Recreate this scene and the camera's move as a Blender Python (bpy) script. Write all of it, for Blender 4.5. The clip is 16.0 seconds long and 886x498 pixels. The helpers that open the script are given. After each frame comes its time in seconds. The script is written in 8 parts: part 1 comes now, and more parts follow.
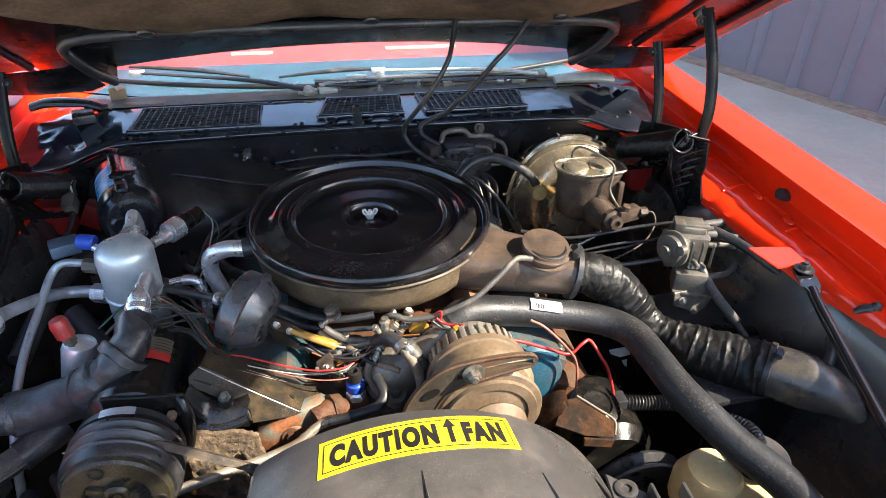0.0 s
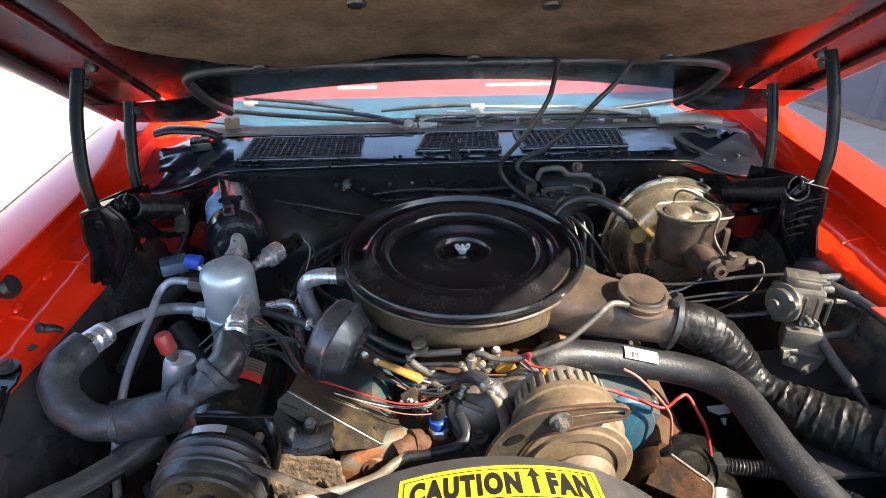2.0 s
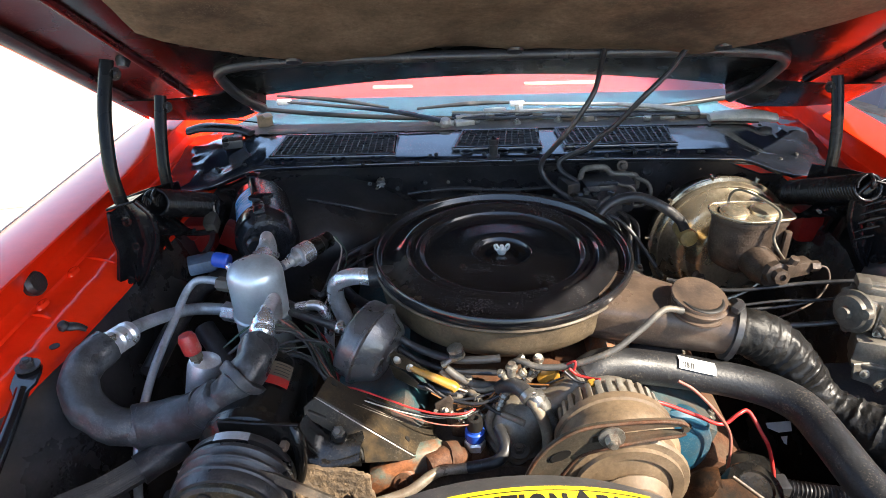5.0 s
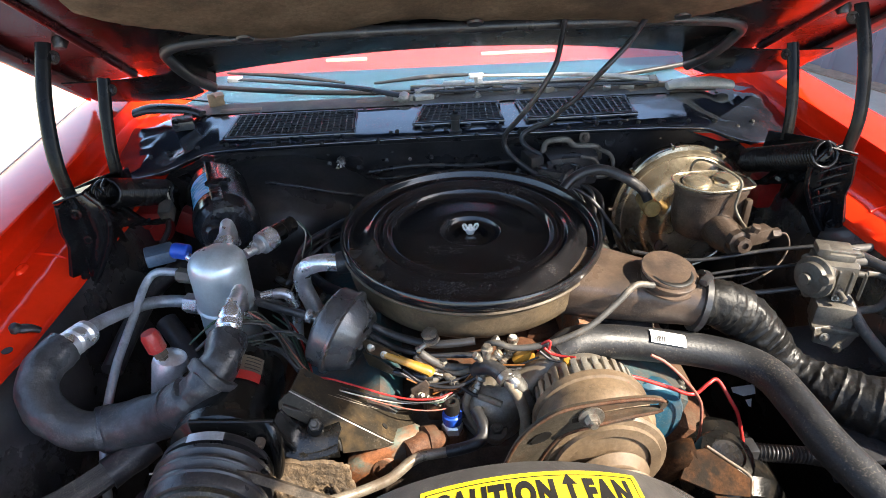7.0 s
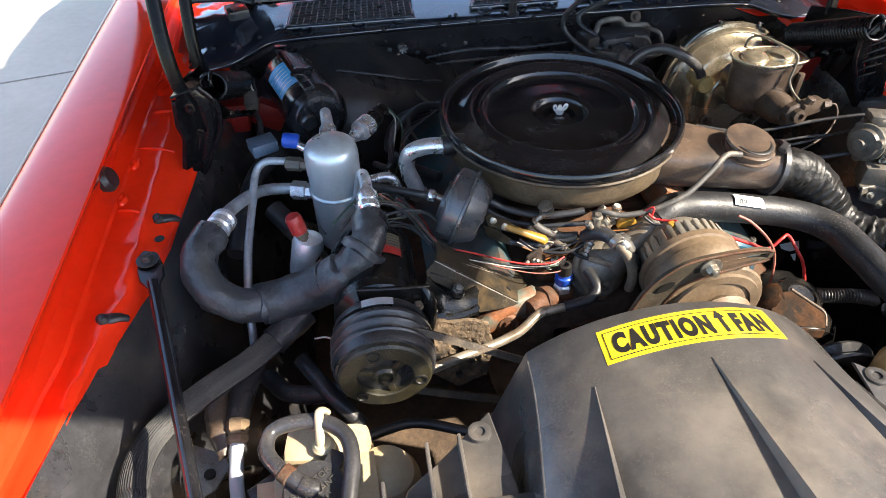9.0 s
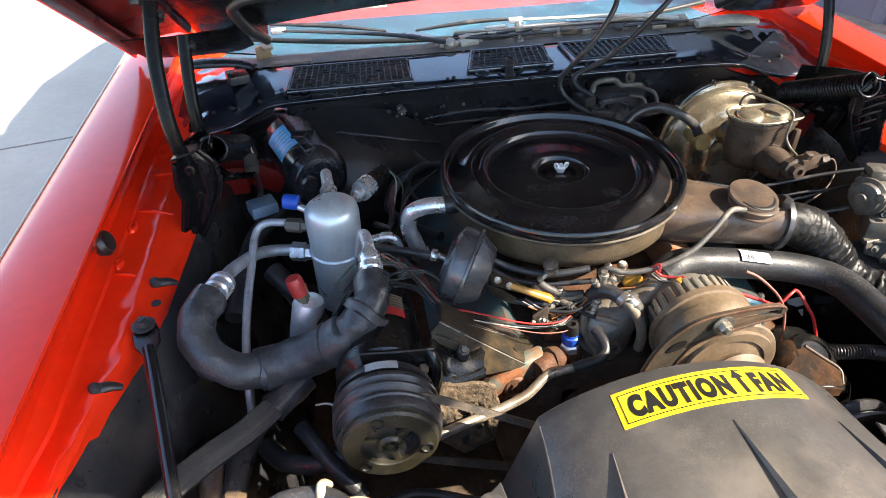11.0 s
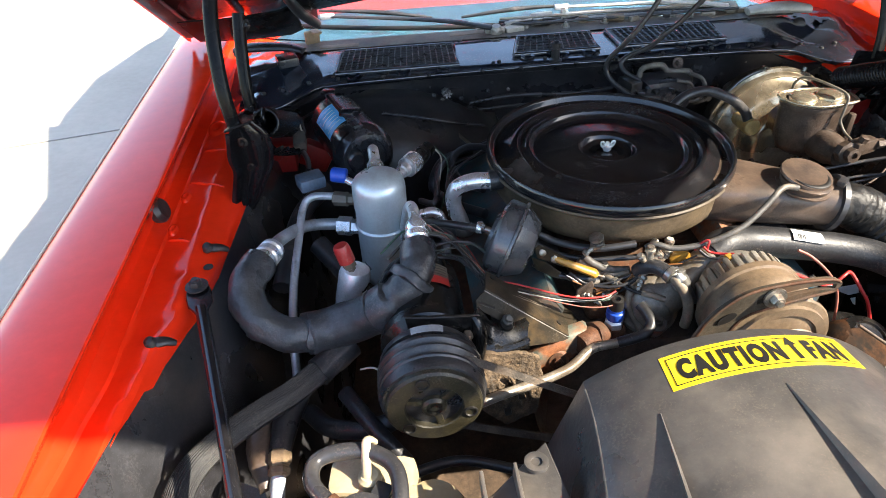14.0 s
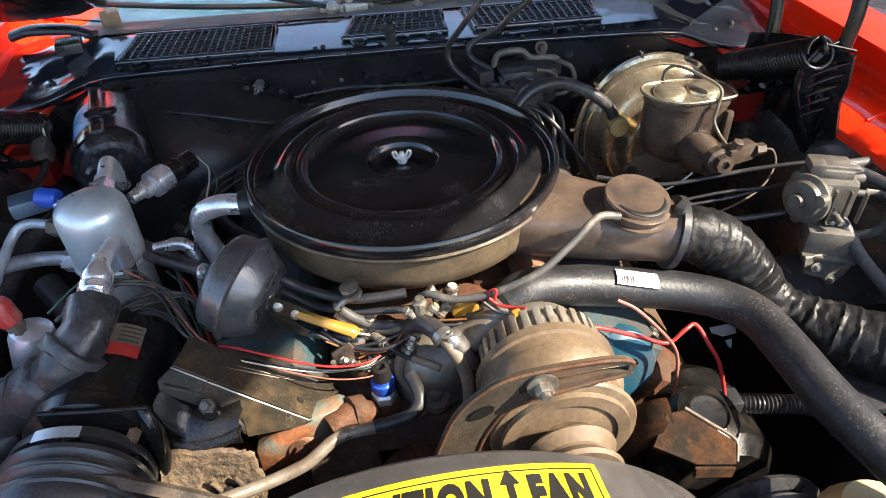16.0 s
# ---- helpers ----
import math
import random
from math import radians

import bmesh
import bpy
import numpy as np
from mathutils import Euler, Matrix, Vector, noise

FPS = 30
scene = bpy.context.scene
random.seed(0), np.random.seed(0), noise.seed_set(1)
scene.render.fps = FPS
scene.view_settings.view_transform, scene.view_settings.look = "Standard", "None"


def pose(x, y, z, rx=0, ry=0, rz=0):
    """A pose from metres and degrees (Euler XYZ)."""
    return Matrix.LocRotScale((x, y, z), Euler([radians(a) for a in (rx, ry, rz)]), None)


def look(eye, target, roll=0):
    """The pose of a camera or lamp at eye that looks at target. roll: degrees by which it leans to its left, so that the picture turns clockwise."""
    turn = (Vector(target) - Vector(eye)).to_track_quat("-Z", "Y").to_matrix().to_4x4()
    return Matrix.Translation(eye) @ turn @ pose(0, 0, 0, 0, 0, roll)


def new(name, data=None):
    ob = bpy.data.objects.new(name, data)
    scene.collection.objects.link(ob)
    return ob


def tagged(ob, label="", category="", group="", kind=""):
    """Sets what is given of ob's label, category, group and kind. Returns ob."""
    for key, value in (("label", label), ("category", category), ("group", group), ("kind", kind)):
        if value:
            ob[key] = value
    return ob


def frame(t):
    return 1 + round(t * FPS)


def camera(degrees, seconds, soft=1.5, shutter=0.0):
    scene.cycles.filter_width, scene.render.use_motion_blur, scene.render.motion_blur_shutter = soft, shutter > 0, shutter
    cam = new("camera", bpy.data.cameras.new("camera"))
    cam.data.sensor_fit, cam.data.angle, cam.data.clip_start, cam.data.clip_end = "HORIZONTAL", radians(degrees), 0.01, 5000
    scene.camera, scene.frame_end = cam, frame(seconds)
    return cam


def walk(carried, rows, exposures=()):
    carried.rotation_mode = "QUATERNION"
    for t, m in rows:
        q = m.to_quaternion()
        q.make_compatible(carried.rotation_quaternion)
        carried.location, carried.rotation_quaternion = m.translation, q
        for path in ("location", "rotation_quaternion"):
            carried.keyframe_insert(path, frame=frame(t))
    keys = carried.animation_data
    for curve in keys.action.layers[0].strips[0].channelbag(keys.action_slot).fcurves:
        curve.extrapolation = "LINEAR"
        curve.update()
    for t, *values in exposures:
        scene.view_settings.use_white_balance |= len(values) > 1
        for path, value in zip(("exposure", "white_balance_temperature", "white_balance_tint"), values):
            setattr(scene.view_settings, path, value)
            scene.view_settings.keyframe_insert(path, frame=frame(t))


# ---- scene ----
cam = camera(68.5, 16.0, 0.85)
PATH = [
    (0, (-0.107, -0.945, 1.445), (0.218, 0.692, 0.344), 1.1),
    (0.5, (-0.114, -0.95, 1.437), (0.137, 0.706, 0.344), 0.7),
    (1, (-0.116, -0.946, 1.437), (0.027, 0.742, 0.374), 0.1),
    (1.5, (-0.107, -0.94, 1.438), (-0.013, 0.767, 0.4), -0.3),
    (2, (-0.111, -0.933, 1.444), (-0.049, 0.789, 0.429), -0.6),
    (2.5, (-0.12, -0.924, 1.436), (-0.086, 0.804, 0.431), -0.9),
    (3, (-0.123, -0.925, 1.436), (-0.116, 0.808, 0.438), -1.2),
    (3.5, (-0.12, -0.922, 1.432), (-0.137, 0.813, 0.438), -1.5),
    (4, (-0.116, -0.913, 1.423), (-0.146, 0.822, 0.429), -1.5),
    (6.5, (-0.127, -0.86, 1.39), (-0.175, 0.868, 0.383), -2.0),
    (7, (-0.134, -0.862, 1.414), (-0.045, 0.818, 0.333), -1.7),
    (7.5, (-0.132, -0.899, 1.447), (-0.014, 0.627, 0.16), -1.7),
    (8, (-0.189, -0.932, 1.492), (-0.076, 0.544, 0.146), -1.8),
    (8.5, (-0.317, -0.936, 1.482), (-0.175, 0.524, 0.122), -1.8),
    (8.7, (-0.359, -0.926, 1.469), (-0.187, 0.527, 0.105), -1.6),
    (11, (-0.375, -0.901, 1.453), (-0.153, 0.667, 0.233), -1.8),
    (11.5, (-0.369, -0.903, 1.458), (-0.166, 0.677, 0.249), -2.1),
    (12, (-0.359, -0.911, 1.446), (-0.17, 0.673, 0.239), -2.2),
    (12.5, (-0.359, -0.918, 1.457), (-0.189, 0.667, 0.25), -2.4),
    (13, (-0.359, -0.916, 1.45), (-0.202, 0.672, 0.244), -2.5),
    (13.5, (-0.385, -0.937, 1.457), (-0.249, 0.652, 0.251), -2.7),
    (14, (-0.396, -0.934, 1.418), (-0.278, 0.659, 0.215), -2.9),
    (14.5, (-0.319, -0.851, 1.356), (-0.212, 0.739, 0.147), -3.0),
    (15, (-0.238, -0.786, 1.324), (-0.133, 0.796, 0.105), -2.9),
    (15.5, (-0.145, -0.748, 1.312), (-0.04, 0.83, 0.088), -2.9),
    (16, (-0.069, -0.734, 1.321), (0.083, 0.825, 0.077), -2.6),
]
walk(cam, [(t, look(eye, target, roll)) for t, eye, target, roll in PATH])

# ---- light ----
SUN_DIR = Vector((1.0, -0.48, 0.90)).normalized()
world = bpy.data.worlds.new("sky")
scene.world = world
world.use_nodes = True
wn = world.node_tree.nodes
wl = world.node_tree.links
wn.clear()
sky = wn.new("ShaderNodeTexSky")
sky.sky_type = 'NISHITA'
sky.sun_disc = False
sky.sun_elevation = math.asin(SUN_DIR.z)
sky.sun_rotation = math.atan2(SUN_DIR.x, SUN_DIR.y)
sky.air_density, sky.dust_density, sky.ozone_density = 1.0, 1.0, 1.0
wbg = wn.new("ShaderNodeBackground")
wbg.inputs[1].default_value = 0.15
wout = wn.new("ShaderNodeOutputWorld")
wl.new(sky.outputs[0], wbg.inputs[0])
wl.new(wbg.outputs[0], wout.inputs[0])
sun_data = bpy.data.lights.new("sun", 'SUN')
sun_data.energy, sun_data.angle, sun_data.color = 4.6, radians(0.6), (1.0, 0.895, 0.74)
sun = new("sun", sun_data)
sun.rotation_euler = (-SUN_DIR).to_track_quat("-Z", "Y").to_euler()
scene.view_settings.exposure = 2.0

# ---- materials ----


def mat(name, col, rough=0.5, metal=0.0, var=0.25, scale=30.0, bump=0.15, bscale=None, dirt=None, dirt_amt=0.4, dirt_scale=9.0,
        coat=0.0, trans=0.0, rough_var=0.12, spec=0.5, speck=0.24, speck_col=(0.22, 0.18, 0.14)):
    """Base colour varied by a coarse and a fine noise, stains of a second colour, fine relief."""
    m = bpy.data.materials.new(name)
    m.use_nodes = True
    nt = m.node_tree
    N, L = nt.nodes, nt.links
    p = N["Principled BSDF"]
    tc = N.new("ShaderNodeTexCoord")
    n1 = N.new("ShaderNodeTexNoise")
    n1.inputs["Scale"].default_value, n1.inputs["Detail"].default_value = scale, 5.0
    L.new(tc.outputs["Object"], n1.inputs["Vector"])
    r1 = N.new("ShaderNodeMapRange")
    r1.inputs[1].default_value, r1.inputs[2].default_value = 0.3, 0.7
    r1.inputs[3].default_value, r1.inputs[4].default_value = 1.0 - var, 1.0 + var
    L.new(n1.outputs[0], r1.inputs[0])
    mul = N.new("ShaderNodeMix")
    mul.data_type, mul.blend_type = 'RGBA', 'MULTIPLY'
    mul.inputs[0].default_value = 1.0
    mul.inputs[6].default_value = (*col, 1)
    n1b = N.new("ShaderNodeTexNoise")
    n1b.inputs["Scale"].default_value, n1b.inputs["Detail"].default_value, n1b.inputs["Roughness"].default_value = scale * 7, 4.0, 0.7
    L.new(tc.outputs["Object"], n1b.inputs["Vector"])
    r1b = N.new("ShaderNodeMapRange")
    r1b.inputs[1].default_value, r1b.inputs[2].default_value = 0.3, 0.7
    r1b.inputs[3].default_value, r1b.inputs[4].default_value = 1.0 - 0.8 * var, 1.0 + 0.8 * var
    L.new(n1b.outputs[0], r1b.inputs[0])
    both = N.new("ShaderNodeMath")
    both.operation = 'MULTIPLY'
    L.new(r1.outputs[0], both.inputs[0])
    L.new(r1b.outputs[0], both.inputs[1])
    L.new(both.outputs[0], mul.inputs[7])
    out = mul.outputs[2]
    if dirt:
        n2 = N.new("ShaderNodeTexNoise")
        n2.inputs["Scale"].default_value, n2.inputs["Detail"].default_value, n2.inputs["Roughness"].default_value = dirt_scale, 8.0, 0.65
        L.new(tc.outputs["Object"], n2.inputs["Vector"])
        r2 = N.new("ShaderNodeMapRange")
        r2.inputs[1].default_value, r2.inputs[2].default_value = 0.62 - 0.35 * dirt_amt, 0.82 - 0.35 * dirt_amt
        L.new(n2.outputs[0], r2.inputs[0])
        mx = N.new("ShaderNodeMix")
        mx.data_type = 'RGBA'
        L.new(r2.outputs[0], mx.inputs[0])
        L.new(out, mx.inputs[6])
        mx.inputs[7].default_value = (*dirt, 1)
        out = mx.outputs[2]
    if speck:
        n6 = N.new("ShaderNodeTexNoise")
        n6.inputs["Scale"].default_value, n6.inputs["Detail"].default_value, n6.inputs["Roughness"].default_value = 380.0, 3.0, 0.6
        L.new(tc.outputs["Object"], n6.inputs["Vector"])
        n7 = N.new("ShaderNodeTexNoise")
        n7.inputs["Scale"].default_value, n7.inputs["Detail"].default_value = 22.0, 4.0
        L.new(tc.outputs["Object"], n7.inputs["Vector"])
        sm = N.new("ShaderNodeMath")
        sm.operation = 'MULTIPLY_ADD'
        sm.inputs[1].default_value = 0.55
        L.new(n7.outputs[0], sm.inputs[0])
        L.new(n6.outputs[0], sm.inputs[2])
        r6 = N.new("ShaderNodeMapRange")
        r6.inputs[1].default_value, r6.inputs[2].default_value = 0.86, 1.0
        r6.inputs[4].default_value = speck
        L.new(sm.outputs[0], r6.inputs[0])
        m6 = N.new("ShaderNodeMix")
        m6.data_type = 'RGBA'
        L.new(r6.outputs[0], m6.inputs[0])
        L.new(out, m6.inputs[6])
        m6.inputs[7].default_value = (*speck_col, 1)
        out = m6.outputs[2]
    L.new(out, p.inputs["Base Color"])
    p.inputs["Metallic"].default_value = metal
    p.inputs["Coat Weight"].default_value = coat
    p.inputs["Coat Roughness"].default_value = 0.08
    p.inputs["Transmission Weight"].default_value = trans
    p.inputs["Specular IOR Level"].default_value = spec
    r3 = N.new("ShaderNodeMapRange")
    r3.inputs[1].default_value, r3.inputs[2].default_value = 0.3, 0.7
    r3.inputs[3].default_value, r3.inputs[4].default_value = max(0.02, rough - rough_var), min(1.0, rough + rough_var)
    n3 = N.new("ShaderNodeTexNoise")
    n3.inputs["Scale"].default_value, n3.inputs["Detail"].default_value = scale * 0.6, 6.0
    L.new(tc.outputs["Object"], n3.inputs["Vector"])
    L.new(n3.outputs[0], r3.inputs[0])
    L.new(r3.outputs[0], p.inputs["Roughness"])
    if bump:
        n4 = N.new("ShaderNodeTexNoise")
        n4.inputs["Scale"].default_value, n4.inputs["Detail"].default_value = bscale or scale * 8, 4.0
        L.new(tc.outputs["Object"], n4.inputs["Vector"])
        b = N.new("ShaderNodeBump")
        b.inputs["Strength"].default_value, b.inputs["Distance"].default_value = bump, 0.002
        L.new(n4.outputs[0], b.inputs["Height"])
        L.new(b.outputs[0], p.inputs["Normal"])
    return m


RUST = (0.16, 0.055, 0.02)
M_RED = mat("red_paint", (0.88, 0.032, 0.007), 0.14, var=0.06, scale=6, bump=0.04, bscale=14, coat=0.0, rough_var=0.05, spec=0.42, speck=0)
M_BLACKPAINT = mat("black_gloss_paint", (0.007, 0.007, 0.008), 0.16, var=0.4, scale=20, bump=0.08, bscale=90, coat=0.0, spec=0.28, dirt=(0.02, 0.018, 0.016), dirt_amt=0.12, dirt_scale=14, speck=0.05)
M_FOIL = mat("black_foil", (0.009, 0.0088, 0.0085), 0.44, var=0.4, scale=30, bump=0.6, bscale=140, coat=0.0, spec=0.25, dirt=(0.05, 0.042, 0.033), dirt_amt=0.16, dirt_scale=30, speck=0.05)
M_MC = mat("brown_cast_iron", (0.058, 0.040, 0.029), 0.45, metal=0.15, var=0.35, scale=60, bump=0.5, bscale=240, dirt=(0.09, 0.062, 0.042), dirt_amt=0.3, dirt_scale=20)
M_COWL = mat("black_cowl_paint", (0.013, 0.0165, 0.025), 0.16, var=0.4, scale=18, bump=0.42, bscale=20, coat=0.8, spec=1.0, rough_var=0.10, dirt=(0.05, 0.047, 0.045), dirt_amt=0.18, dirt_scale=12, speck=0.05)
M_BLACK = mat("satin_black", (0.022, 0.022, 0.024), 0.34, var=0.4, scale=25, bump=0.1, dirt=(0.05, 0.04, 0.03), dirt_amt=0.25)
M_WALLBLK = mat("firewall_black", (0.022, 0.022, 0.024), 0.32, spec=0.6, var=0.5, scale=16, bump=0.7, bscale=24, dirt=(0.05, 0.044, 0.038), dirt_amt=0.3, speck=0.05)
M_LID = mat("air_cleaner_black", (0.010, 0.010, 0.0115), 0.14, spec=0.6, speck=0.10, var=0.35, scale=22, bump=0.04, bscale=30, coat=0.0, dirt=(0.075, 0.068, 0.060), dirt_amt=0.17, dirt_scale=7, rough_var=0.09)
M_RADHOSE = mat("dusty_hose_rubber", (0.015, 0.0155, 0.017), 0.48, spec=0.4, var=0.3, scale=28, bump=0.25, bscale=220, dirt=(0.055, 0.053, 0.050), dirt_amt=0.10, dirt_scale=60, speck=0.30)
M_RUBBER = mat("black_rubber", (0.024, 0.024, 0.026), 0.38, var=0.35, scale=28, bump=0.2, bscale=220, dirt=(0.12, 0.11, 0.10), dirt_amt=0.14, dirt_scale=22)
M_WRAP = mat("insulation_wrap", (0.034, 0.036, 0.040), 0.38, spec=0.55, var=0.45, scale=26, bump=0.5, bscale=120, dirt=(0.080, 0.083, 0.090), dirt_amt=0.26, dirt_scale=26, rough_var=0.15)
M_PLASTIC = mat("black_plastic", (0.032, 0.032, 0.035), 0.32, var=0.3, scale=20, bump=0.1, dirt=(0.10, 0.085, 0.065), dirt_amt=0.22)
M_SHROUD = mat("dusty_shroud_plastic", (0.055, 0.052, 0.050), 0.33, spec=0.7, var=0.18, scale=12, bump=0.2, bscale=160, dirt=(0.165, 0.144, 0.123), dirt_amt=0.42, dirt_scale=4)
M_ALU = mat("aluminium", (0.80, 0.82, 0.85), 0.30, metal=0.75, var=0.12, scale=40, bump=0.1, dirt=(0.45, 0.43, 0.40), dirt_amt=0.2, dirt_scale=18)
M_ALUD = mat("dull_aluminium", (0.30, 0.275, 0.235), 0.5, metal=0.6, var=0.25, scale=40, bump=0.2, dirt=(0.24, 0.18, 0.12), dirt_amt=0.45, dirt_scale=18)
M_STEEL = mat("steel", (0.34, 0.33, 0.31), 0.36, metal=0.9, var=0.25, scale=60, bump=0.1, dirt=(0.14, 0.10, 0.07), dirt_amt=0.3, dirt_scale=30)
M_BOLT = mat("bolt_steel", (0.30, 0.28, 0.24), 0.4, metal=0.8, var=0.3, scale=80, bump=0.15, dirt=RUST, dirt_amt=0.25, dirt_scale=60)
M_BOWL = mat("dusty_steel_bowl", (0.075, 0.056, 0.036), 0.5, metal=0.0, spec=0.25, var=0.3, scale=30, bump=0.15, dirt=(0.155, 0.111, 0.064), dirt_amt=0.42, dirt_scale=10)
M_SNORK = mat("brown_snorkel_paint", (0.100, 0.069, 0.050), 0.36, metal=0.15, var=0.25, scale=24, bump=0.15, dirt=(0.048, 0.036, 0.030), dirt_amt=0.42, dirt_scale=18)
M_GOLD = mat("zinc_dichromate", (0.52, 0.45, 0.33), 0.24, metal=0.8, var=0.22, scale=20, bump=0.1, dirt=(0.13, 0.105, 0.07), dirt_amt=0.42, dirt_scale=10)
M_CAST = mat("cast_iron", (0.085, 0.062, 0.048), 0.62, metal=0.3, var=0.35, scale=60, bump=0.45, bscale=260, dirt=(0.17, 0.12, 0.085), dirt_amt=0.35, dirt_scale=16)
M_RUSTY = mat("rusty_iron", (0.080, 0.034, 0.017), 0.75, spec=0.25, var=0.4, scale=50, bump=0.4, bscale=200, dirt=(0.085, 0.058, 0.037), dirt_amt=0.42, dirt_scale=26)
M_ENGINE = mat("engine_blue_worn", (0.014, 0.055, 0.066), 0.55, var=0.3, scale=30, bump=0.3, bscale=160, dirt=(0.075, 0.045, 0.03), dirt_amt=0.6, dirt_scale=14)
M_FLAKE = mat("flaking_orange_paint", (0.21, 0.078, 0.030), 0.6, var=0.4, scale=40, bump=0.4, bscale=160, dirt=(0.065, 0.17, 0.155), dirt_amt=0.40, dirt_scale=22)
M_PLATE = mat("dusty_black_plate", (0.023, 0.0185, 0.0125), 0.42, metal=0.0, spec=0.3, var=0.35, scale=30, bump=0.15, dirt=(0.068, 0.045, 0.022), dirt_amt=0.40, dirt_scale=34)
M_DRUM = mat("blue_black_enamel", (0.070, 0.074, 0.082), 0.29, metal=0.3, var=0.35, scale=40, bump=0.2, coat=0.45, spec=0.8, dirt=(0.085, 0.08, 0.072), dirt_amt=0.32, dirt_scale=30)
M_ARM = mat("dust_rust_steel", (0.080, 0.066, 0.048), 0.42, metal=0.3, var=0.3, scale=34, bump=0.3, dirt=(0.14, 0.082, 0.048), dirt_amt=0.42, dirt_scale=14)
M_CANBLK = mat("canister_enamel", (0.012, 0.0135, 0.017), 0.22, var=0.35, scale=24, bump=0.08, coat=0.0, spec=0.8, dirt=(0.05, 0.052, 0.058), dirt_amt=0.16, dirt_scale=22, speck=0.05)
M_TANHOSE = mat("tan_hose", (0.21, 0.165, 0.115), 0.6, var=0.25, scale=50, bump=0.15, dirt=(0.10, 0.08, 0.06), dirt_amt=0.3, dirt_scale=30)
M_BLUE = mat("blue_paint", (0.012, 0.062, 0.10), 0.4, var=0.2, scale=30, bump=0.1, dirt=(0.06, 0.06, 0.06), dirt_amt=0.2)
M_DUSTY = mat("dusty_metal", (0.165, 0.115, 0.070), 0.5, metal=0.1, var=0.3, scale=26, bump=0.15, dirt=(0.105, 0.073, 0.046), dirt_amt=0.42, dirt_scale=14)
M_BRKT = mat("oily_bracket", (0.035, 0.033, 0.03), 0.38, metal=0.35, var=0.4, scale=24, bump=0.25, dirt=(0.15, 0.10, 0.06), dirt_amt=0.42, dirt_scale=11)
M_GRIME = mat("caked_grime", (0.112, 0.076, 0.044), 0.85, var=0.5, scale=110, bump=1.0, bscale=320, dirt=(0.035, 0.026, 0.018), dirt_amt=0.45, dirt_scale=40)
M_PAD = mat("hood_pad_felt", (0.115, 0.085, 0.058), 0.9, var=0.3, scale=14, bump=0.5, bscale=120, dirt=(0.045, 0.035, 0.027), dirt_amt=0.4, dirt_scale=6, spec=0.15)
M_YELLOW = mat("yellow_label", (0.85, 0.60, 0.018), 0.45, var=0.05, scale=20, bump=0.03, dirt=(0.55, 0.42, 0.06), dirt_amt=0.1, dirt_scale=20, speck=0)
M_INK = mat("black_ink", (0.012, 0.011, 0.01), 0.5, var=0.2, scale=40, bump=0.0, speck=0)
M_WHITE = mat("white_label", (0.75, 0.75, 0.73), 0.5, var=0.06, scale=30, bump=0.02, speck=0)
M_YPLAST = mat("yellow_plastic", (0.33, 0.165, 0.02), 0.45, var=0.15, scale=60, bump=0.08, dirt=(0.3, 0.2, 0.08), dirt_amt=0.3, dirt_scale=30)
M_BPLAST = mat("blue_plastic", (0.015, 0.07, 0.42), 0.35, var=0.1, scale=60, bump=0.03)
M_RPLAST = mat("red_plastic", (0.34, 0.02, 0.018), 0.45, var=0.15, scale=60, bump=0.05, dirt=(0.4, 0.2, 0.16), dirt_amt=0.2, dirt_scale=50)
M_CREAM = mat("cream_bottle", (0.62, 0.48, 0.24), 0.45, var=0.12, scale=12, bump=0.06, dirt=(0.42, 0.27, 0.10), dirt_amt=0.25, dirt_scale=9)
M_MILK = mat("milky_bottle", (0.46, 0.385, 0.25), 0.40, var=0.12, scale=12, bump=0.06, dirt=(0.40, 0.31, 0.17), dirt_amt=0.3, dirt_scale=10)
M_TUBE = mat("pale_grey_tube", (0.46, 0.49, 0.54), 0.45, var=0.12, scale=30, bump=0.06)
M_SNOUT = mat("dusty_inlet_plastic", (0.035, 0.033, 0.031), 0.34, var=0.3, scale=20, bump=0.15, spec=0.6, dirt=(0.155, 0.128, 0.095), dirt_amt=0.42, dirt_scale=8)
M_WIRE_R = mat("red_wire", (0.42, 0.022, 0.020), 0.4, var=0.1, scale=60, bump=0)
M_WIRE_P = mat("faded_pink_wire", (0.30, 0.10, 0.07), 0.55, var=0.2, scale=60, bump=0)
M_CANALU = mat("satin_aluminium", (0.60, 0.68, 0.71), 0.36, metal=0.55, var=0.08, scale=24, bump=0.05, dirt=(0.40, 0.43, 0.44), dirt_amt=0.25, dirt_scale=10, speck=0.06)
M_PIPE = mat("grey_pipe_aluminium", (0.46, 0.49, 0.52), 0.42, metal=0.5, var=0.15, scale=40, bump=0.08, dirt=(0.26, 0.26, 0.26), dirt_amt=0.3, dirt_scale=30)
M_WIRE_O = mat("orange_wire", (0.24, 0.09, 0.02), 0.5, var=0.15, scale=60, bump=0)
M_TANSTEEL = mat("tan_weathered_steel", (0.27, 0.235, 0.19), 0.36, metal=0.4, var=0.25, scale=50, bump=0.12, dirt=(0.17, 0.12, 0.08), dirt_amt=0.35, dirt_scale=24)
M_WIRE_G = mat("green_wire", (0.02, 0.055, 0.03), 0.5, var=0.1, scale=60, bump=0)
M_WIRE_W = mat("pale_wire", (0.45, 0.42, 0.34), 0.5, var=0.15, scale=60, bump=0)
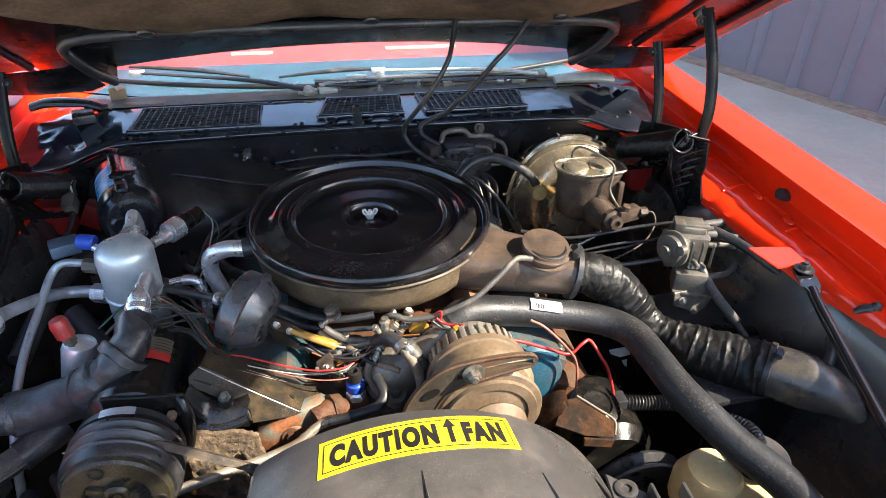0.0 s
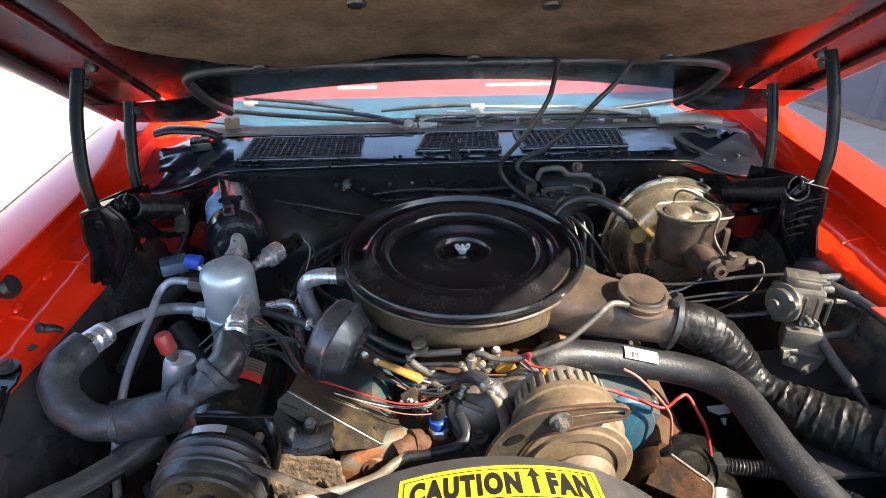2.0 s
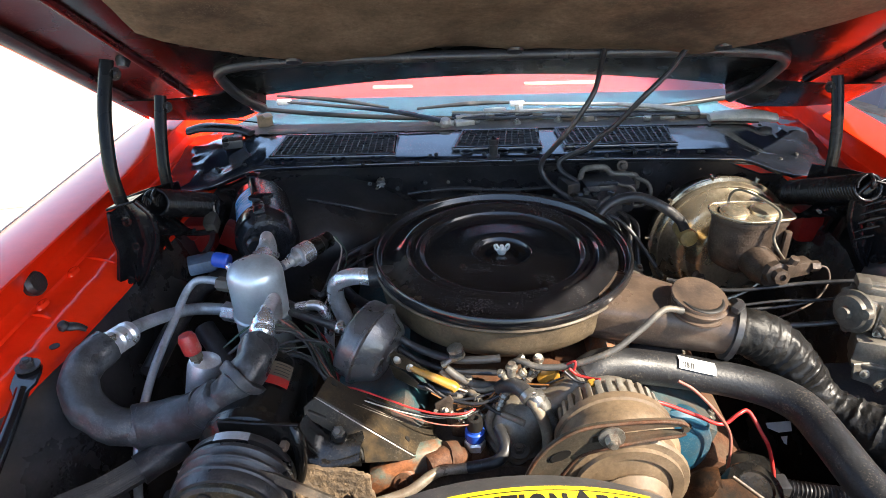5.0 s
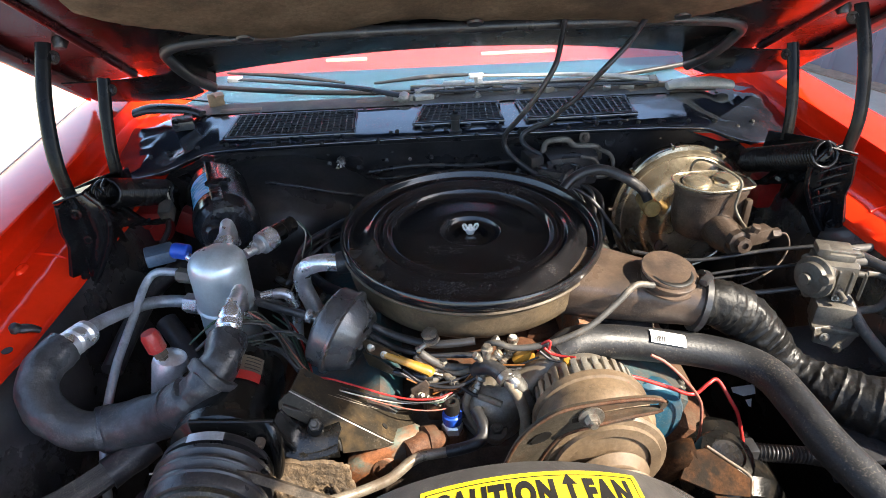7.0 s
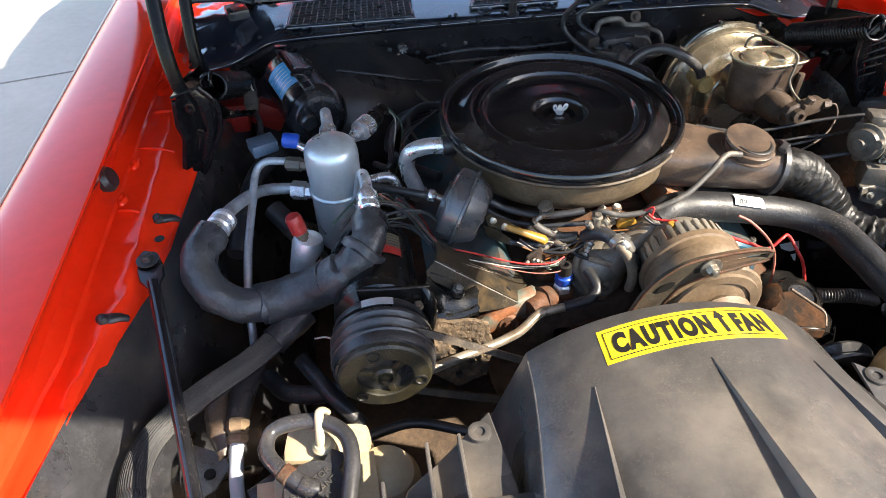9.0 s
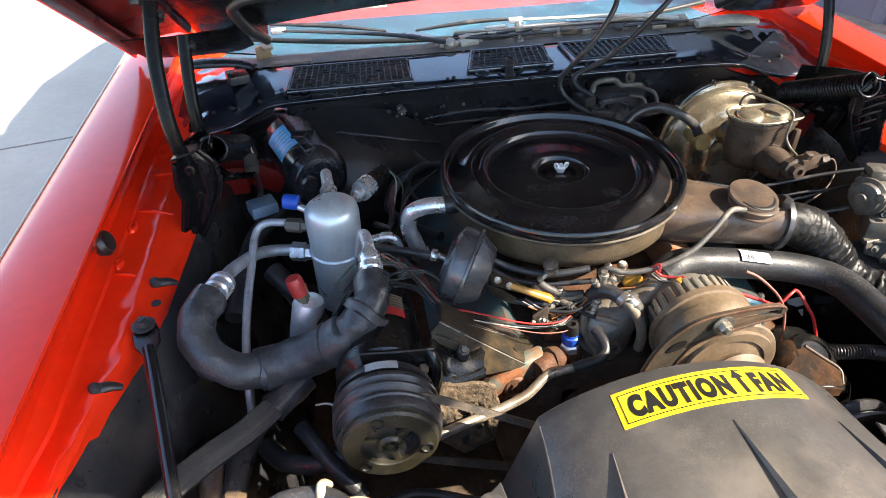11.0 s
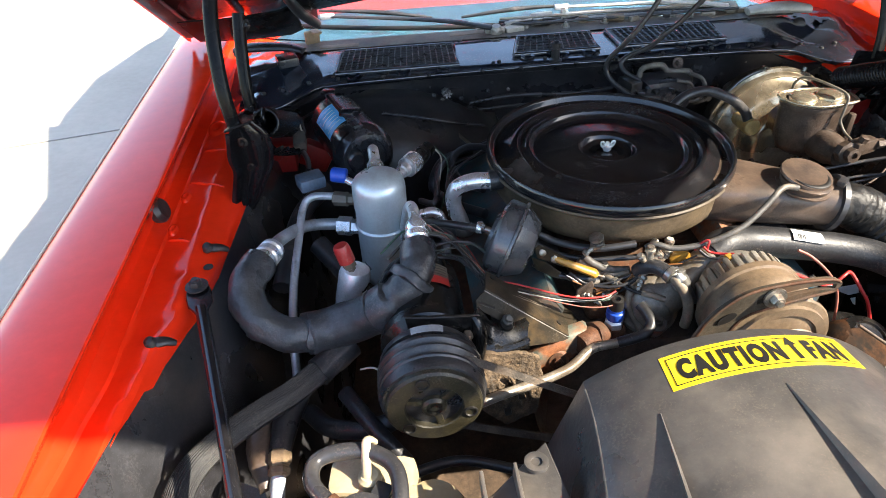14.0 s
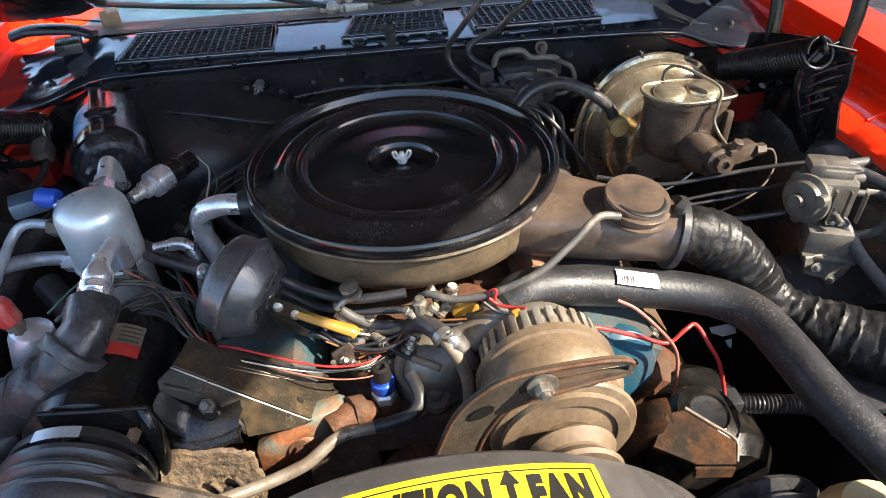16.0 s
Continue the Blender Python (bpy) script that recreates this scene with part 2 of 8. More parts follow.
M_GREYHOSE = mat("grey_hose", (0.055, 0.052, 0.048), 0.55, var=0.25, scale=40, bump=0.15, dirt=(0.18, 0.15, 0.115), dirt_amt=0.3, dirt_scale=30)
M_OCHRE = mat("ochre_rubber", (0.40, 0.27, 0.09), 0.5, var=0.2, scale=60, bump=0.1, dirt=(0.2, 0.13, 0.06), dirt_amt=0.3, dirt_scale=40)
M_CLUTCH = mat("olive_worn_steel", (0.036, 0.031, 0.017), 0.46, metal=0.2, var=0.4, scale=40, bump=0.2, dirt=(0.014, 0.0135, 0.013), dirt_amt=0.5, dirt_scale=24)
M_SERVO = mat("dusty_grey_casting", (0.125, 0.112, 0.092), 0.5, metal=0.25, var=0.3, scale=40, bump=0.25, dirt=(0.055, 0.048, 0.04), dirt_amt=0.4, dirt_scale=26)
M_OILBLK = mat("oily_black_iron", (0.0075, 0.0073, 0.007), 0.24, var=0.4, scale=40, bump=0.12, spec=0.4, speck=0.05, dirt=(0.032, 0.025, 0.018), dirt_amt=0.2, dirt_scale=18)
M_INFEND = mat("dusty_inner_black", (0.026, 0.026, 0.029), 0.28, spec=0.7, coat=0.2, var=0.4, scale=14, bump=0.2, bscale=9, dirt=(0.080, 0.063, 0.050), dirt_amt=0.34, dirt_scale=5, speck=0.05, speck_col=(0.4, 0.38, 0.36))
M_BRACE = mat("brace_gloss_paint", (0.010, 0.010, 0.012), 0.15, spec=0.6, coat=0.2, var=0.3, scale=30, bump=0.06, bscale=60, speck=0.1)
M_BARS = mat("grille_enamel", (0.03, 0.031, 0.034), 0.3, var=0.3, scale=60, bump=0.05, spec=0.8)
M_OILBROWN = mat("oily_brown_steel", (0.050, 0.022, 0.009), 0.8, metal=0.0, spec=0.1, speck=0.04, var=0.5, scale=40, bump=0.25, dirt=(0.014, 0.010, 0.007), dirt_amt=0.52, dirt_scale=30)
M_ARMBLK = mat("black_arm_paint", (0.006, 0.006, 0.006), 0.22, var=0.3, scale=30, bump=0.08, spec=0.12, speck=0.04)
M_PULLEY = mat("worn_black_pulley", (0.022, 0.022, 0.024), 0.34, var=0.5, scale=50, bump=0.2, spec=0.6, speck=0.1, dirt=(0.06, 0.054, 0.046), dirt_amt=0.22, dirt_scale=30)
M_TAPE = mat("torn_cloth_tape", (0.028, 0.030, 0.034), 0.36, spec=0.6, var=0.4, scale=40, bump=0.6, bscale=120, dirt=(0.11, 0.11, 0.11), dirt_amt=0.2, dirt_scale=40)
M_BELT = mat("dusty_belt_rubber", (0.045, 0.037, 0.029), 0.75, spec=0.25, var=0.4, scale=50, bump=0.3, dirt=(0.11, 0.08, 0.055), dirt_amt=0.35, dirt_scale=24)
M_WIREDK = mat("dark_green_grey_wire", (0.032, 0.036, 0.027), 0.5, var=0.2, scale=60, bump=0, speck=0)
M_REDDK = mat("dark_red_paint", (0.26, 0.012, 0.010), 0.35, var=0.2, scale=20, bump=0.15)
# body red darkened by hand to stand in for shade under the hood
M_REDSHADE = mat("shaded_red_paint", (0.050, 0.006, 0.006), 0.3, var=0.3, scale=10, bump=0.12)
# blue-green that stands in for sky reflected in the windscreen
M_TEAL = mat("sky_reflection_teal", (0.014, 0.056, 0.092), 0.5, var=0.1, scale=8, bump=0.05, speck=0)
M_BLUELBL = mat("light_blue_label", (0.14, 0.50, 0.86), 0.3, var=0.1, scale=40, bump=0.02, speck=0)
M_BROWNP = mat("brown_plastic", (0.135, 0.115, 0.085), 0.5, metal=0.1, var=0.2, scale=30, bump=0.12, dirt=(0.09, 0.075, 0.06), dirt_amt=0.3, dirt_scale=20)
M_CONC = mat("concrete", (0.46, 0.432, 0.345), 0.85, var=0.07, scale=3, bump=0.15, bscale=90, dirt=(0.395, 0.368, 0.295), dirt_amt=0.3, dirt_scale=1.3, spec=0.3, speck=0)
M_SIDING = mat("blue_grey_siding", (0.150, 0.185, 0.222), 0.5, metal=0.0, var=0.06, scale=1.5, bump=0.03, dirt=(0.125, 0.155, 0.185), dirt_amt=0.25, dirt_scale=1.0, speck=0)
M_DIRT = mat("sandy_strip", (0.33, 0.25, 0.17), 0.9, var=0.2, scale=20, bump=0.5, dirt=(0.2, 0.15, 0.1), dirt_amt=0.3)
# brown raised to stand in for light bounced into the bay's depths
M_UNDER = mat("bounce_brown_grime", (0.085, 0.055, 0.034), 0.8, var=0.5, scale=12, bump=0.6, bscale=60, dirt=(0.03, 0.02, 0.014), dirt_amt=0.4, dirt_scale=8)
M_JOINT = mat("concrete_joint", (0.24, 0.225, 0.19), 0.9, var=0.2, scale=20, bump=0.3, speck=0)
M_LEDGE = mat("dusty_ledge", (0.10, 0.085, 0.066), 0.6, var=0.35, scale=20, bump=0.2, dirt=(0.05, 0.045, 0.04), dirt_amt=0.35, dirt_scale=9)
M_PALE = mat("pale_dusty_metal", (0.42, 0.39, 0.33), 0.5, metal=0.2, var=0.2, scale=30, bump=0.15, dirt=(0.2, 0.16, 0.12), dirt_amt=0.25, dirt_scale=20)
M_TYRE = mat("tyre_rubber", (0.015, 0.015, 0.015), 0.8, var=0.2, scale=20, bump=0.2)
M_BLUESTEEL = mat("blue_grey_steel", (0.12, 0.17, 0.24), 0.35, metal=0.3, var=0.2, scale=30, bump=0.1)
M_PIN = mat("cream_glint", (0.62, 0.50, 0.36), 0.4, var=0.05, scale=20, bump=0, speck=0)
M_BROWNTAB = mat("tan_rubber", (0.22, 0.15, 0.085), 0.6, var=0.2, scale=60, bump=0.2)
M_DASH = mat("red_dash_vinyl", (0.42, 0.035, 0.035), 0.5, var=0.06, scale=10, bump=0.1, bscale=300, speck=0)
M_GLASS = bpy.data.materials.new("windscreen_glass")
M_GLASS.use_nodes = True
_g = M_GLASS.node_tree.nodes["Principled BSDF"]
_g.inputs["Base Color"].default_value = (0.82, 0.93, 0.93, 1)
_g.inputs["Transmission Weight"].default_value = 1.0
_g.inputs["Roughness"].default_value = 0.015
_g.inputs["IOR"].default_value = 1.5

# ---- mesh helpers ----
CX = -0.025


def V(*a):
    return Vector(a)


def frame_of(d):
    """Two unit vectors square to d."""
    d = Vector(d).normalized()
    up = Vector((0, 0, 1)) if abs(d.z) < 0.9 else Vector((0, 1, 0))
    u = up.cross(d).normalized()
    return u, d.cross(u)


def spline(pts, n=8):
    """Catmull-Rom through the points."""
    P = [Vector(p) for p in pts]
    if len(P) < 3:
        return [P[0].lerp(P[-1], i / n) for i in range(n + 1)]
    P = [2 * P[0] - P[1]] + P + [2 * P[-1] - P[-2]]
    out = []
    for i in range(1, len(P) - 2):
        a, b, c, d = P[i - 1:i + 3]
        for k in range(n):
            t = k / n
            out.append(0.5 * ((2 * b) + (c - a) * t + (2 * a - 5 * b + 4 * c - d) * t * t + (3 * b - 3 * c + d - a) * t ** 3))
    out.append(P[-2])
    return out


def sweep(bm, pts, r, segs=12, n=8, smooth=True, squash=1.0, caps=True):
    """A tube along the points; r is a radius, a list of radii along it, or a function of the fraction and the length run."""
    segs = max(segs, 12) if segs > 4 else segs
    Q = spline(pts, n) if smooth else [Vector(p) for p in pts]
    ln = [0.0]
    for a, b in zip(Q, Q[1:]):
        ln.append(ln[-1] + (b - a).length)
    tot = ln[-1] or 1.0
    t0 = (Q[1] - Q[0]).normalized()
    u, _ = frame_of(t0)
    rings = []
    for i, q in enumerate(Q):
        t = (Q[min(i + 1, len(Q) - 1)] - Q[max(i - 1, 0)]).normalized()
        u = (u - t * u.dot(t)).normalized()
        w = t.cross(u)
        f = ln[i] / tot
        if callable(r):
            rad = r(f, ln[i])
        elif isinstance(r, (list, tuple)):
            k = f * (len(r) - 1)
            j = min(int(k), len(r) - 2)
            rad = r[j] + (r[j + 1] - r[j]) * (k - j)
        else:
            rad = r
        rings.append([bm.verts.new(q + rad * (math.cos(a) * u + squash * math.sin(a) * w)) for a in (2 * math.pi * s / segs for s in range(segs))])
    for A, B in zip(rings, rings[1:]):
        for s in range(segs):
            bm.faces.new((A[s], A[(s + 1) % segs], B[(s + 1) % segs], B[s]))
    if caps:
        bm.faces.new(rings[0][::-1])
        bm.faces.new(rings[-1])
    return bm


def fine(pts, step):
    """The spline cut into even steps, for ribbed hoses."""
    Q = spline(pts, 30)
    out, left = [Q[0]], 0.0
    for a, b in zip(Q, Q[1:]):
        seg = (b - a).length
        while left + seg >= step:
            k = (step - left) / seg
            a = a.lerp(b, k)
            out.append(a.copy())
            seg = (b - a).length
            left = 0.0
        left += seg
    return out


def lathe(bm, base, axis, profile, segs=32, caps=True):
    """A turned form: profile of (radius, height along the axis)."""
    base, axis = Vector(base), Vector(axis).normalized()
    u, w = frame_of(axis)
    rings = []
    for r, h in profile:
        if r < 1e-5:
            rings.append([bm.verts.new(base + axis * h)])
        else:
            rings.append([bm.verts.new(base + axis * h + r * (math.cos(a) * u + math.sin(a) * w)) for a in (2 * math.pi * s / segs for s in range(segs))])
    for A, B in zip(rings, rings[1:]):
        for s in range(segs):
            a0, a1, b0, b1 = A[s % len(A)], A[(s + 1) % len(A)], B[s % len(B)], B[(s + 1) % len(B)]
            f = [x for i, x in enumerate((a0, a1, b1, b0)) if x not in (a0, a1, b1, b0)[:i]]
            if len(f) > 2:
                bm.faces.new(f)
    if caps:
        if len(rings[0]) > 1:
            bm.faces.new(rings[0][::-1])
        if len(rings[-1]) > 1:
            bm.faces.new(rings[-1])
    return bm


def box(bm, c, size, m=None, bevel=0.003):
    """A block with eased edges; m turns it."""
    t = bmesh.new()
    bmesh.ops.create_cube(t, size=1.0)
    for v in t.verts:
        v.co = Vector((v.co.x * size[0], v.co.y * size[1], v.co.z * size[2]))
    if bevel:
        bmesh.ops.bevel(t, geom=t.edges[:], offset=min(bevel, min(size) * 0.45), segments=2, profile=0.6, affect='EDGES')
    put(bm, t, Matrix.Translation(c) @ (m.to_4x4() if m else Matrix()))
    return bm


def put(bm, t, m):
    """Adds the bmesh t to bm at m."""
    vs = {v: bm.verts.new(m @ v.co) for v in t.verts}
    for f in t.faces:
        bm.faces.new([vs[v] for v in f.verts])
    t.free()


def plate(bm, pts, thick, n=None, bevel=0.0015):
    """A flat plate with that outline, as thick as given towards its normal."""
    t = bmesh.new()
    P = [Vector(p) for p in pts]
    f = t.faces.new([t.verts.new(p) for p in P])
    f.normal_update()
    d = Vector(n).normalized() if n else f.normal.copy()
    e = bmesh.ops.extrude_face_region(t, geom=[f])
    for v in e["geom"]:
        if isinstance(v, bmesh.types.BMVert):
            v.co += d * thick
    bmesh.ops.recalc_face_normals(t, faces=t.faces[:])
    if bevel:
        bmesh.ops.bevel(t, geom=t.edges[:], offset=min(bevel, thick * 0.4), segments=1, affect='EDGES')
    put(bm, t, Matrix())
    return bm


def grid(bm, rows):
    """A sheet through rows of points."""
    vs = [[bm.verts.new(p) for p in row] for row in rows]
    for A, B in zip(vs, vs[1:]):
        for i in range(len(A) - 1):
            bm.faces.new((A[i], A[i + 1], B[i + 1], B[i]))
    return vs


def thicken(bm, d):
    """Gives a sheet a thickness."""
    bmesh.ops.recalc_face_normals(bm, faces=bm.faces[:])
    bmesh.ops.solidify(bm, geom=bm.faces[:], thickness=d)
    return bm


def extrude(bm, d):
    """Pushes a flat sheet out along d into a slab."""
    e = bmesh.ops.extrude_face_region(bm, geom=bm.faces[:], use_keep_orig=True)
    for v in e["geom"]:
        if isinstance(v, bmesh.types.BMVert):
            v.co += Vector(d)
    return bm


def bolt(bm, p, d, r=0.008, h=0.007, washer=True):
    if washer:
        lathe(bm, p, d, [(r * 1.7, 0), (r * 1.7, h * 0.25), (r * 1.2, h * 0.3)], 16)
    lathe(bm, p, d, [(r, 0), (r, h * 0.9), (r * 0.85, h * 1.15)], 6)
    lathe(bm, p, d, [(r * 0.55, h), (r * 0.5, h * 1.5)], 10)
    return bm


def thing(name, label, category, group="", kind="", at=(0, 0, 0)):
    ob = new(name)
    ob.empty_display_size = 0.05
    return tagged(ob, label, category, group, kind)


def part(name, bm, material, parent=None, label="", sharp=35):
    me = bpy.data.meshes.new(name)
    bmesh.ops.recalc_face_normals(bm, faces=bm.faces[:])
    bm.to_mesh(me)
    bm.free()
    for f in me.polygons:
        f.use_smooth = True
    me.set_sharp_from_angle(angle=radians(sharp))
    me.materials.append(material)
    ob = new(name, me)
    if parent:
        ob.parent = parent
    if label:
        ob["label"] = label
    return ob


def B():
    return bmesh.new()


def wire(parent, pts, r, material, name="wire", label="", segs=6, n=6):
    return part(name, sweep(B(), pts, r, segs, n), material, parent, label)


def mirror(p):
    return Vector((2 * CX - p[0], p[1], p[2]))

# ---- ground and wall ----
b = B()
grid(b, [[V(x, y, 0) for x in (-120, -8, -3, 0, 3, 8, 120)] for y in (-120, -8, -2, 0, 3, 8, 120)])
ground = tagged(part("ground", b, M_CONC), "pale concrete yard, sunlit, with thin joints", "ground", kind="structure")
JD = V(0.98, 0.2, 0).normalized()
for k, (px, py) in enumerate(((-2.4, 2.05), (-2.4, 5.2), (1.2, 0.4))):
    b = B()
    plate(b, [V(px, py, 0.001) + JD * a + V(-JD.y, JD.x, 0) * c for a, c in ((-6, -0.004), (3, -0.004), (3, 0.004), (-6, 0.004))], 0.003, (0, 0, 1), 0)
    part("joint", b, M_JOINT, ground)

WA, WB = V(2.70, 3.25, 0), V(3.22, 2.10, 0)
WD = (WB - WA).normalized()
WN = V(-WD.y, WD.x, 0) * -1
if WN.x > 0:
    WN = -WN
wall = tagged(new("wall_east"), "blue-grey ribbed metal siding wall of a shed", "wall", kind="structure")
b = B()
prof = []
s = -9.0
while s < 9.0:
    prof += [(s, 0.0), (s + 0.22, 0.0), (s + 0.235, 0.022), (s + 0.285, 0.022), (s + 0.30, 0.0)]
    s += 0.30
O = WA - WN * 0.02
rows = [[O + WD * a + WN * d + V(0, 0, z) for a, d in prof] for z in (-0.02, 3.2)]
grid(b, rows)
part("siding", b, M_SIDING, wall)
b = B()
box(b, O + V(0, 0, 0.05) - WN * 0.09, (18, 0.12, 0.10), Matrix.Rotation(math.atan2(WD.y, WD.x), 3, 'Z'), 0.01)
part("footing", b, M_CONC, wall, "grey concrete footing under the siding")
b = B()
plate(b, [O + WD * a + WN * c + V(0, 0, 0.003) for a, c in ((-9, 0.0), (9, 0.0), (9, 0.14), (-9, 0.14))], 0.006, (0, 0, 1), 0)
tagged(part("dirt_strip", b, M_DIRT), "sandy dirt strip at the foot of the wall", "dirt", kind="structure")

# ---- car body ----
car = thing("car", "red two-door car with its hood raised, parked on concrete", "car")


def lerp_tab(tab, x):
    if x <= tab[0][0]:
        return tab[0][1]
    for (a, p), (c, q) in zip(tab, tab[1:]):
        if x <= c:
            return p + (q - p) * (x - a) / (c - a)
    return tab[-1][1]


HI = [(-1.1, 0.73), (-0.60, 0.725), (-0.45, 0.70), (-0.34, 0.680), (-0.25, 0.655), (-0.17, 0.643), (0.0, 0.630), (0.3, 0.610), (0.7, 0.60)]


def fender(s):
    b = B()
    rows = []
    y = 0.86
    while y > -1.2:
        h = lerp_tab(HI, y)
        j = 0.004 * noise.noise(V(y * 9, 3.1 * s, 0)) + (0.003 + 0.007 * (y < -0.15)) * noise.noise(V(y * 27, s, 4))
        dz = -0.03 * max(0.0, -0.33 - y) / 0.3
        step = 0.004 * math.sin(y * 26) * (1 if -0.5 < y < 0.2 else 0.3)
        rd = max(0.676, h + 0.013) + 0.003 * noise.noise(V(y * 14, 2.0 * s, 6))
        f1 = max(0.720, rd + 0.024)
        prof = [(h, 0.805 + dz), (h + 0.001, 0.832 + dz), (h + 0.005, 0.8395 + dz), (h + 0.5 * (rd - h), 0.849 + dz + j), (rd, 0.8558 + dz + j * 0.5), (rd + 0.009, 0.8562 + dz + j * 0.7), (rd + 0.018, 0.8545 + dz + j * 0.3),
                (f1, 0.8525 + dz + step * 0.5), (f1 + 0.007, 0.8530 + dz), (f1 + 0.010, 0.8570 + dz * 0.9), (max(0.744, f1 + 0.016), 0.8580 + dz * 0.8), (max(0.7515, f1 + 0.022), 0.8635 + dz * 0.6), (max(0.7515, f1 + 0.022), 0.872),
                (0.744, 0.892), (0.737, 0.906), (0.7330, 0.9125), (0.7345, 0.9155), (0.742, 0.9165), (0.77, 0.9165), (0.805, 0.9145), (0.835, 0.9105),
                (0.852, 0.9065), (0.8605, 0.902), (0.866, 0.893), (0.874, 0.865), (0.886, 0.815), (0.895, 0.74), (0.895, 0.55), (0.885, 0.34), (0.87, 0.26)]
        rows.append([V(CX + s * hh, y, z - 0.012 * max(0, -0.5 - y)) for hh, z in prof])
        y -= 0.012
    grid(b, rows)
    thicken(b, 0.004)
    f = part("fender", b, M_RED, car)
    # cream strip imitates light reflected along the left fender's outer edge
    b = B()
    sweep(b, [V(CX + s * 0.8635, y, 0.899 - 0.012 * max(0, -0.5 - y)) for y in (0.85, 0.6, 0.3, 0, -0.3, -0.6, -0.9)], 0.0035, 6, 4)
    if s < 0:
        part("edge_glint", b, M_PIN, f, "thin cream strip standing in for the reflection on the fender edge")
    return f


for s in (-1, 1):
    f = fender(s)
    # rubber bumper stop on the gutter wall
    b = B()
    c = V(CX + s * 0.747, -0.045 if s < 0 else -0.02, 0.874)
    lathe(b, c, (-s, 0, 0.35), [(0.019, -0.006), (0.021, 0.004), (0.016, 0.012), (0, 0.013)] if s < 0 else [(0.011, -0.006), (0.012, 0.004), (0.010, 0.016), (0, 0.017)], 14)
    part("bumper_stop", b, M_RUBBER, f, "small black rubber bumper stop")
    for yy in (-0.13, -0.322, -0.62) if s < 0 else (-0.322, -0.62):
        b = B()
        hh = lerp_tab(HI, yy)
        cz = 0.853 - 0.03 * max(0, -0.33 - yy) / 0.3
        sweep(b, [V(CX + s * (hh + 0.022), yy - 0.003, cz + 0.001), V(CX + s * (hh + 0.014), yy, cz), V(CX + s * (hh + 0.003), yy + 0.004, cz - 0.003), V(CX + s * (hh - 0.006), yy + 0.007, cz - 0.010)], [0.0060, 0.0085, 0.0070, 0.0050], 10, 4, squash=0.7)
        lathe(b, V(CX + s * (hh + 0.018), yy - 0.002, cz), (s * 0.2, -0.3, 1), [(0.0075, 0), (0.0085, 0.003), (0.006, 0.010), (0.003, 0.012), (0, 0.012)], 12)
        part("clip", b, M_RUBBER, f, "black rubber edge clip")
    b = B()
    hh = lerp_tab(HI, -0.174)
    lathe(b, V(CX + s * (hh + 0.008), -0.174, 0.8515), (0, 0, 1), [(0.007, 0), (0.007, 0.001)], 12)
    part("hole", b, M_INK, f, "dark punched hole")
    for y0, y1, h0, h1 in ((0.184, 0.175, 0.722, 0.672), (0.068, 0.046, 0.726, 0.664), (-0.10, -0.11, 0.724, 0.690)):
        b = B()
        sweep(b, [V(CX + s * (h0 + (h1 - h0) * k / 4), y0 + (y1 - y0) * k / 4, 0.8535 + 0.0025 * math.sin(k * 0.7)) for k in range(5)], [0.0015, 0.003, 0.003, 0.003, 0.0015], 8, 3)
        part("crease", b, M_RED, f)
    for yy, hh, sx in ((0.275, 0.715, 0.9), (0.02, 0.722, 0.42), (-0.075, 0.722, 0.4)):
        b = B()
        t = bmesh.new()
        lathe(t, V(0, 0, 0), (0, 0, 1), [(0.026, -0.001), (0.022, 0.004), (0.014, 0.005), (0.008, 0.002), (0, 0.001)], 24)
        put(b, t, Matrix.Translation((CX + s * hh, yy, 0.854)) @ Matrix.Diagonal((0.75 * sx, 1.4 * sx, 1.0, 1)))
        part("stamped_boss", b, M_RED, f, "", 60)
    # black inner panel below the ledge
    b = B()
    rows = []
    y = 0.42
    while y > -0.75:
        h = lerp_tab(HI, y)
        j = 0.006 * noise.noise(V(y * 6, 7.0 * s, 2))
        rows.append([V(CX + s * q, y, z) for q, z in ((h + 0.012, 0.838), (h - 0.012, 0.80 + j), (h - 0.024 + j, 0.72), (h - 0.05, 0.60), (h - 0.085, 0.45), (h - 0.10, 0.25))])
        y -= 0.05
    grid(b, rows)
    thicken(b, 0.004)
    part("inner_fender", b, M_INFEND, car, "black inner fender panel")

b = B()
plate(b, [(0.572, -0.145, 0.852), (0.594, -0.149, 0.854), (0.640, -0.160, 0.856), (0.640, -0.205, 0.856), (0.621, -0.207, 0.854), (0.586, -0.209, 0.852)], 0.003, (0, 0, 1))
tb = part("fender_tab", b, M_RED, f, "flat red tab with a punched hole")
part("hole", lathe(B(), V(0.604, -0.172, 0.8545), (0, 0, 1), [(0.006, 0), (0.006, 0.001)], 14), M_INK, tb)
# firewall and floor of the bay
b = B()
rows = []
for i in range(25):
    x = -0.70 + 1.35 * i / 24
    j = 0.01 * noise.noise(V(x * 5, 0, 1))
    drop = 0.050 * min(1.0, max(0.0, abs(x - CX) - 0.46) / 0.08)
    rows.append([V(x, 0.405, 0.885 - drop), V(x, 0.43 + j, 0.84 - drop), V(x, 0.44 + j, 0.72), V(x, 0.42 + j, 0.55), V(x, 0.36, 0.35), V(x, 0.34, 0.2)])
grid(b, rows)
thicken(b, 0.006)
part("firewall", b, M_WALLBLK, car, "black painted firewall")
b = B()
box(b, (CX, -0.15, 0.22), (1.4, 1.2, 0.04), None, 0.01)
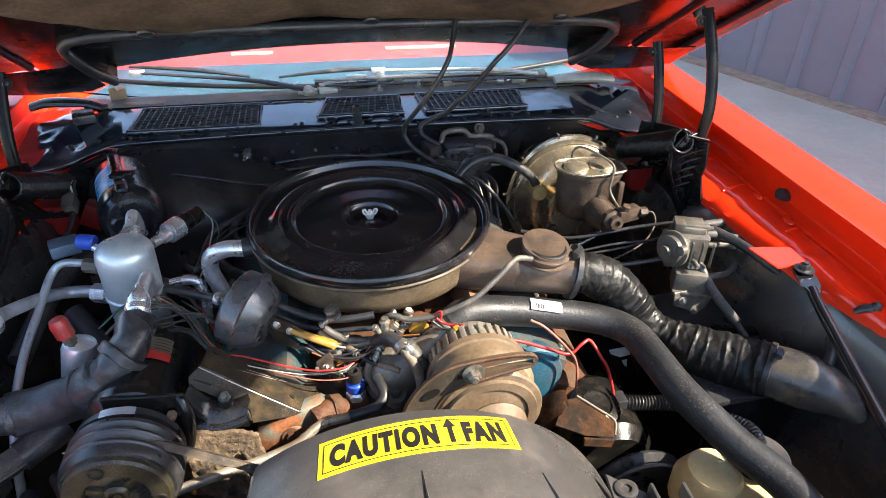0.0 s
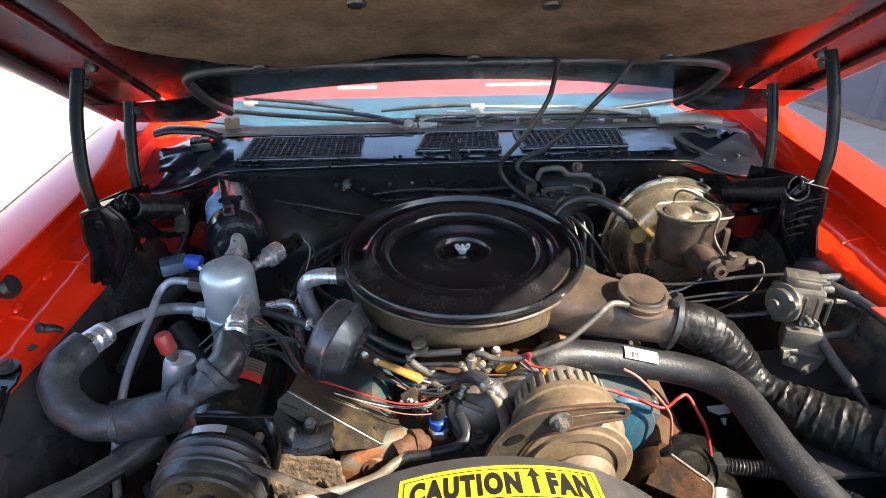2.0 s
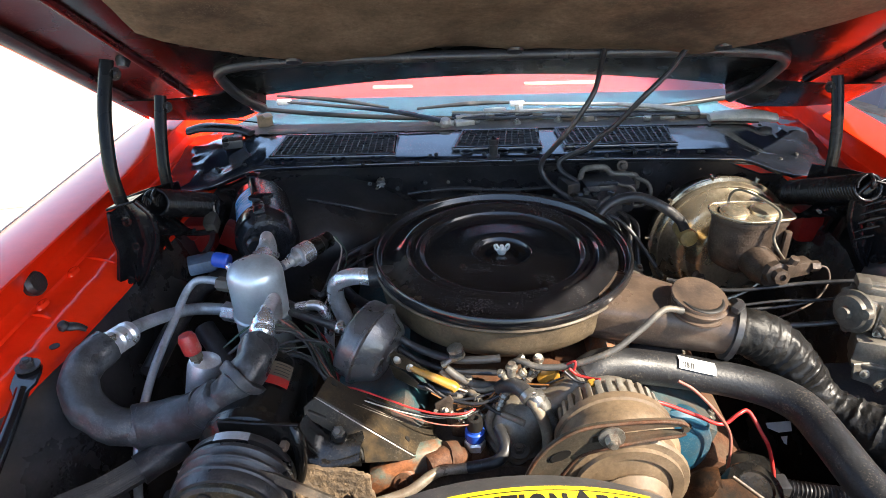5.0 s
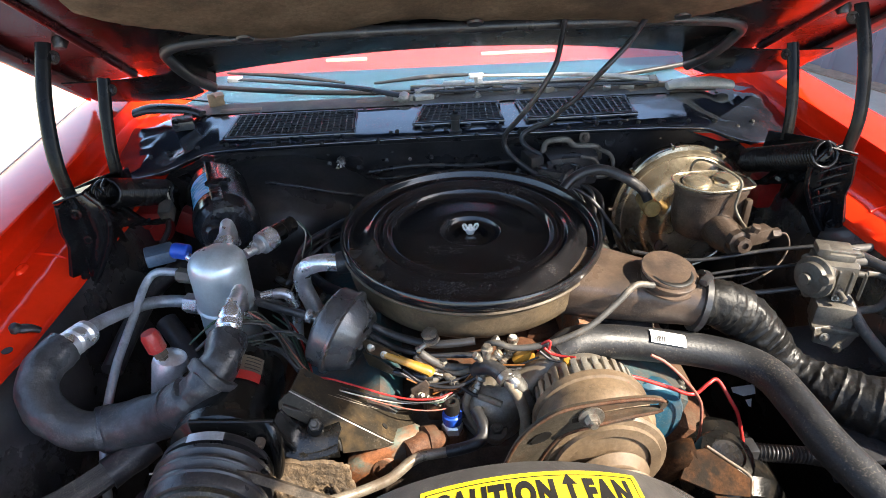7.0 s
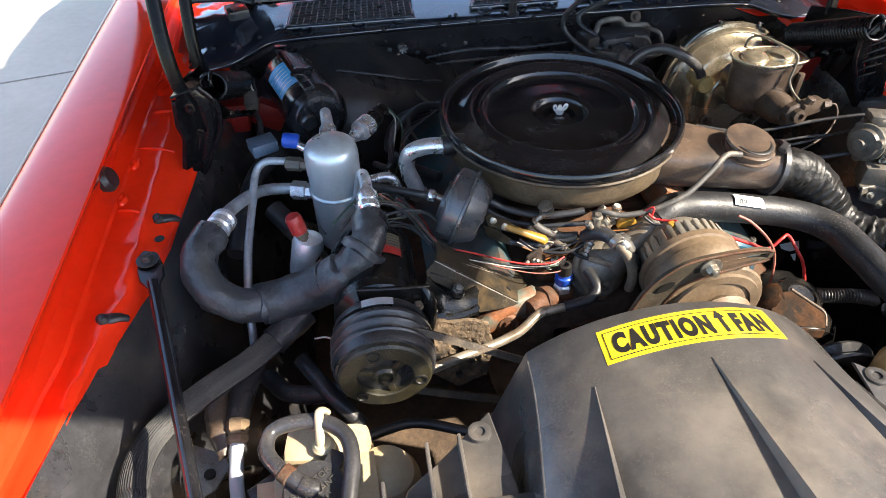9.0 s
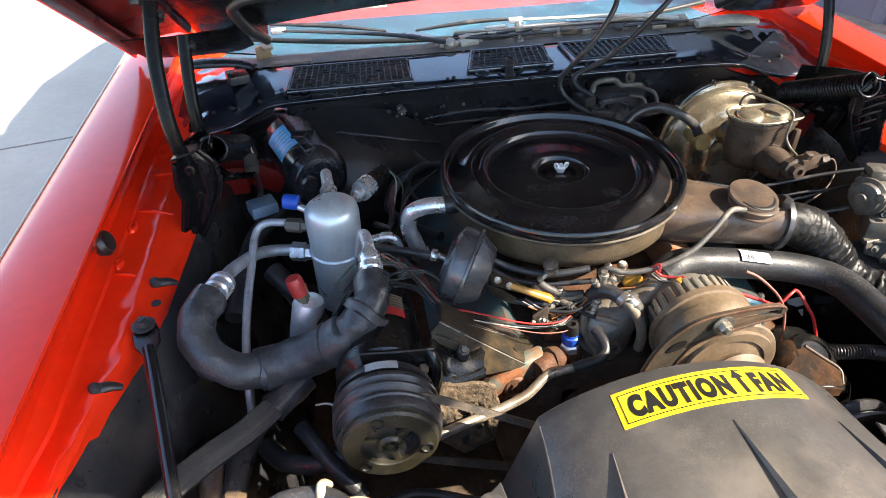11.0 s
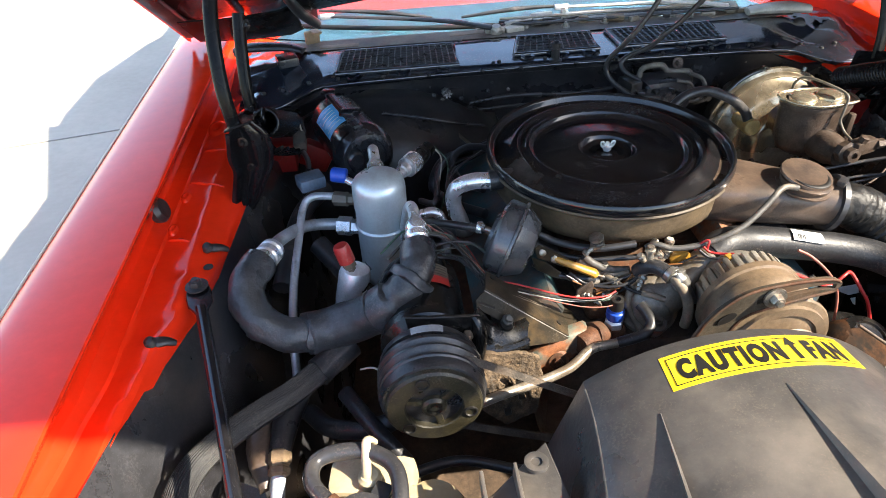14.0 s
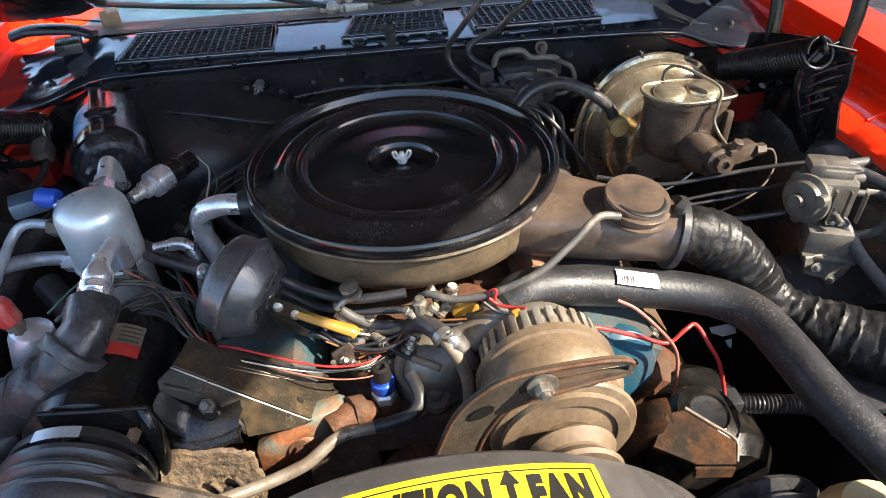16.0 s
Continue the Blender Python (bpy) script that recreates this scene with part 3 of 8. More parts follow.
part("undertray", b, M_UNDER, car, "underside of the engine bay, grime browned to imitate bounced light")

# cowl panel
YF = [(0.0, 0.391), (0.50, 0.391), (0.525, 0.386), (0.55, 0.362), (0.572, 0.340), (0.60, 0.330), (0.66, 0.328), (0.72, 0.336)]
ZF = [(0.0, 0.884), (0.25, 0.882), (0.42, 0.879), (0.50, 0.876), (0.55, 0.872), (0.62, 0.864), (0.72, 0.852)]
CTOP = [(0.388, 0.882), (0.396, 0.889), (0.43, 0.8925), (0.48, 0.8965), (0.52, 0.899), (0.55, 0.8985), (0.60, 0.896), (0.64, 0.892)]


def cowl_z(y):
    return lerp_tab(CTOP, y)


def cowl_top(h, y):
    """The cowl's height; its ends sag into a dented lobe."""
    k = min(1.0, max(0.0, abs(h) - 0.49) / 0.07)
    k = k * k * (3 - 2 * k)
    low = lerp_tab([(0.33, 0.873), (0.36, 0.876), (0.42, 0.879), (0.48, 0.888), (0.53, 0.897), (0.60, 0.896)], y)
    dent = k * (0.0045 * noise.noise(V(h * 13, y * 16, 3)) + 0.0028 * noise.noise(V(h * 34, y * 30, 8)) + (0.0034 if h > 0 else 0.0008) * noise.noise(V(h * 80, y * 70, 5)))
    # left end leans out further, shaped so the camera sees sky reflected there
    low -= (0.16 if h < 0 else 0.07) * max(0.0, abs(h) - 0.55)
    return cowl_z(y) * (1 - k) + low * k + dent + 0.0007 * noise.noise(V(h * 16, y * 30, 1))


b = B()
rows = []
for i in range(121):
    h = -0.715 + 1.43 * i / 120
    yf, zf = lerp_tab(YF, abs(h)), lerp_tab(ZF, abs(h))
    zf = min(zf, cowl_top(h, yf + 0.006) - 0.004)
    row = [V(CX + h, yf + 0.030, zf - 0.016), V(CX + h, yf + 0.006, zf - 0.010), V(CX + h, yf, zf - 0.004), V(CX + h, yf + 0.001, zf), V(CX + h, yf + 0.005, zf + 0.004)]
    for k in range(1, 23):
        y = yf + 0.005 + (0.62 - yf - 0.005) * k / 22
        row.append(V(CX + h, y, cowl_top(h, y)))
    rows.append(row)
grid(b, rows)
thicken(b, 0.003)
cowl = part("cowl_panel", b, M_COWL, car, "glossy black cowl panel, dusty along the back", 50)

part("cowl_lip", sweep(B(), [V(CX + h, lerp_tab(YF, abs(h)) + 0.001, min(lerp_tab(ZF, abs(h)), cowl_top(h, lerp_tab(YF, abs(h)) + 0.006) - 0.004) - 0.001) for h in [-0.70 + 1.40 * i / 40 for i in range(41)]], 0.0035, 10, 2), M_COWL, car, "rolled glossy front edge of the cowl")


def vent(x0, x1, y0, y1, nx, ny, slant=0.0):
    """An intake grille: a dark well, a frame and a lattice of bars; the rear edge starts slant further in."""
    X = lambda f, y: x0 + slant * (y - y0) / (y1 - y0) + (x1 - x0 - slant * (y - y0) / (y1 - y0)) * f
    b = B()
    grid(b, [[V(X(0, y), y, cowl_z(y) + 0.0035), V(x1, y, cowl_z(y) + 0.0035)] for y in (y0, (y0 + y1) / 2, y1)])
    g = part("vent_grille", b, M_INK, car, "black mesh intake grille")
    for i in range(nx + 1):
        part("bar", sweep(B(), [V(X(i / nx, y), y, cowl_z(y) + 0.0078) for y in (y0, (y0 + y1) / 2, y1)], 0.0017, 4, 1), M_BARS, g)
    for k in range(ny + 1):
        y = y0 + (y1 - y0) * k / ny
        part("bar", sweep(B(), [V(X(f, y), y, cowl_z(y) + 0.0078) for f in (0, 0.5, 1)], 0.0014, 4, 1), M_BARS, g)
    b = B()
    sweep(b, [V(x, y, cowl_z(y) + 0.005) for x, y in ((x0 - 0.006, y0 - 0.006), (x1 + 0.004, y0 - 0.006), (x1 + 0.006, y1 + 0.004), (x0 + slant - 0.006, y1 + 0.004), (x0 - 0.006, y0 - 0.006))], 0.005, 8, 1, smooth=False)
    part("frame", b, M_COWL, g)
    for fx in (0.12, 0.55, 0.88):
        b = B()
        lathe(b, V(x0 + (x1 - x0) * fx, y0 - 0.012, cowl_z(y0) + 0.001), (0, -0.2, 1), [(0.016, 0), (0.015, 0.004), (0.007, 0.005), (0.006, 0.002), (0, 0.002)], 12)
        part("tab", b, M_COWL, g)


vent(-0.500, -0.247, 0.410, 0.505, 19, 8, 0.012)
vent(-0.112, 0.066, 0.434, 0.512, 12, 6, 0.022)
vent(0.128, 0.352, 0.434, 0.515, 16, 6, -0.012)
for i in range(26):
    x = -0.66 + 1.27 * i / 25 + 0.01 * math.sin(i * 5)
    y = 0.40 + 0.012 * math.sin(i * 3.3)
    b = B()
    lathe(b, V(x, y, cowl_top(x - CX, y) - 0.002), (0, -0.3, 1), [(0.0045, 0.0), (0.0045, 0.0045), (0.003, 0.006), (0, 0.006)], 8)
    part("rivet", b, M_INK, cowl)
b = B()
lathe(b, V(-0.034, 0.402, 0.885), (0, 0, 1), [(0.014, 0), (0.014, 0.006), (0.009, 0.008), (0.009, 0.03), (0.011, 0.032), (0.011, 0.042), (0.006, 0.044), (0.006, 0.036), (0, 0.036)], 14)
part("rubber_stop", b, M_RUBBER, car, "black rubber hood stop")
b = B()
sweep(b, [V(x, 0.408, z) for x, z in ((-0.70, 0.80), (-0.60, 0.83), (-0.53, 0.860), (-0.4, 0.872), (0, 0.872), (0.4, 0.872), (0.5, 0.862), (0.64, 0.855))], 0.007, 6, 6)
part("weatherstrip", b, M_RUBBER, car)

# windscreen, pillars, roof
b = B()
rows = []
for i in range(21):
    h = -0.70 + 1.4 * i / 20
    c = (h / 0.7) ** 2
    rows.append([V(CX + h * (1 - 0.18 * t), 0.655 - 0.0 * c + 0.78 * t + 0.16 * c * (1 - 0.0 * t), 0.895 + 0.44 * t) for t in (-0.06, 0.25, 0.5, 0.75, 1.0)])
grid(b, rows)
thicken(b, 0.005)
ws = part("windscreen", b, M_GLASS, car, "raked windscreen reflecting the sky")
ws.visible_shadow = False
for s in (-1, 1):
    b = B()
    sweep(b, [V(CX + s * 0.735, 0.79, 0.86), V(CX + s * 0.70, 1.0, 0.99), V(CX + s * 0.60, 1.58, 1.33)], 0.032, 10, 4)
    part("pillar", b, M_RED, car)
    b = B()
    rows = [[V(CX + s * h, y, z) for h, z in ((0.60, 0.935), (0.80, 0.93), (0.86, 0.90), (0.895, 0.80), (0.90, 0.55), (0.87, 0.26))] for y in (0.868, 1.4, 2.2, 2.9, 3.4)]
    grid(b, rows)
    thicken(b, 0.004)
    part("door_panel", b, M_RED, car)
    # unseen pane, added to block sun and fill the cabin's ground shadow
    b = B()
    plate(b, [V(CX + s * 0.70, 1.0, 0.95), V(CX + s * 0.60, 1.56, 1.32), V(CX + s * 0.59, 2.2, 1.335), V(CX + s * 0.66, 2.75, 1.15), V(CX + s * 0.72, 2.8, 0.94)], 0.005, (s, 0, 0.3), 0)
    part("side_shade_pane", b, M_GLASS, car)
b = B()
rows = [[V(CX + h, y, z + 0.04 * (1 - (h / 0.6) ** 2)) for h in (-0.6, -0.4, 0, 0.4, 0.6)] for y, z in ((1.44, 1.30), (1.7, 1.34), (2.2, 1.33), (2.8, 1.20), (3.6, 0.95))]
grid(b, rows)
thicken(b, 0.02)
part("roof", b, M_RED, car)
b = B()
box(b, (CX, 1.255, 0.858), (1.40, 0.54, 0.014), Matrix.Rotation(0.10, 3, 'X'), 0.005)
part("dashboard", b, M_DASH, car, "red vinyl dashboard top")
# pale bars stand in for the highlight along the defroster slots
for x0, x1 in ((-0.36, -0.24), (0.10, 0.32)):
    b = B()
    box(b, ((x0 + x1) / 2, 1.075, 0.850), (x1 - x0, 0.014, 0.006), Matrix.Rotation(0.10, 3, 'X'), 0.002)
    part("defroster_glint", b, M_WIRE_W, car)
# sheet added behind the glass to carry the painted sky reflection
b = B()
plate(b, [(CX - 0.70, 0.64, 0.858), (CX + 0.70, 0.64, 0.858), (CX + 0.70, 1.10, 0.835), (CX - 0.70, 1.10, 0.835)], 0.01, (0, 0, -1), 0)
part("reflection_shelf", b, M_TEAL, car, "blue-green sheet coloured as the sky's reflection low in the windscreen")
b = B()
box(b, (CX, 1.75, 0.7), (1.3, 0.5, 0.5), None, 0.08)
part("seat_row", b, M_DASH, car)
for s in (-1, 1):
    for y in (-0.78, 2.0):
        b = B()
        lathe(b, V(CX + s * 0.84, y, 0.33), (s, 0, 0), [(0.2, -0.1), (0.31, -0.1), (0.33, -0.07), (0.33, 0.02), (0.30, 0.04), (0.2, 0.04)], 28)
        part("wheel", b, M_TYRE, car)

part("windscreen_seal", sweep(B(), [V(CX + h, 0.640 + 0.16 * (h / 0.7) ** 2, 0.893) for h in [-0.62 + 0.062 * k for k in range(21)]], 0.006, 8, 2), M_INK, car, "black rubber seal along the foot of the windscreen")
# plenum strip and wiper gear behind the cowl
for i, (x, y) in enumerate(((-0.50, 0.50), (-0.20, 0.52), (0.20, 0.53), (0.42, 0.52))):
    b = B()
    box(b, V(x, y + 0.055, 0.9), (0.09, 0.02, 0.006), Matrix.Rotation(0.1 * i, 3, 'Z'), 0.002)
    part("clip_plate", b, M_DUSTY, cowl)


def wiper(piv, tip, blade0, blade1, m):
    w = part("wiper", lathe(B(), piv, (0, -0.3, 1), [(0.014, -0.012), (0.014, 0.01), (0.009, 0.016), (0, 0.017)], 12), M_ALUD, car, "dull grey windscreen wiper")
    part("arm", sweep(B(), [piv + V(0, 0, 0.008), piv.lerp(tip, 0.35) + V(0, 0, 0.014), tip], [0.010, 0.007, 0.005], 8, 6, squash=0.6), m, w)
    part("blade", sweep(B(), [blade0, (blade0 + blade1) / 2 + V(0, 0, 0.005), blade1], [0.003, 0.006, 0.003], 6, 6), M_RUBBER, w)
    part("bridge", box(B(), tip, (0.035, 0.014, 0.012), None, 0.003), M_ALU, w, "pale metal blade clip")


wiper(V(-0.136, 0.562, 0.905), V(-0.526, 0.655, 0.940), V(-0.545, 0.672, 0.950), V(-0.275, 0.672, 0.914), M_BLACK)
wiper(V(0.44, 0.585, 0.908), V(0.035, 0.63, 0.930), V(-0.205, 0.655, 0.915), V(0.06, 0.655, 0.925), M_PALE)
b = B()
plate(b, [V(-0.046, 0.600, 0.898), V(0.006, 0.600, 0.898), V(0.006, 0.598, 0.928), V(-0.046, 0.598, 0.926)], 0.012, (0, 1, 0.2), 0.003)
sweep(b, [V(0.030, 0.598, 0.905), V(0.033, 0.596, 0.920), V(0.031, 0.600, 0.936)], 0.005, 8, 3, squash=0.6)
box(b, V(-0.092, 0.575, 0.905), (0.045, 0.030, 0.014), Matrix.Rotation(0.2, 3, 'Z'), 0.004)
part("linkage_cover", b, M_PALE, car, "pale dusty metal cover of the wiper linkage")
b = B()
sweep(b, [V(-0.16, 0.575, 0.905), V(0.0, 0.60, 0.908), V(0.2, 0.605, 0.908), V(0.40, 0.59, 0.908)], 0.007, 8, 5, squash=0.5)
sweep(b, [V(-0.10, 0.59, 0.915), V(0.1, 0.62, 0.916), V(0.40, 0.60, 0.915)], 0.005, 8, 5)
box(b, V(-0.02, 0.60, 0.914), (0.045, 0.022, 0.012), None, 0.003)
box(b, V(0.04, 0.61, 0.916), (0.018, 0.03, 0.016), None, 0.003)
part("wiper_linkage", b, M_STEEL, car, "dusty metal wiper linkage")
b = B()
sweep(b, [V(-0.74, 0.570, 0.900), V(-0.70, 0.572, 0.908), V(-0.62, 0.555, 0.909), V(-0.58, 0.537, 0.904)], [0.018, 0.02, 0.018, 0.012], 8, 5, squash=0.5)
box(b, V(-0.615, 0.502, 0.898), (0.045, 0.05, 0.020), Matrix.Rotation(0.3, 3, "Z"), 0.005)
part("cowl_seal", b, M_BLACK, car, "black rubber cowl seal end")
b = B()
sweep(b, [V(0.465, 0.555, 0.910), V(0.50, 0.555, 0.914), V(0.57, 0.552, 0.914), V(0.615, 0.548, 0.908)], [0.014, 0.020, 0.022, 0.016], 10, 5, squash=0.6)
part("cowl_seal", b, M_PALE, car, "pale grey cowl seal end")
b = B()
box(b, V(-0.562, 0.595, 0.914), (0.035, 0.012, 0.03), Matrix.Rotation(0.5, 3, 'Z'), 0.003)
box(b, V(-0.552, 0.585, 0.928), (0.02, 0.03, 0.006), Matrix.Rotation(0.5, 3, 'Z'), 0.002)
part("tan_tab", b, M_BROWNTAB, car, "tan rubber tab standing up")

# dusty trough behind the cowl with its linkage, clips and rods
tr = thing("wiper_trough", "dusty metal trough with rods, clips and brackets below the windscreen", "trough")
RT = random.Random(8)
for k in range(22):
    x = -0.16 + 0.66 * k / 21 + RT.uniform(-0.015, 0.015)
    y = RT.uniform(0.565, 0.605)
    m = RT.choice((M_DUSTY, M_ALUD, M_BLACK, M_BLACK, M_STEEL))
    b = B()
    if k % 3:
        box(b, V(x, y, 0.904 + RT.uniform(0, 0.008)), (RT.uniform(0.012, 0.045), RT.uniform(0.008, 0.02), RT.uniform(0.006, 0.018)), Matrix.Rotation(RT.uniform(-0.5, 0.5), 3, 'Z'), 0.002)
        part("clip", b, m, tr)
    else:
        bolt(b, V(x, y, 0.903), (0, -0.2, 1), 0.006, 0.008)
        part("nut", b, M_BOLT, tr)
for y, z, r, m in ((0.575, 0.912, 0.0035, M_BLACK), (0.595, 0.920, 0.003, M_ALUD), (0.605, 0.909, 0.004, M_BLACK)):
    part("rod", sweep(B(), [V(-0.12, y + 0.01, z), V(-0.02, y - 0.006, z + 0.004), V(0.1, y + 0.004, z), V(0.45, y - 0.004, z + 0.003)], r, 8, 5), m, tr)
b = B()
grid(b, [[V(CX + h, 0.538, 0.9010), V(CX + h, 0.57, 0.9020), V(CX + h, 0.605, 0.8990), V(CX + h, 0.612, 0.888)] for h in [-0.60 + 0.12 * k for k in range(11)]])
thicken(b, 0.001)
part("floor_strip", b, M_LEDGE, tr)
# dark holes and plugs punched along the cowl
for k in range(22):
    h = -0.60 + 1.2 * k / 21
    yy = 0.405 + 0.008 * math.sin(2.7 * k)
    if k % 2:
        yy = 0.530 + 0.006 * math.sin(k)
    b = B()
    lathe(b, V(CX + h, yy, cowl_top(h, yy) + 0.0012), (0, -0.2, 1), [(0.0042, 0), (0.0042, 0.0012), (0.003, 0.0016), (0, 0.0016)], 10)
    part("plug", b, M_INK, cowl)

# ---- hood ----
TH = 0.63


def hood_z(h, y, off=0.0):
    return 0.962 + TH * (0.595 - y) + 0.062 * (1 - (h / 0.81) ** 2) - 0.085 * max(0.0, (0.595 - y) / 1.635) ** 2.6 + off


def hood_rear(h):
    return 0.595 - 0.06 * (1 - (h / 0.81) ** 2)


hood = thing("hood", "raised red hood with a brown felt pad beneath", "car hood")
b = B()
rows = []
for i in range(33):
    h = -0.81 + 1.62 * i / 32
    rows.append([V(CX + h, y, hood_z(h, y)) for y in [hood_rear(h) + (-1.04 - hood_rear(h)) * k / 14 for k in range(15)]])
e0 = [V(p.x - 0.006, p.y, p.z - 0.037) for p in rows[0]]
e1 = [V(p.x + 0.006, p.y, p.z - 0.037) for p in rows[-1]]
grid(b, [e0] + rows + [e1])
thicken(b, 0.006)
part("skin", b, M_RED, hood, "glossy red outer skin")
b = B()
rows = []
for i in range(33):
    h = -0.66 + 1.32 * i / 32
    rows.append([V(CX + h, y, hood_z(h, y, -0.022 - 0.012 * (abs(h) < 0.63))) for y in [hood_rear(h) - 0.004 + (-1.01 - hood_rear(h)) * k / 14 for k in range(15)]])
grid(b, rows)
thicken(b, 0.004)
part("inner_panel", b, M_ARMBLK, hood, "black inner hood panel")
for s in (-1, 1):
    # side rails get the darkened red, so their shade is partly in the colour
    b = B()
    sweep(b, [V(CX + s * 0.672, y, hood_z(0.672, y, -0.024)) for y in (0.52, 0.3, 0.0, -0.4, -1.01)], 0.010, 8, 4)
    part("side_rail", b, M_REDSHADE, hood)
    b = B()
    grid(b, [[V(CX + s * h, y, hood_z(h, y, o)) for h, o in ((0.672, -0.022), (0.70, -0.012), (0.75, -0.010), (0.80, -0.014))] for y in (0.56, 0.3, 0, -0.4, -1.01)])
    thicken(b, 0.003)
    part("rail_panel", b, M_REDSHADE, hood)
    b = B()
    # hangs lower at the unseen front, to shift the shadow's edge on the engine
    sweep(b, [V(CX + s * 0.800, y, hood_z(0.80, y, o)) for y, o in ((0.57, -0.028), (0.3, -0.028), (0.0, -0.028), (-0.4, -0.031), (-0.7, -0.040), (-1.02, -0.044))], 0.022, 10, 4, squash=0.5)
    part("edge_seal", b, M_RUBBER, hood, "black rubber edge seal")
    for y in (0.33, 0.02):
        b = B()
        lathe(b, V(CX + s * 0.70, y, hood_z(0.7, y, -0.012)), (0, -0.53, -0.85), [(0.012, 0), (0.014, 0.01), (0.010, 0.022), (0, 0.023)], 12)
        part("rubber_buffer", b, M_RUBBER, hood)
b = B()
rows = []
for i in range(49):
    h = -0.585 + 1.17 * i / 48
    q = abs(h) / 0.585
    yr = 0.365 - 0.28 * max(0, q - 0.62) / 0.38 * max(0, q - 0.3)
    row = []
    for k in range(41):
        y = yr + (-0.98 - yr) * k / 40
        w = 0.010 * noise.noise(V(h * 3.2, y * 5, 0.3)) + 0.016 * abs(noise.noise(V(h * 5.1 + y * 4, y * 2.0, 5.3))) + 0.010 * abs(noise.noise(V(h * 2.3 - y * 7, y * 1.5 + h, 9.3))) + 0.002 * noise.noise(V(h * 30, y * 30, 2))
        row.append(V(CX + h, y, hood_z(h, y, -0.046 + w - 0.008 * (0 < k < 40 and 0 < i < 48))))
    rows.append(row)
grid(b, rows)
thicken(b, 0.010)
pad = part("felt_pad", b, M_PAD, hood, "sagging brown felt insulation pad", 60)
for x, y in ((-0.41, 0.33), (-0.2, 0.1), (0.1, 0.12), (0.37, 0.31), (0.0, 0.34)):
    b = B()
    lathe(b, V(x, y, hood_z(x - CX, y, -0.062)), (0, -0.53, -0.85), [(0.016, 0), (0.014, 0.004), (0, 0.006)], 14)
    part("fastener", b, M_BLACK, pad)
for s in (-1, 1):
    b = B()
    rows = []
    for k in range(9):
        y = 0.575 - 0.13 * k / 8
        rows.append([V(CX + s * h, y - 0.02 * (0.78 - h), hood_z(h, y, o - 0.010 * math.sin(4 * h + 9 * y))) for h, o in ((0.55, -0.055), (0.58, -0.062), (0.64, -0.058), (0.70, -0.052), (0.74, -0.045), (0.785, -0.038))])
    grid(b, rows)
    thicken(b, 0.003)
    part("corner_panel", b, M_ARMBLK, hood, "black pressed inner corner of the hood", 60)
b = B()
P = [V(-0.540, 0.525, 0.965), V(-0.565, 0.46, 1.012), V(-0.580, 0.41, 1.062), V(-0.572, 0.388, 1.082), V(-0.545, 0.378, 1.094), V(-0.48, 0.374, 1.101), V(-0.3, 0.372, 1.105), V(CX, 0.372, 1.106)]
sweep(b, P + [mirror(p) for p in P[-2::-1]], 0.011, 8, 6)
part("scoop_seal", b, M_RUBBER, hood, "black rubber seal round the air scoop")
b = B()
Q = [p for p in P + [mirror(p) for p in P[-2::-1]]]
rows = [[p + V(0, 0.012, 0.0), p + V(0, 0.03, 0.02), p + V(0, 0.035, 0.065)] for p in spline(Q, 4)]
grid(b, rows)
thicken(b, 0.003)
part("scoop_flange", b, M_ARMBLK, hood)
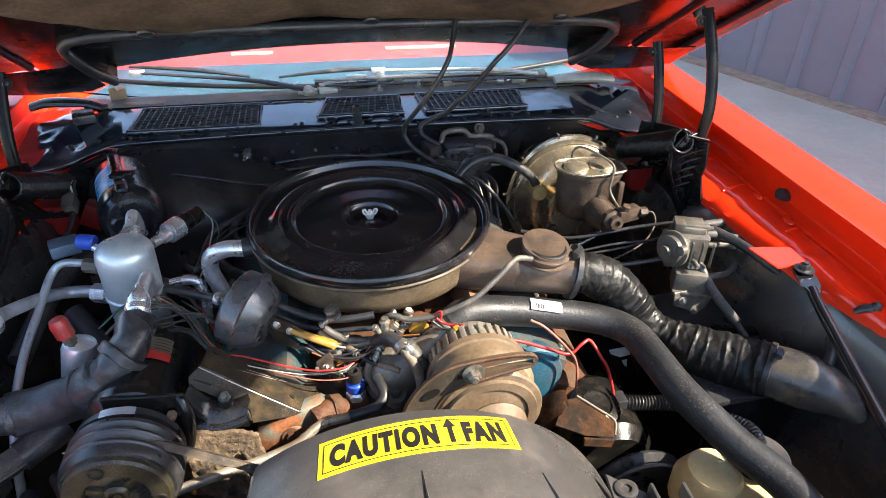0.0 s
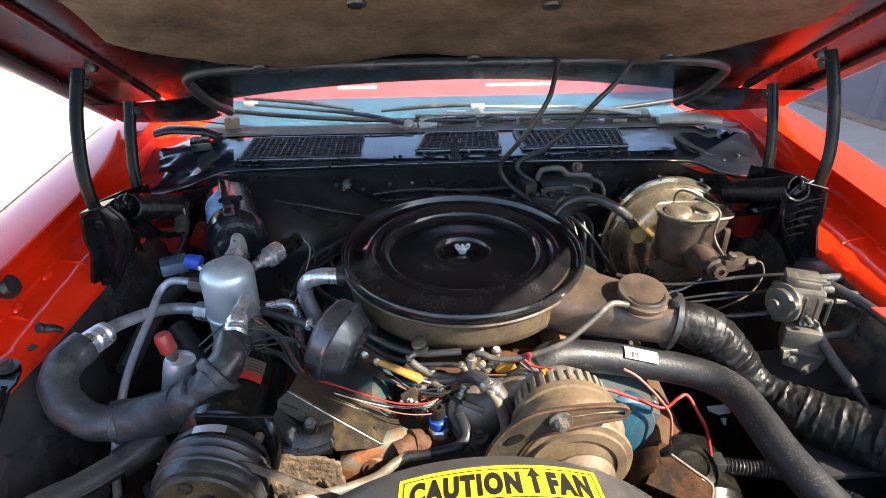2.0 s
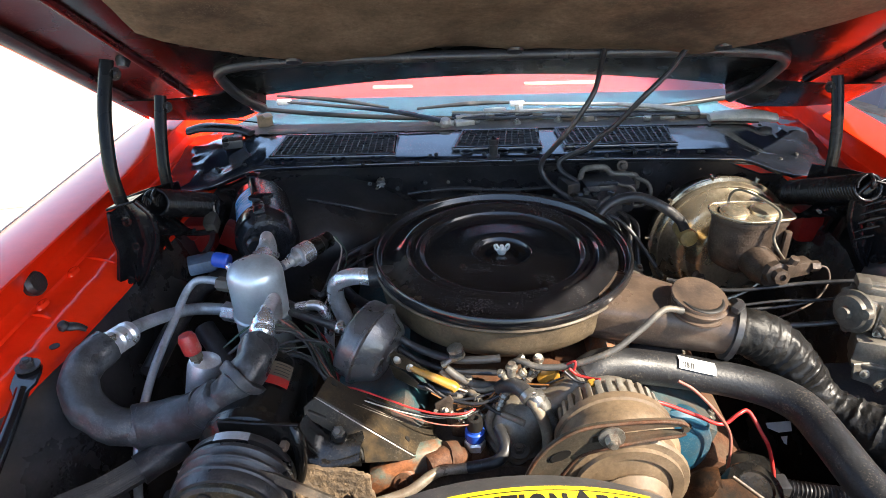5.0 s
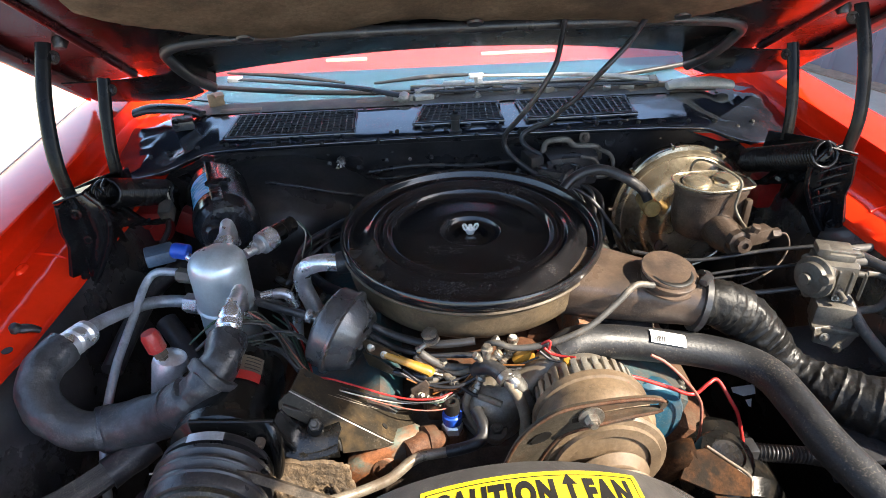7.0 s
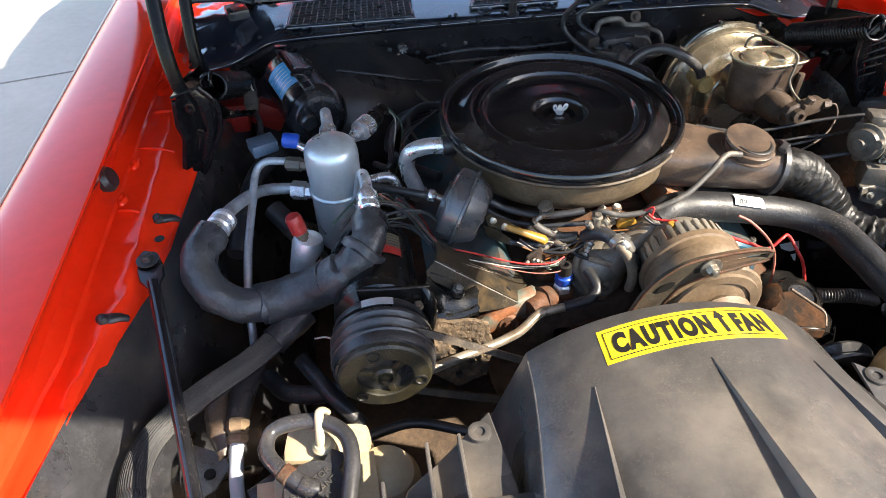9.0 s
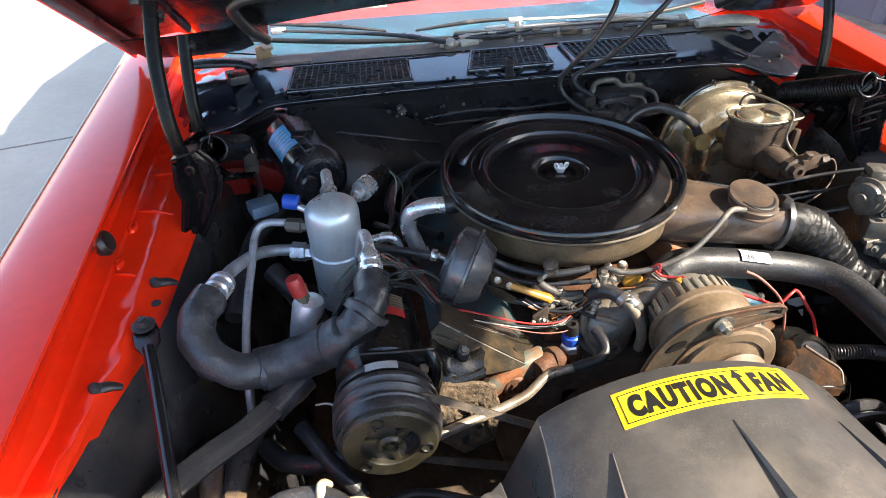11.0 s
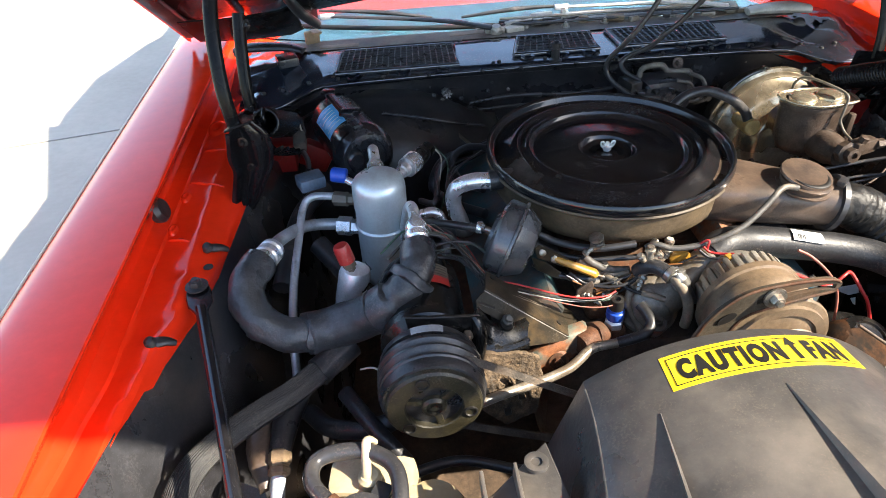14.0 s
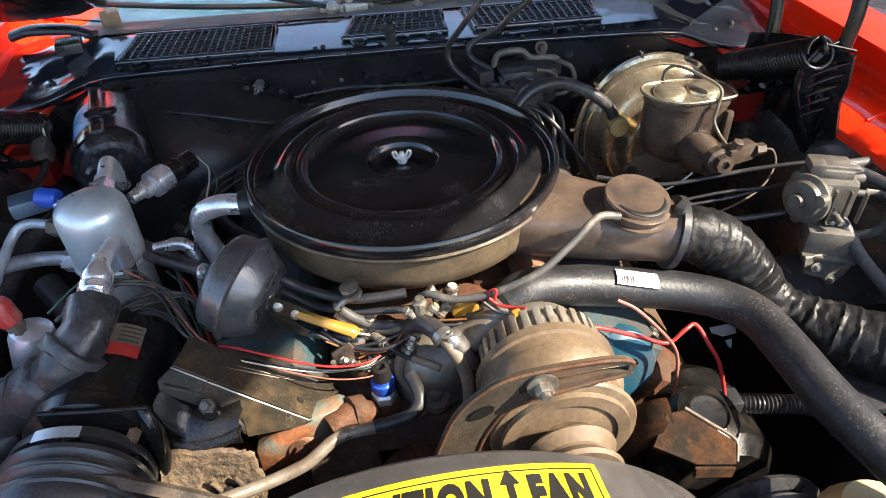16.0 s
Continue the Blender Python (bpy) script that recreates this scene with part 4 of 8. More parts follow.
for s, dy, dz in ((-1, 0, 0), (1, 0.045, -0.012)):
    hx = 0.0 if s < 0 else -0.016
    X = lambda h: CX + s * (h + hx)
    b = B()
    plate(b, [V(X(0.622), y + dy, z + dz) for y, z in ((0.02, 0.955), (0.06, 0.968), (0.15, 0.945), (0.26, 0.91), (0.27, 0.85), (0.20, 0.81), (0.12, 0.80), (0.06, 0.785), (0.03, 0.80))], 0.006, (s, 0, 0))
    hinge = part("hood_hinge", b, M_BLACKPAINT, car, "black stamped steel hood hinge with a coil spring")
    # stamped front face, dished between raised edges
    b = B()
    OL = [(0.627, 0.966), (0.630, 0.945), (0.633, 0.922), (0.630, 0.899), (0.638, 0.868), (0.645, 0.840), (0.643, 0.818)]
    OR = [(0.592, 0.976), (0.574, 0.952), (0.571, 0.925), (0.577, 0.898), (0.592, 0.868), (0.606, 0.842), (0.622, 0.818)]
    rows = []
    for (ha, za), (hb_, zb) in zip(OL, OR):
        row = []
        for k in range(9):
            f = k / 8
            dish = 0.012 * math.sin(math.pi * f) + 0.006 * math.sin(3 * math.pi * f + 5 * za)
            row.append(V(X(ha + (hb_ - ha) * f), 0.012 + dish + dy + 0.02 * f, za + (zb - za) * f + dz))
        rows.append(row)
    grid(b, rows)
    bmesh.ops.subdivide_edges(b, edges=b.edges[:], cuts=1, use_grid_fill=True)
    thicken(b, 0.004)
    fp = part("front_plate", b, M_BLACKPAINT, hinge, "", 50)
    for h, z, r in ((0.610, 0.945, 0.005), (0.606, 0.900, 0.004), (0.632, 0.835, 0.005)):
        part("bolt", bolt(B(), V(X(h), 0.022 + dy, z + dz), (0, -1, 0.1), r, 0.007), M_BLACKPAINT, fp)
    for edge, r in ((OL, 0.0036), (OR, 0.0046)):
        part("rolled_edge", sweep(B(), [V(X(h), 0.010 + dy + (0.02 if edge is OR else 0), z + dz) for h, z in edge], r, 8, 4), M_BLACKPAINT, fp)
    for k in range(5 if s > 0 else 0):
        part("stamped_rib", sweep(B(), [V(X(0.624 - 0.004 * k), 0.008 + dy, 0.956 - 0.017 * k + dz), V(X(0.604 - 0.003 * k), 0.016 + dy, 0.946 - 0.017 * k + dz), V(X(0.584), 0.022 + dy, 0.934 - 0.016 * k + dz)], [0.0015, 0.0032, 0.0015], 8, 4), M_BLACKPAINT, fp)
    part("top_flange", plate(B(), [V(X(0.632), 0.010 + dy, 0.968 + dz), V(X(0.588), 0.016 + dy, 0.979 + dz), V(X(0.590), 0.060 + dy, 0.972 + dz), V(X(0.626), 0.055 + dy, 0.964 + dz)], 0.004, (0, 0, 1)), M_BLACKPAINT, fp)
    for k in range(5):
        b = B()
        sweep(b, [V(X(0.556 - 0.004 * k), 0.05 + 0.03 * k + dy, 0.915 - 0.018 * k + dz), V(X(0.582), 0.055 + 0.03 * k + dy, 0.905 - 0.016 * k + dz), V(X(0.612), 0.05 + 0.03 * k + dy, 0.925 - 0.012 * k + dz)], 0.007, 8, 4, squash=0.5)
        part("link", b, M_BLACKPAINT, hinge)
    for k in range(4):
        b = B()
        sweep(b, [V(X(0.618), 0.03 + 0.045 * k + dy, 0.93 - 0.012 * k + dz), V(X(0.618), 0.06 + 0.045 * k + dy, 0.84 - 0.01 * k + dz)], 0.006, 6, 2)
        part("rib", b, M_BLACKPAINT, hinge)
    for pts in ([(0.621, 0.043, 0.955), (0.628, 0.052, 1.02), (0.630, 0.085, 1.10), (0.624, 0.123, 1.172)], [(0.630, 0.225, 0.90), (0.632, 0.236, 0.95), (0.630, 0.255, 1.01), (0.626, 0.279, 1.07)]):
        b = B()
        sweep(b, [V(X(h), y + dy * 0.6, z) for h, y, z in pts], 0.0115, 8, 6, squash=0.6)
        a = part("arm", b, M_ARMBLK, hinge)
        b = B()
        bolt(b, V(X(pts[-1][0] - 0.01), pts[-1][1] + dy * 0.6 - 0.005, pts[-1][2] - 0.02), (-s, -0.5, 0), 0.006, 0.005)
        part("bolt", b, M_BLACK, hinge)
    A0 = V(0.541, 0.062, 0.958) if s > 0 else V(-0.602, 0.063, 0.957)
    A1 = V(0.531, 0.262, 0.857) if s > 0 else V(-0.590, 0.240, 0.866)
    ax = (A1 - A0)
    u, w = frame_of(ax)
    turns = 30
    pts = [A0 + ax * (i / (turns * 14)) + 0.021 * (math.cos(2 * math.pi * i / 14) * u + math.sin(2 * math.pi * i / 14) * w) for i in range(turns * 14 + 1)]
    b = B()
    sweep(b, pts, 0.0031, 6, 1, smooth=False)
    part("spring", b, M_BLACKPAINT, hinge, "tight black coil spring")
    b = B()
    sweep(b, [A0 + w * 0.021, A0 - ax.normalized() * 0.010 + w * 0.010, A0 - ax.normalized() * 0.006, A0 + V(s * 0.012, 0.004, 0.006), A0 + V(s * 0.034, 0.012, 0.010)], 0.0032, 8, 5)
    part("spring_hook", b, M_BLACKPAINT, hinge)

for pts in ([(0.168, 0.355, 1.115), (0.152, 0.318, 1.066), (0.141, 0.305, 1.042), (0.118, 0.302, 1.002), (0.096, 0.308, 0.966), (0.078, 0.324, 0.934), (0.062, 0.338, 0.905), (0.060, 0.338, 0.880), (0.078, 0.325, 0.856), (0.12, 0.30, 0.83)],
            [(0.318, 0.345, 1.118), (0.276, 0.312, 1.078), (0.240, 0.300, 1.045), (0.222, 0.309, 1.018), (0.193, 0.322, 0.977), (0.170, 0.330, 0.954), (0.150, 0.345, 0.925), (0.120, 0.362, 0.904), (0.099, 0.362, 0.889), (0.104, 0.350, 0.872), (0.135, 0.335, 0.855)]):
    tagged(part("cable", sweep(B(), pts, 0.0052, 8, 6), M_RUBBER), "thin black cable from hood to firewall", "cable", "hood cables")

# ---- engine ----
engine = thing("engine", "oily blue-painted V8 engine with rusty cast parts", "engine")
b = B()
box(b, (-0.03, -0.02, 0.60), (0.34, 0.52, 0.24), None, 0.03)
part("block", b, M_CAST, engine, "dark oily engine block")
b = B()
box(b, (-0.02, -0.03, 0.745), (0.22, 0.40, 0.05), None, 0.012)
for x in (-0.10, 0.06):
    for y in (-0.2, -0.1, 0.05, 0.15):
        box(b, (x, y, 0.755), (0.07, 0.05, 0.05), None, 0.012)
part("intake_manifold", b, M_RUSTY, engine, "rust-brown cast intake manifold")
for s, label in ((-1, ""), (1, "")):
    b = B()
    box(b, (-0.03 + s * 0.20, -0.01, 0.735), (0.13, 0.47, 0.075), Matrix.Rotation(s * 0.45, 3, 'Y'), 0.022)
    vc = part("valve_cover", b, M_ENGINE, engine, "scuffed blue valve cover")
    for y in (-0.21, -0.08, 0.05, 0.18):
        part("bolt", bolt(B(), V(-0.03 + s * 0.262, y, 0.742), (s * 0.43, 0, 0.9), 0.006, 0.006), M_BOLT, vc)
    b = B()
    box(b, (-0.03 + s * 0.27, -0.02, 0.62), (0.10, 0.44, 0.12), Matrix.Rotation(s * 0.45, 3, 'Y'), 0.03)
    for y in (-0.18, -0.06, 0.06, 0.18):
        sweep(b, [V(-0.03 + s * 0.24, y, 0.64), V(-0.03 + s * 0.31, y - 0.01, 0.62), V(-0.03 + s * 0.33, y - 0.02, 0.52)], 0.024, 10, 4)
    part("exhaust_manifold", b, M_RUSTY, engine, "rusty exhaust manifold")
b = B()
box(b, (-0.02, -0.245, 0.60), (0.24, 0.07, 0.20), None, 0.03)
lathe(b, (-0.035, -0.24, 0.60), (0, -1, 0), [(0.085, 0), (0.085, 0.04), (0.05, 0.06), (0.04, 0.09)], 24)
part("timing_cover", b, M_RUSTY, engine, "rust-stained front cover")
b = B()
lathe(b, (-0.037, -0.228, 0.742), (-0.02, -0.45, 0.89), [(0.046, -0.012), (0.046, 0.0), (0.042, 0.003), (0.040, 0.012), (0.0385, 0.024), (0.034, 0.036), (0.026, 0.045), (0.014, 0.051), (0, 0.053)], 36)
for p in ((-0.039, -0.268, 0.738), (0.006, -0.226, 0.745), (-0.079, -0.226, 0.745)):
    lathe(b, p, (-0.02, -0.45, 0.89), [(0.016, -0.012), (0.016, 0.006), (0.013, 0.009)], 16)
for v in b.verts:
    v.co += 0.001 * noise.noise_vector(v.co * 90)
th = part("thermostat_housing", b, M_ALUD, engine, "dusty aluminium thermostat housing", 50)
for p in ((-0.039, -0.272, 0.746), (0.006, -0.230, 0.753), (-0.079, -0.230, 0.753)):
    part("bolt", bolt(B(), V(*p), (-0.02, -0.45, 0.89), 0.0085, 0.011), M_SERVO, th)
b = B()
sweep(b, [V(-0.030, -0.245, 0.765), V(-0.006, -0.238, 0.779), V(0.016, -0.233, 0.794), V(0.038, -0.224, 0.811), V(0.062, -0.214, 0.826)], [0.030, 0.027, 0.024, 0.022, 0.021], 18, 5)
lathe(b, V(0.045, -0.221, 0.816), (0.6, 0.2, 0.35), [(0.022, -0.004), (0.025, -0.002), (0.025, 0.003), (0.022, 0.005)], 20)
for v in b.verts:
    v.co += 0.0012 * noise.noise_vector(v.co * 80)
part("outlet_neck", b, M_ALUD, engine, "pale cast aluminium water outlet", 50)
# flaking casting below the bracket, with the brown elbow that carries the sender
b = B()
plate(b, [(-0.239, -0.300, 0.727), (-0.205, -0.296, 0.744), (-0.181, -0.290, 0.755), (-0.142, -0.280, 0.753), (-0.136, -0.280, 0.720), (-0.160, -0.288, 0.712), (-0.179, -0.295, 0.706), (-0.229, -0.305, 0.680), (-0.240, -0.305, 0.695)], 0.03, (0, 1, -0.15), 0.004)
lathe(b, V(-0.191, -0.293, 0.713), (0, -0.9, 0.35), [(0.019, -0.02), (0.018, 0.002), (0.014, 0.005)], 18)
for v in b.verts:
    v.co += 0.002 * noise.noise_vector(v.co * 70)
hc = part("head_casting", b, M_FLAKE, engine, "orange and teal flaking cylinder head end", 50)
part("bolt", bolt(B(), V(-0.191, -0.298, 0.716), (0, -0.9, 0.35), 0.0075, 0.006), M_RUSTY, hc)
b = B()
sweep(b, [V(-0.158, -0.290, 0.735), V(-0.140, -0.280, 0.735), V(-0.126, -0.270, 0.731), V(-0.110, -0.262, 0.721), V(-0.098, -0.255, 0.716), V(-0.096, -0.253, 0.728)], [0.017, 0.018, 0.017, 0.014, 0.015, 0.014], 16, 5)
lathe(b, V(-0.129, -0.272, 0.733), (0.85, 0.4, -0.3), [(0.017, -0.009), (0.0205, -0.008), (0.0205, 0.008), (0.017, 0.009)], 20)
lathe(b, V(-0.096, -0.253, 0.712), (0, 0, 1), [(0.020, 0), (0.019, 0.014), (0.016, 0.020)], 14)
for v in b.verts:
    v.co += 0.0015 * noise.noise_vector(v.co * 90)
part("sender_elbow", b, M_RUSTY, engine, "rust-brown pipe elbow", 50)
b = B()
lathe(b, V(0.176, -0.240, 0.722), (0.1, -1, 0.15), [(0.035, -0.02), (0.052, -0.014), (0.054, 0.004), (0.048, 0.012), (0.02, 0.016), (0, 0.016)], 28)
box(b, (0.15, -0.205, 0.70), (0.07, 0.03, 0.12), Matrix.Rotation(-0.3, 3, 'Y'), 0.01)
part("alternator_mount", b, M_BLUE, engine, "blue painted alternator mount")
b = B()
box(b, (0.115, -0.11, 0.79), (0.07, 0.10, 0.05), Matrix.Rotation(0.4, 3, 'Y'), 0.01)
part("head_end", b, M_FLAKE, engine, "blue and orange flaking paint on the head")
b = B()
lathe(b, (0.165, -0.15, 0.74), (0, 0, 1), [(0.04, 0), (0.042, 0.05), (0.036, 0.075), (0.02, 0.08), (0, 0.08)], 20)
part("vacuum_pot", b, M_BLACK, engine)

# ---- air cleaner ----
AC = V(-0.045, 0.0, 0.900)
air = thing("air_cleaner", "round air cleaner with a glossy black lid and dusty bowl", "air cleaner")
b = B()
lathe(b, AC, (0, 0, 1), [(0.1990, -0.014), (0.2010, -0.009), (0.2003, -0.002), (0.1980, 0.0018), (0.1950, 0.0015), (0.1925, -0.003), (0.1905, -0.0100), (0.1880, -0.0135), (0.1840, -0.0140), (0.1720, -0.0100), (0.1600, -0.0035), (0.1540, 0.0005), (0.1505, 0.0012), (0.1480, -0.0005),
                         (0.1455, -0.0052), (0.1425, -0.0078), (0.1395, -0.0070), (0.1350, -0.0030), (0.1320, -0.0010), (0.1290, -0.0012), (0.1265, -0.0045), (0.1240, -0.0110), (0.1205, -0.0135), (0.1150, -0.0138), (0.0900, -0.0110), (0.0600, -0.0080), (0.0490, -0.0065), (0.0468, -0.0070),
                         (0.0445, -0.0115), (0.0415, -0.0180), (0.0380, -0.0200), (0.0220, -0.0210), (0.0190, -0.0180), (0.0150, -0.0165), (0, -0.016)], 112, caps=False)
lid = part("lid", b, M_LID, air, "glossy black stamped lid", 60)
b = B()
lathe(b, AC + V(0, 0, -0.014), (0, 0, 1), [(0.006, 0), (0.007, 0.003), (0.007, 0.008), (0.004, 0.010), (0.003, 0.015), (0, 0.016)], 12)
for s in (-1, 1):
    sweep(b, [AC + V(s * 0.004, 0, -0.009), AC + V(s * 0.009, -0.001, -0.006), AC + V(s * 0.0115, -0.002, 0.001), AC + V(s * 0.0085, -0.002, 0.003), AC + V(s * 0.005, -0.001, -0.004)], 0.0017, 8, 5)
part("wing_nut", b, M_ALU, air, "bright metal wing nut")
b = B()
lathe(b, AC, (0, 0, 1), [(0.1985, -0.0155), (0.2005, -0.018), (0.1985, -0.021), (0.1945, -0.0225), (0.1925, -0.030), (0.1915, -0.050), (0.1885, -0.064), (0.180, -0.074), (0.160, -0.080), (0.12, -0.082), (0.09, -0.10), (0.0, -0.10)], 96, caps=False)
part("bowl", b, M_BOWL, air, "dusty tan metal bowl", 50)
# snorkel
S0, S1 = V(0.085, -0.085, 0.855), V(0.268, -0.165, 0.853)
ax = (S1 - S0).normalized()
side = V(-ax.y, ax.x, 0)
b = B()
rows = []
for t, wd, ht, sq in ((0, 0.062, 0.034, 1), (0.2, 0.058, 0.034, 1), (0.45, 0.050, 0.033, 0.8), (0.7, 0.042, 0.034, 0.45), (0.85, 0.038, 0.036, 0.1), (1.0, 0.037, 0.036, 0.0)):
    row = []
    for k in range(24):
        a = 2 * math.pi * k / 24
        c, s_ = math.cos(a), math.sin(a)
        p = 2 + 3 * sq
        rr = (abs(c) ** p + abs(s_) ** p) ** (-1 / p)
        row.append(S0.lerp(S1, t) + side * (wd * c * rr) + V(0, 0, ht * s_ * rr))
    rows.append(row + [row[0]])
grid(b, rows)
bmesh.ops.remove_doubles(b, verts=b.verts[:], dist=1e-5)
part("snorkel", b, M_SNORK, air, "brown painted metal snorkel", 50)
b = B()
lathe(b, V(0.212, -0.150, 0.878), (0.08, -0.12, 1), [(0.035, 0), (0.036, 0.004), (0.036, 0.012), (0.038, 0.013), (0.038, 0.016), (0.034, 0.018), (0.010, 0.019), (0, 0.019)], 32)
part("vacuum_motor", b, M_SNORK, air, "round brown vacuum motor on the snorkel")
b = B()
lathe(b, V(0.213, -0.148, 0.8985), (0.10, -0.16, 1), [(0.0365, -0.003), (0.038, 0.0), (0.037, 0.003), (0.012, 0.0042), (0, 0.004)], 32)
part("top_plate", b, M_SNORK, air, "tilted round cap plate")
b = B()
lathe(b, V(0.212, -0.150, 0.880), (0.08, -0.12, 1), [(0.0365, 0), (0.0405, 0.001), (0.0405, 0.004), (0.0365, 0.005)], 32)
part("crimp_ring", b, M_SNORK, air)
b = B()
sweep(b, [V(0.213, -0.148, 0.9020) + V(0.031 * math.cos(radians(a)), 0.033 * math.sin(radians(a)), -0.004 * math.cos(radians(a)) + 0.0055 * math.sin(radians(a))) for a in (-150, -120, -90, -60, -30, 0)], [0.001, 0.003, 0.004, 0.004, 0.003, 0.001], 8, 5, squash=0.5)
part("slot", b, M_INK, air)


def vac_hose(pts, r, m, label):
    return tagged(part("vacuum_hose", sweep(B(), pts, r, 10, 8), m), label, "hose", "vacuum hoses")


vac_hose([(0.180, -0.182, 0.900), (0.153, -0.188, 0.906), (0.124, -0.205, 0.891), (0.088, -0.222, 0.871), (0.054, -0.228, 0.858), (0.022, -0.226, 0.846), (-0.011, -0.222, 0.842), (-0.034, -0.214, 0.846), (-0.046, -0.208, 0.838)], 0.0044, M_GREYHOSE, "thin grey rubber vacuum hose")
vac_hose([(-0.24, -0.10, 0.845), (-0.201, -0.160, 0.850), (-0.177, -0.172, 0.840), (-0.143, -0.187, 0.835), (-0.118, -0.197, 0.836), (-0.092, -0.202, 0.839), (-0.060, -0.203, 0.842)], 0.0055, M_RUBBER, "thin black hose under the air cleaner")
vac_hose([(-0.235, -0.12, 0.83), (-0.202, -0.162, 0.832), (-0.170, -0.177, 0.818), (-0.127, -0.192, 0.814), (-0.076, -0.202, 0.817), (-0.05, -0.206, 0.820)], 0.0042, M_RUBBER, "thin black hose under the air cleaner")
vac_hose([(-0.141, -0.195, 0.816), (-0.128, -0.2, 0.805), (-0.115, -0.204, 0.797), (-0.102, -0.207, 0.794), (-0.085, -0.21, 0.794), (-0.068, -0.212, 0.797)], 0.0052, M_TANHOSE, "dusty tan vacuum hose")
vac_hose([(-0.030, -0.250, 0.825), (-0.023, -0.266, 0.822), (-0.014, -0.277, 0.811), (-0.007, -0.284, 0.795), (-0.004, -0.288, 0.775), (-0.004, -0.286, 0.750)], 0.0075, M_TANHOSE, "short tan bypass hose")
vac_hose([(-0.060, -0.222, 0.806), (-0.052, -0.230, 0.819), (-0.043, -0.238, 0.825), (-0.034, -0.248, 0.826), (-0.027, -0.259, 0.824)], 0.0108, M_RUBBER, "black rubber elbow hose with clamp")
vac_hose([(-0.134, -0.198, 0.824), (-0.122, -0.201, 0.813), (-0.108, -0.205, 0.806), (-0.088, -0.207, 0.800), (-0.066, -0.206, 0.797)], 0.0058, M_GREYHOSE, "short grey hose behind the fittings")
vac_hose([(-0.206, -0.188, 0.812), (-0.180, -0.198, 0.798), (-0.150, -0.207, 0.793), (-0.118, -0.212, 0.79)], 0.0055, M_RUBBER, "black hose below the canister link")
vac_hose([(-0.066, -0.236, 0.788), (-0.074, -0.241, 0.778), (-0.076, -0.247, 0.764), (-0.069, -0.254, 0.748), (-0.059, -0.262, 0.732), (-0.054, -0.266, 0.715)], 0.0058, M_TANHOSE, "short tan bypass hose")

# dash pot with bracket
vac = thing("vacuum_canister", "round black metal vacuum canister with tan bracket", "canister")
VC, VA = V(-0.2355, -0.174, 0.847), V(0.865, -0.40, -0.31).normalized()
b = B()
lathe(b, VC, VA, [(0, -0.036), (0.030, -0.0355), (0.032, -0.031), (0.045, -0.0305), (0.0475, -0.028), (0.0530, -0.027), (0.0560, -0.024), (0.0570, -0.019), (0.0572, -0.003), (0.0605, -0.002), (0.0605, 0.002), (0.0560, 0.0035), (0.0430, 0.026), (0.0395, 0.0295), (0.0360, 0.0305), (0.012, 0.0310), (0.010, 0.034), (0, 0.034)], 56)
part("body", b, M_DRUM, vac)
b = B()
lathe(b, VC, VA, [(0.0600, -0.0030), (0.0616, -0.0022), (0.0616, 0.0016), (0.0600, 0.0026)], 48)
part("rim", b, M_DRUM, vac, "crimped dusty rim")
b = B()
plate(b, [(-0.210, -0.196, 0.846), (-0.203, -0.200, 0.856), (-0.178, -0.203, 0.842), (-0.160, -0.208, 0.828), (-0.166, -0.208, 0.816), (-0.190, -0.203, 0.826), (-0.205, -0.198, 0.830)], 0.003, (0.2, -0.9, 0.35))
plate(b, [(-0.212, -0.192, 0.828), (-0.190, -0.202, 0.822), (-0.170, -0.208, 0.806), (-0.176, -0.206, 0.796), (-0.205, -0.196, 0.806)], 0.003, (0.2, -0.9, 0.35))
bk = part("bracket", b, M_PLATE, vac, "flat dusty steel bracket")
for p in ((-0.198, -0.203, 0.843), (-0.181, -0.207, 0.832)):
    part("rivet", lathe(B(), V(*p), (0.2, -0.9, 0.35), [(0.006, 0), (0.006, 0.002), (0.003, 0.004), (0, 0.004)], 12), M_BOLT, bk)
b = B()
sweep(b, [V(-0.184, -0.205, 0.834), V(-0.160, -0.210, 0.823), V(-0.137, -0.214, 0.812), V(-0.124, -0.216, 0.806), V(-0.121, -0.217, 0.802)], [0.0055, 0.0065, 0.0065, 0.0075, 0.0085], 10, 4, squash=0.8)
part("link", b, M_YPLAST, vac, "ochre plastic link sleeve")
part("rod", sweep(B(), [V(-0.124, -0.216, 0.804), V(-0.108, -0.214, 0.795), V(-0.09, -0.212, 0.785)], 0.0022, 6, 3), M_BOLT, vac)
b = B()
lathe(b, VC - VA * 0.028, -VA, [(0.009, 0), (0.009, 0.006), (0.005, 0.008), (0.005, 0.024)], 12)
part("nipple", b, M_STEEL, vac)
b = B()
lathe(b, V(-0.279, -0.150, 0.858), (-0.8, 0.2, 0.15), [(0.0075, -0.002), (0.0095, 0), (0.0095, 0.006), (0.0075, 0.008)], 14)
box(b, V(-0.279, -0.158, 0.866), (0.008, 0.006, 0.006), None, 0.001)
part("clamp", b, M_ALU, vac, "bright hose clamp")

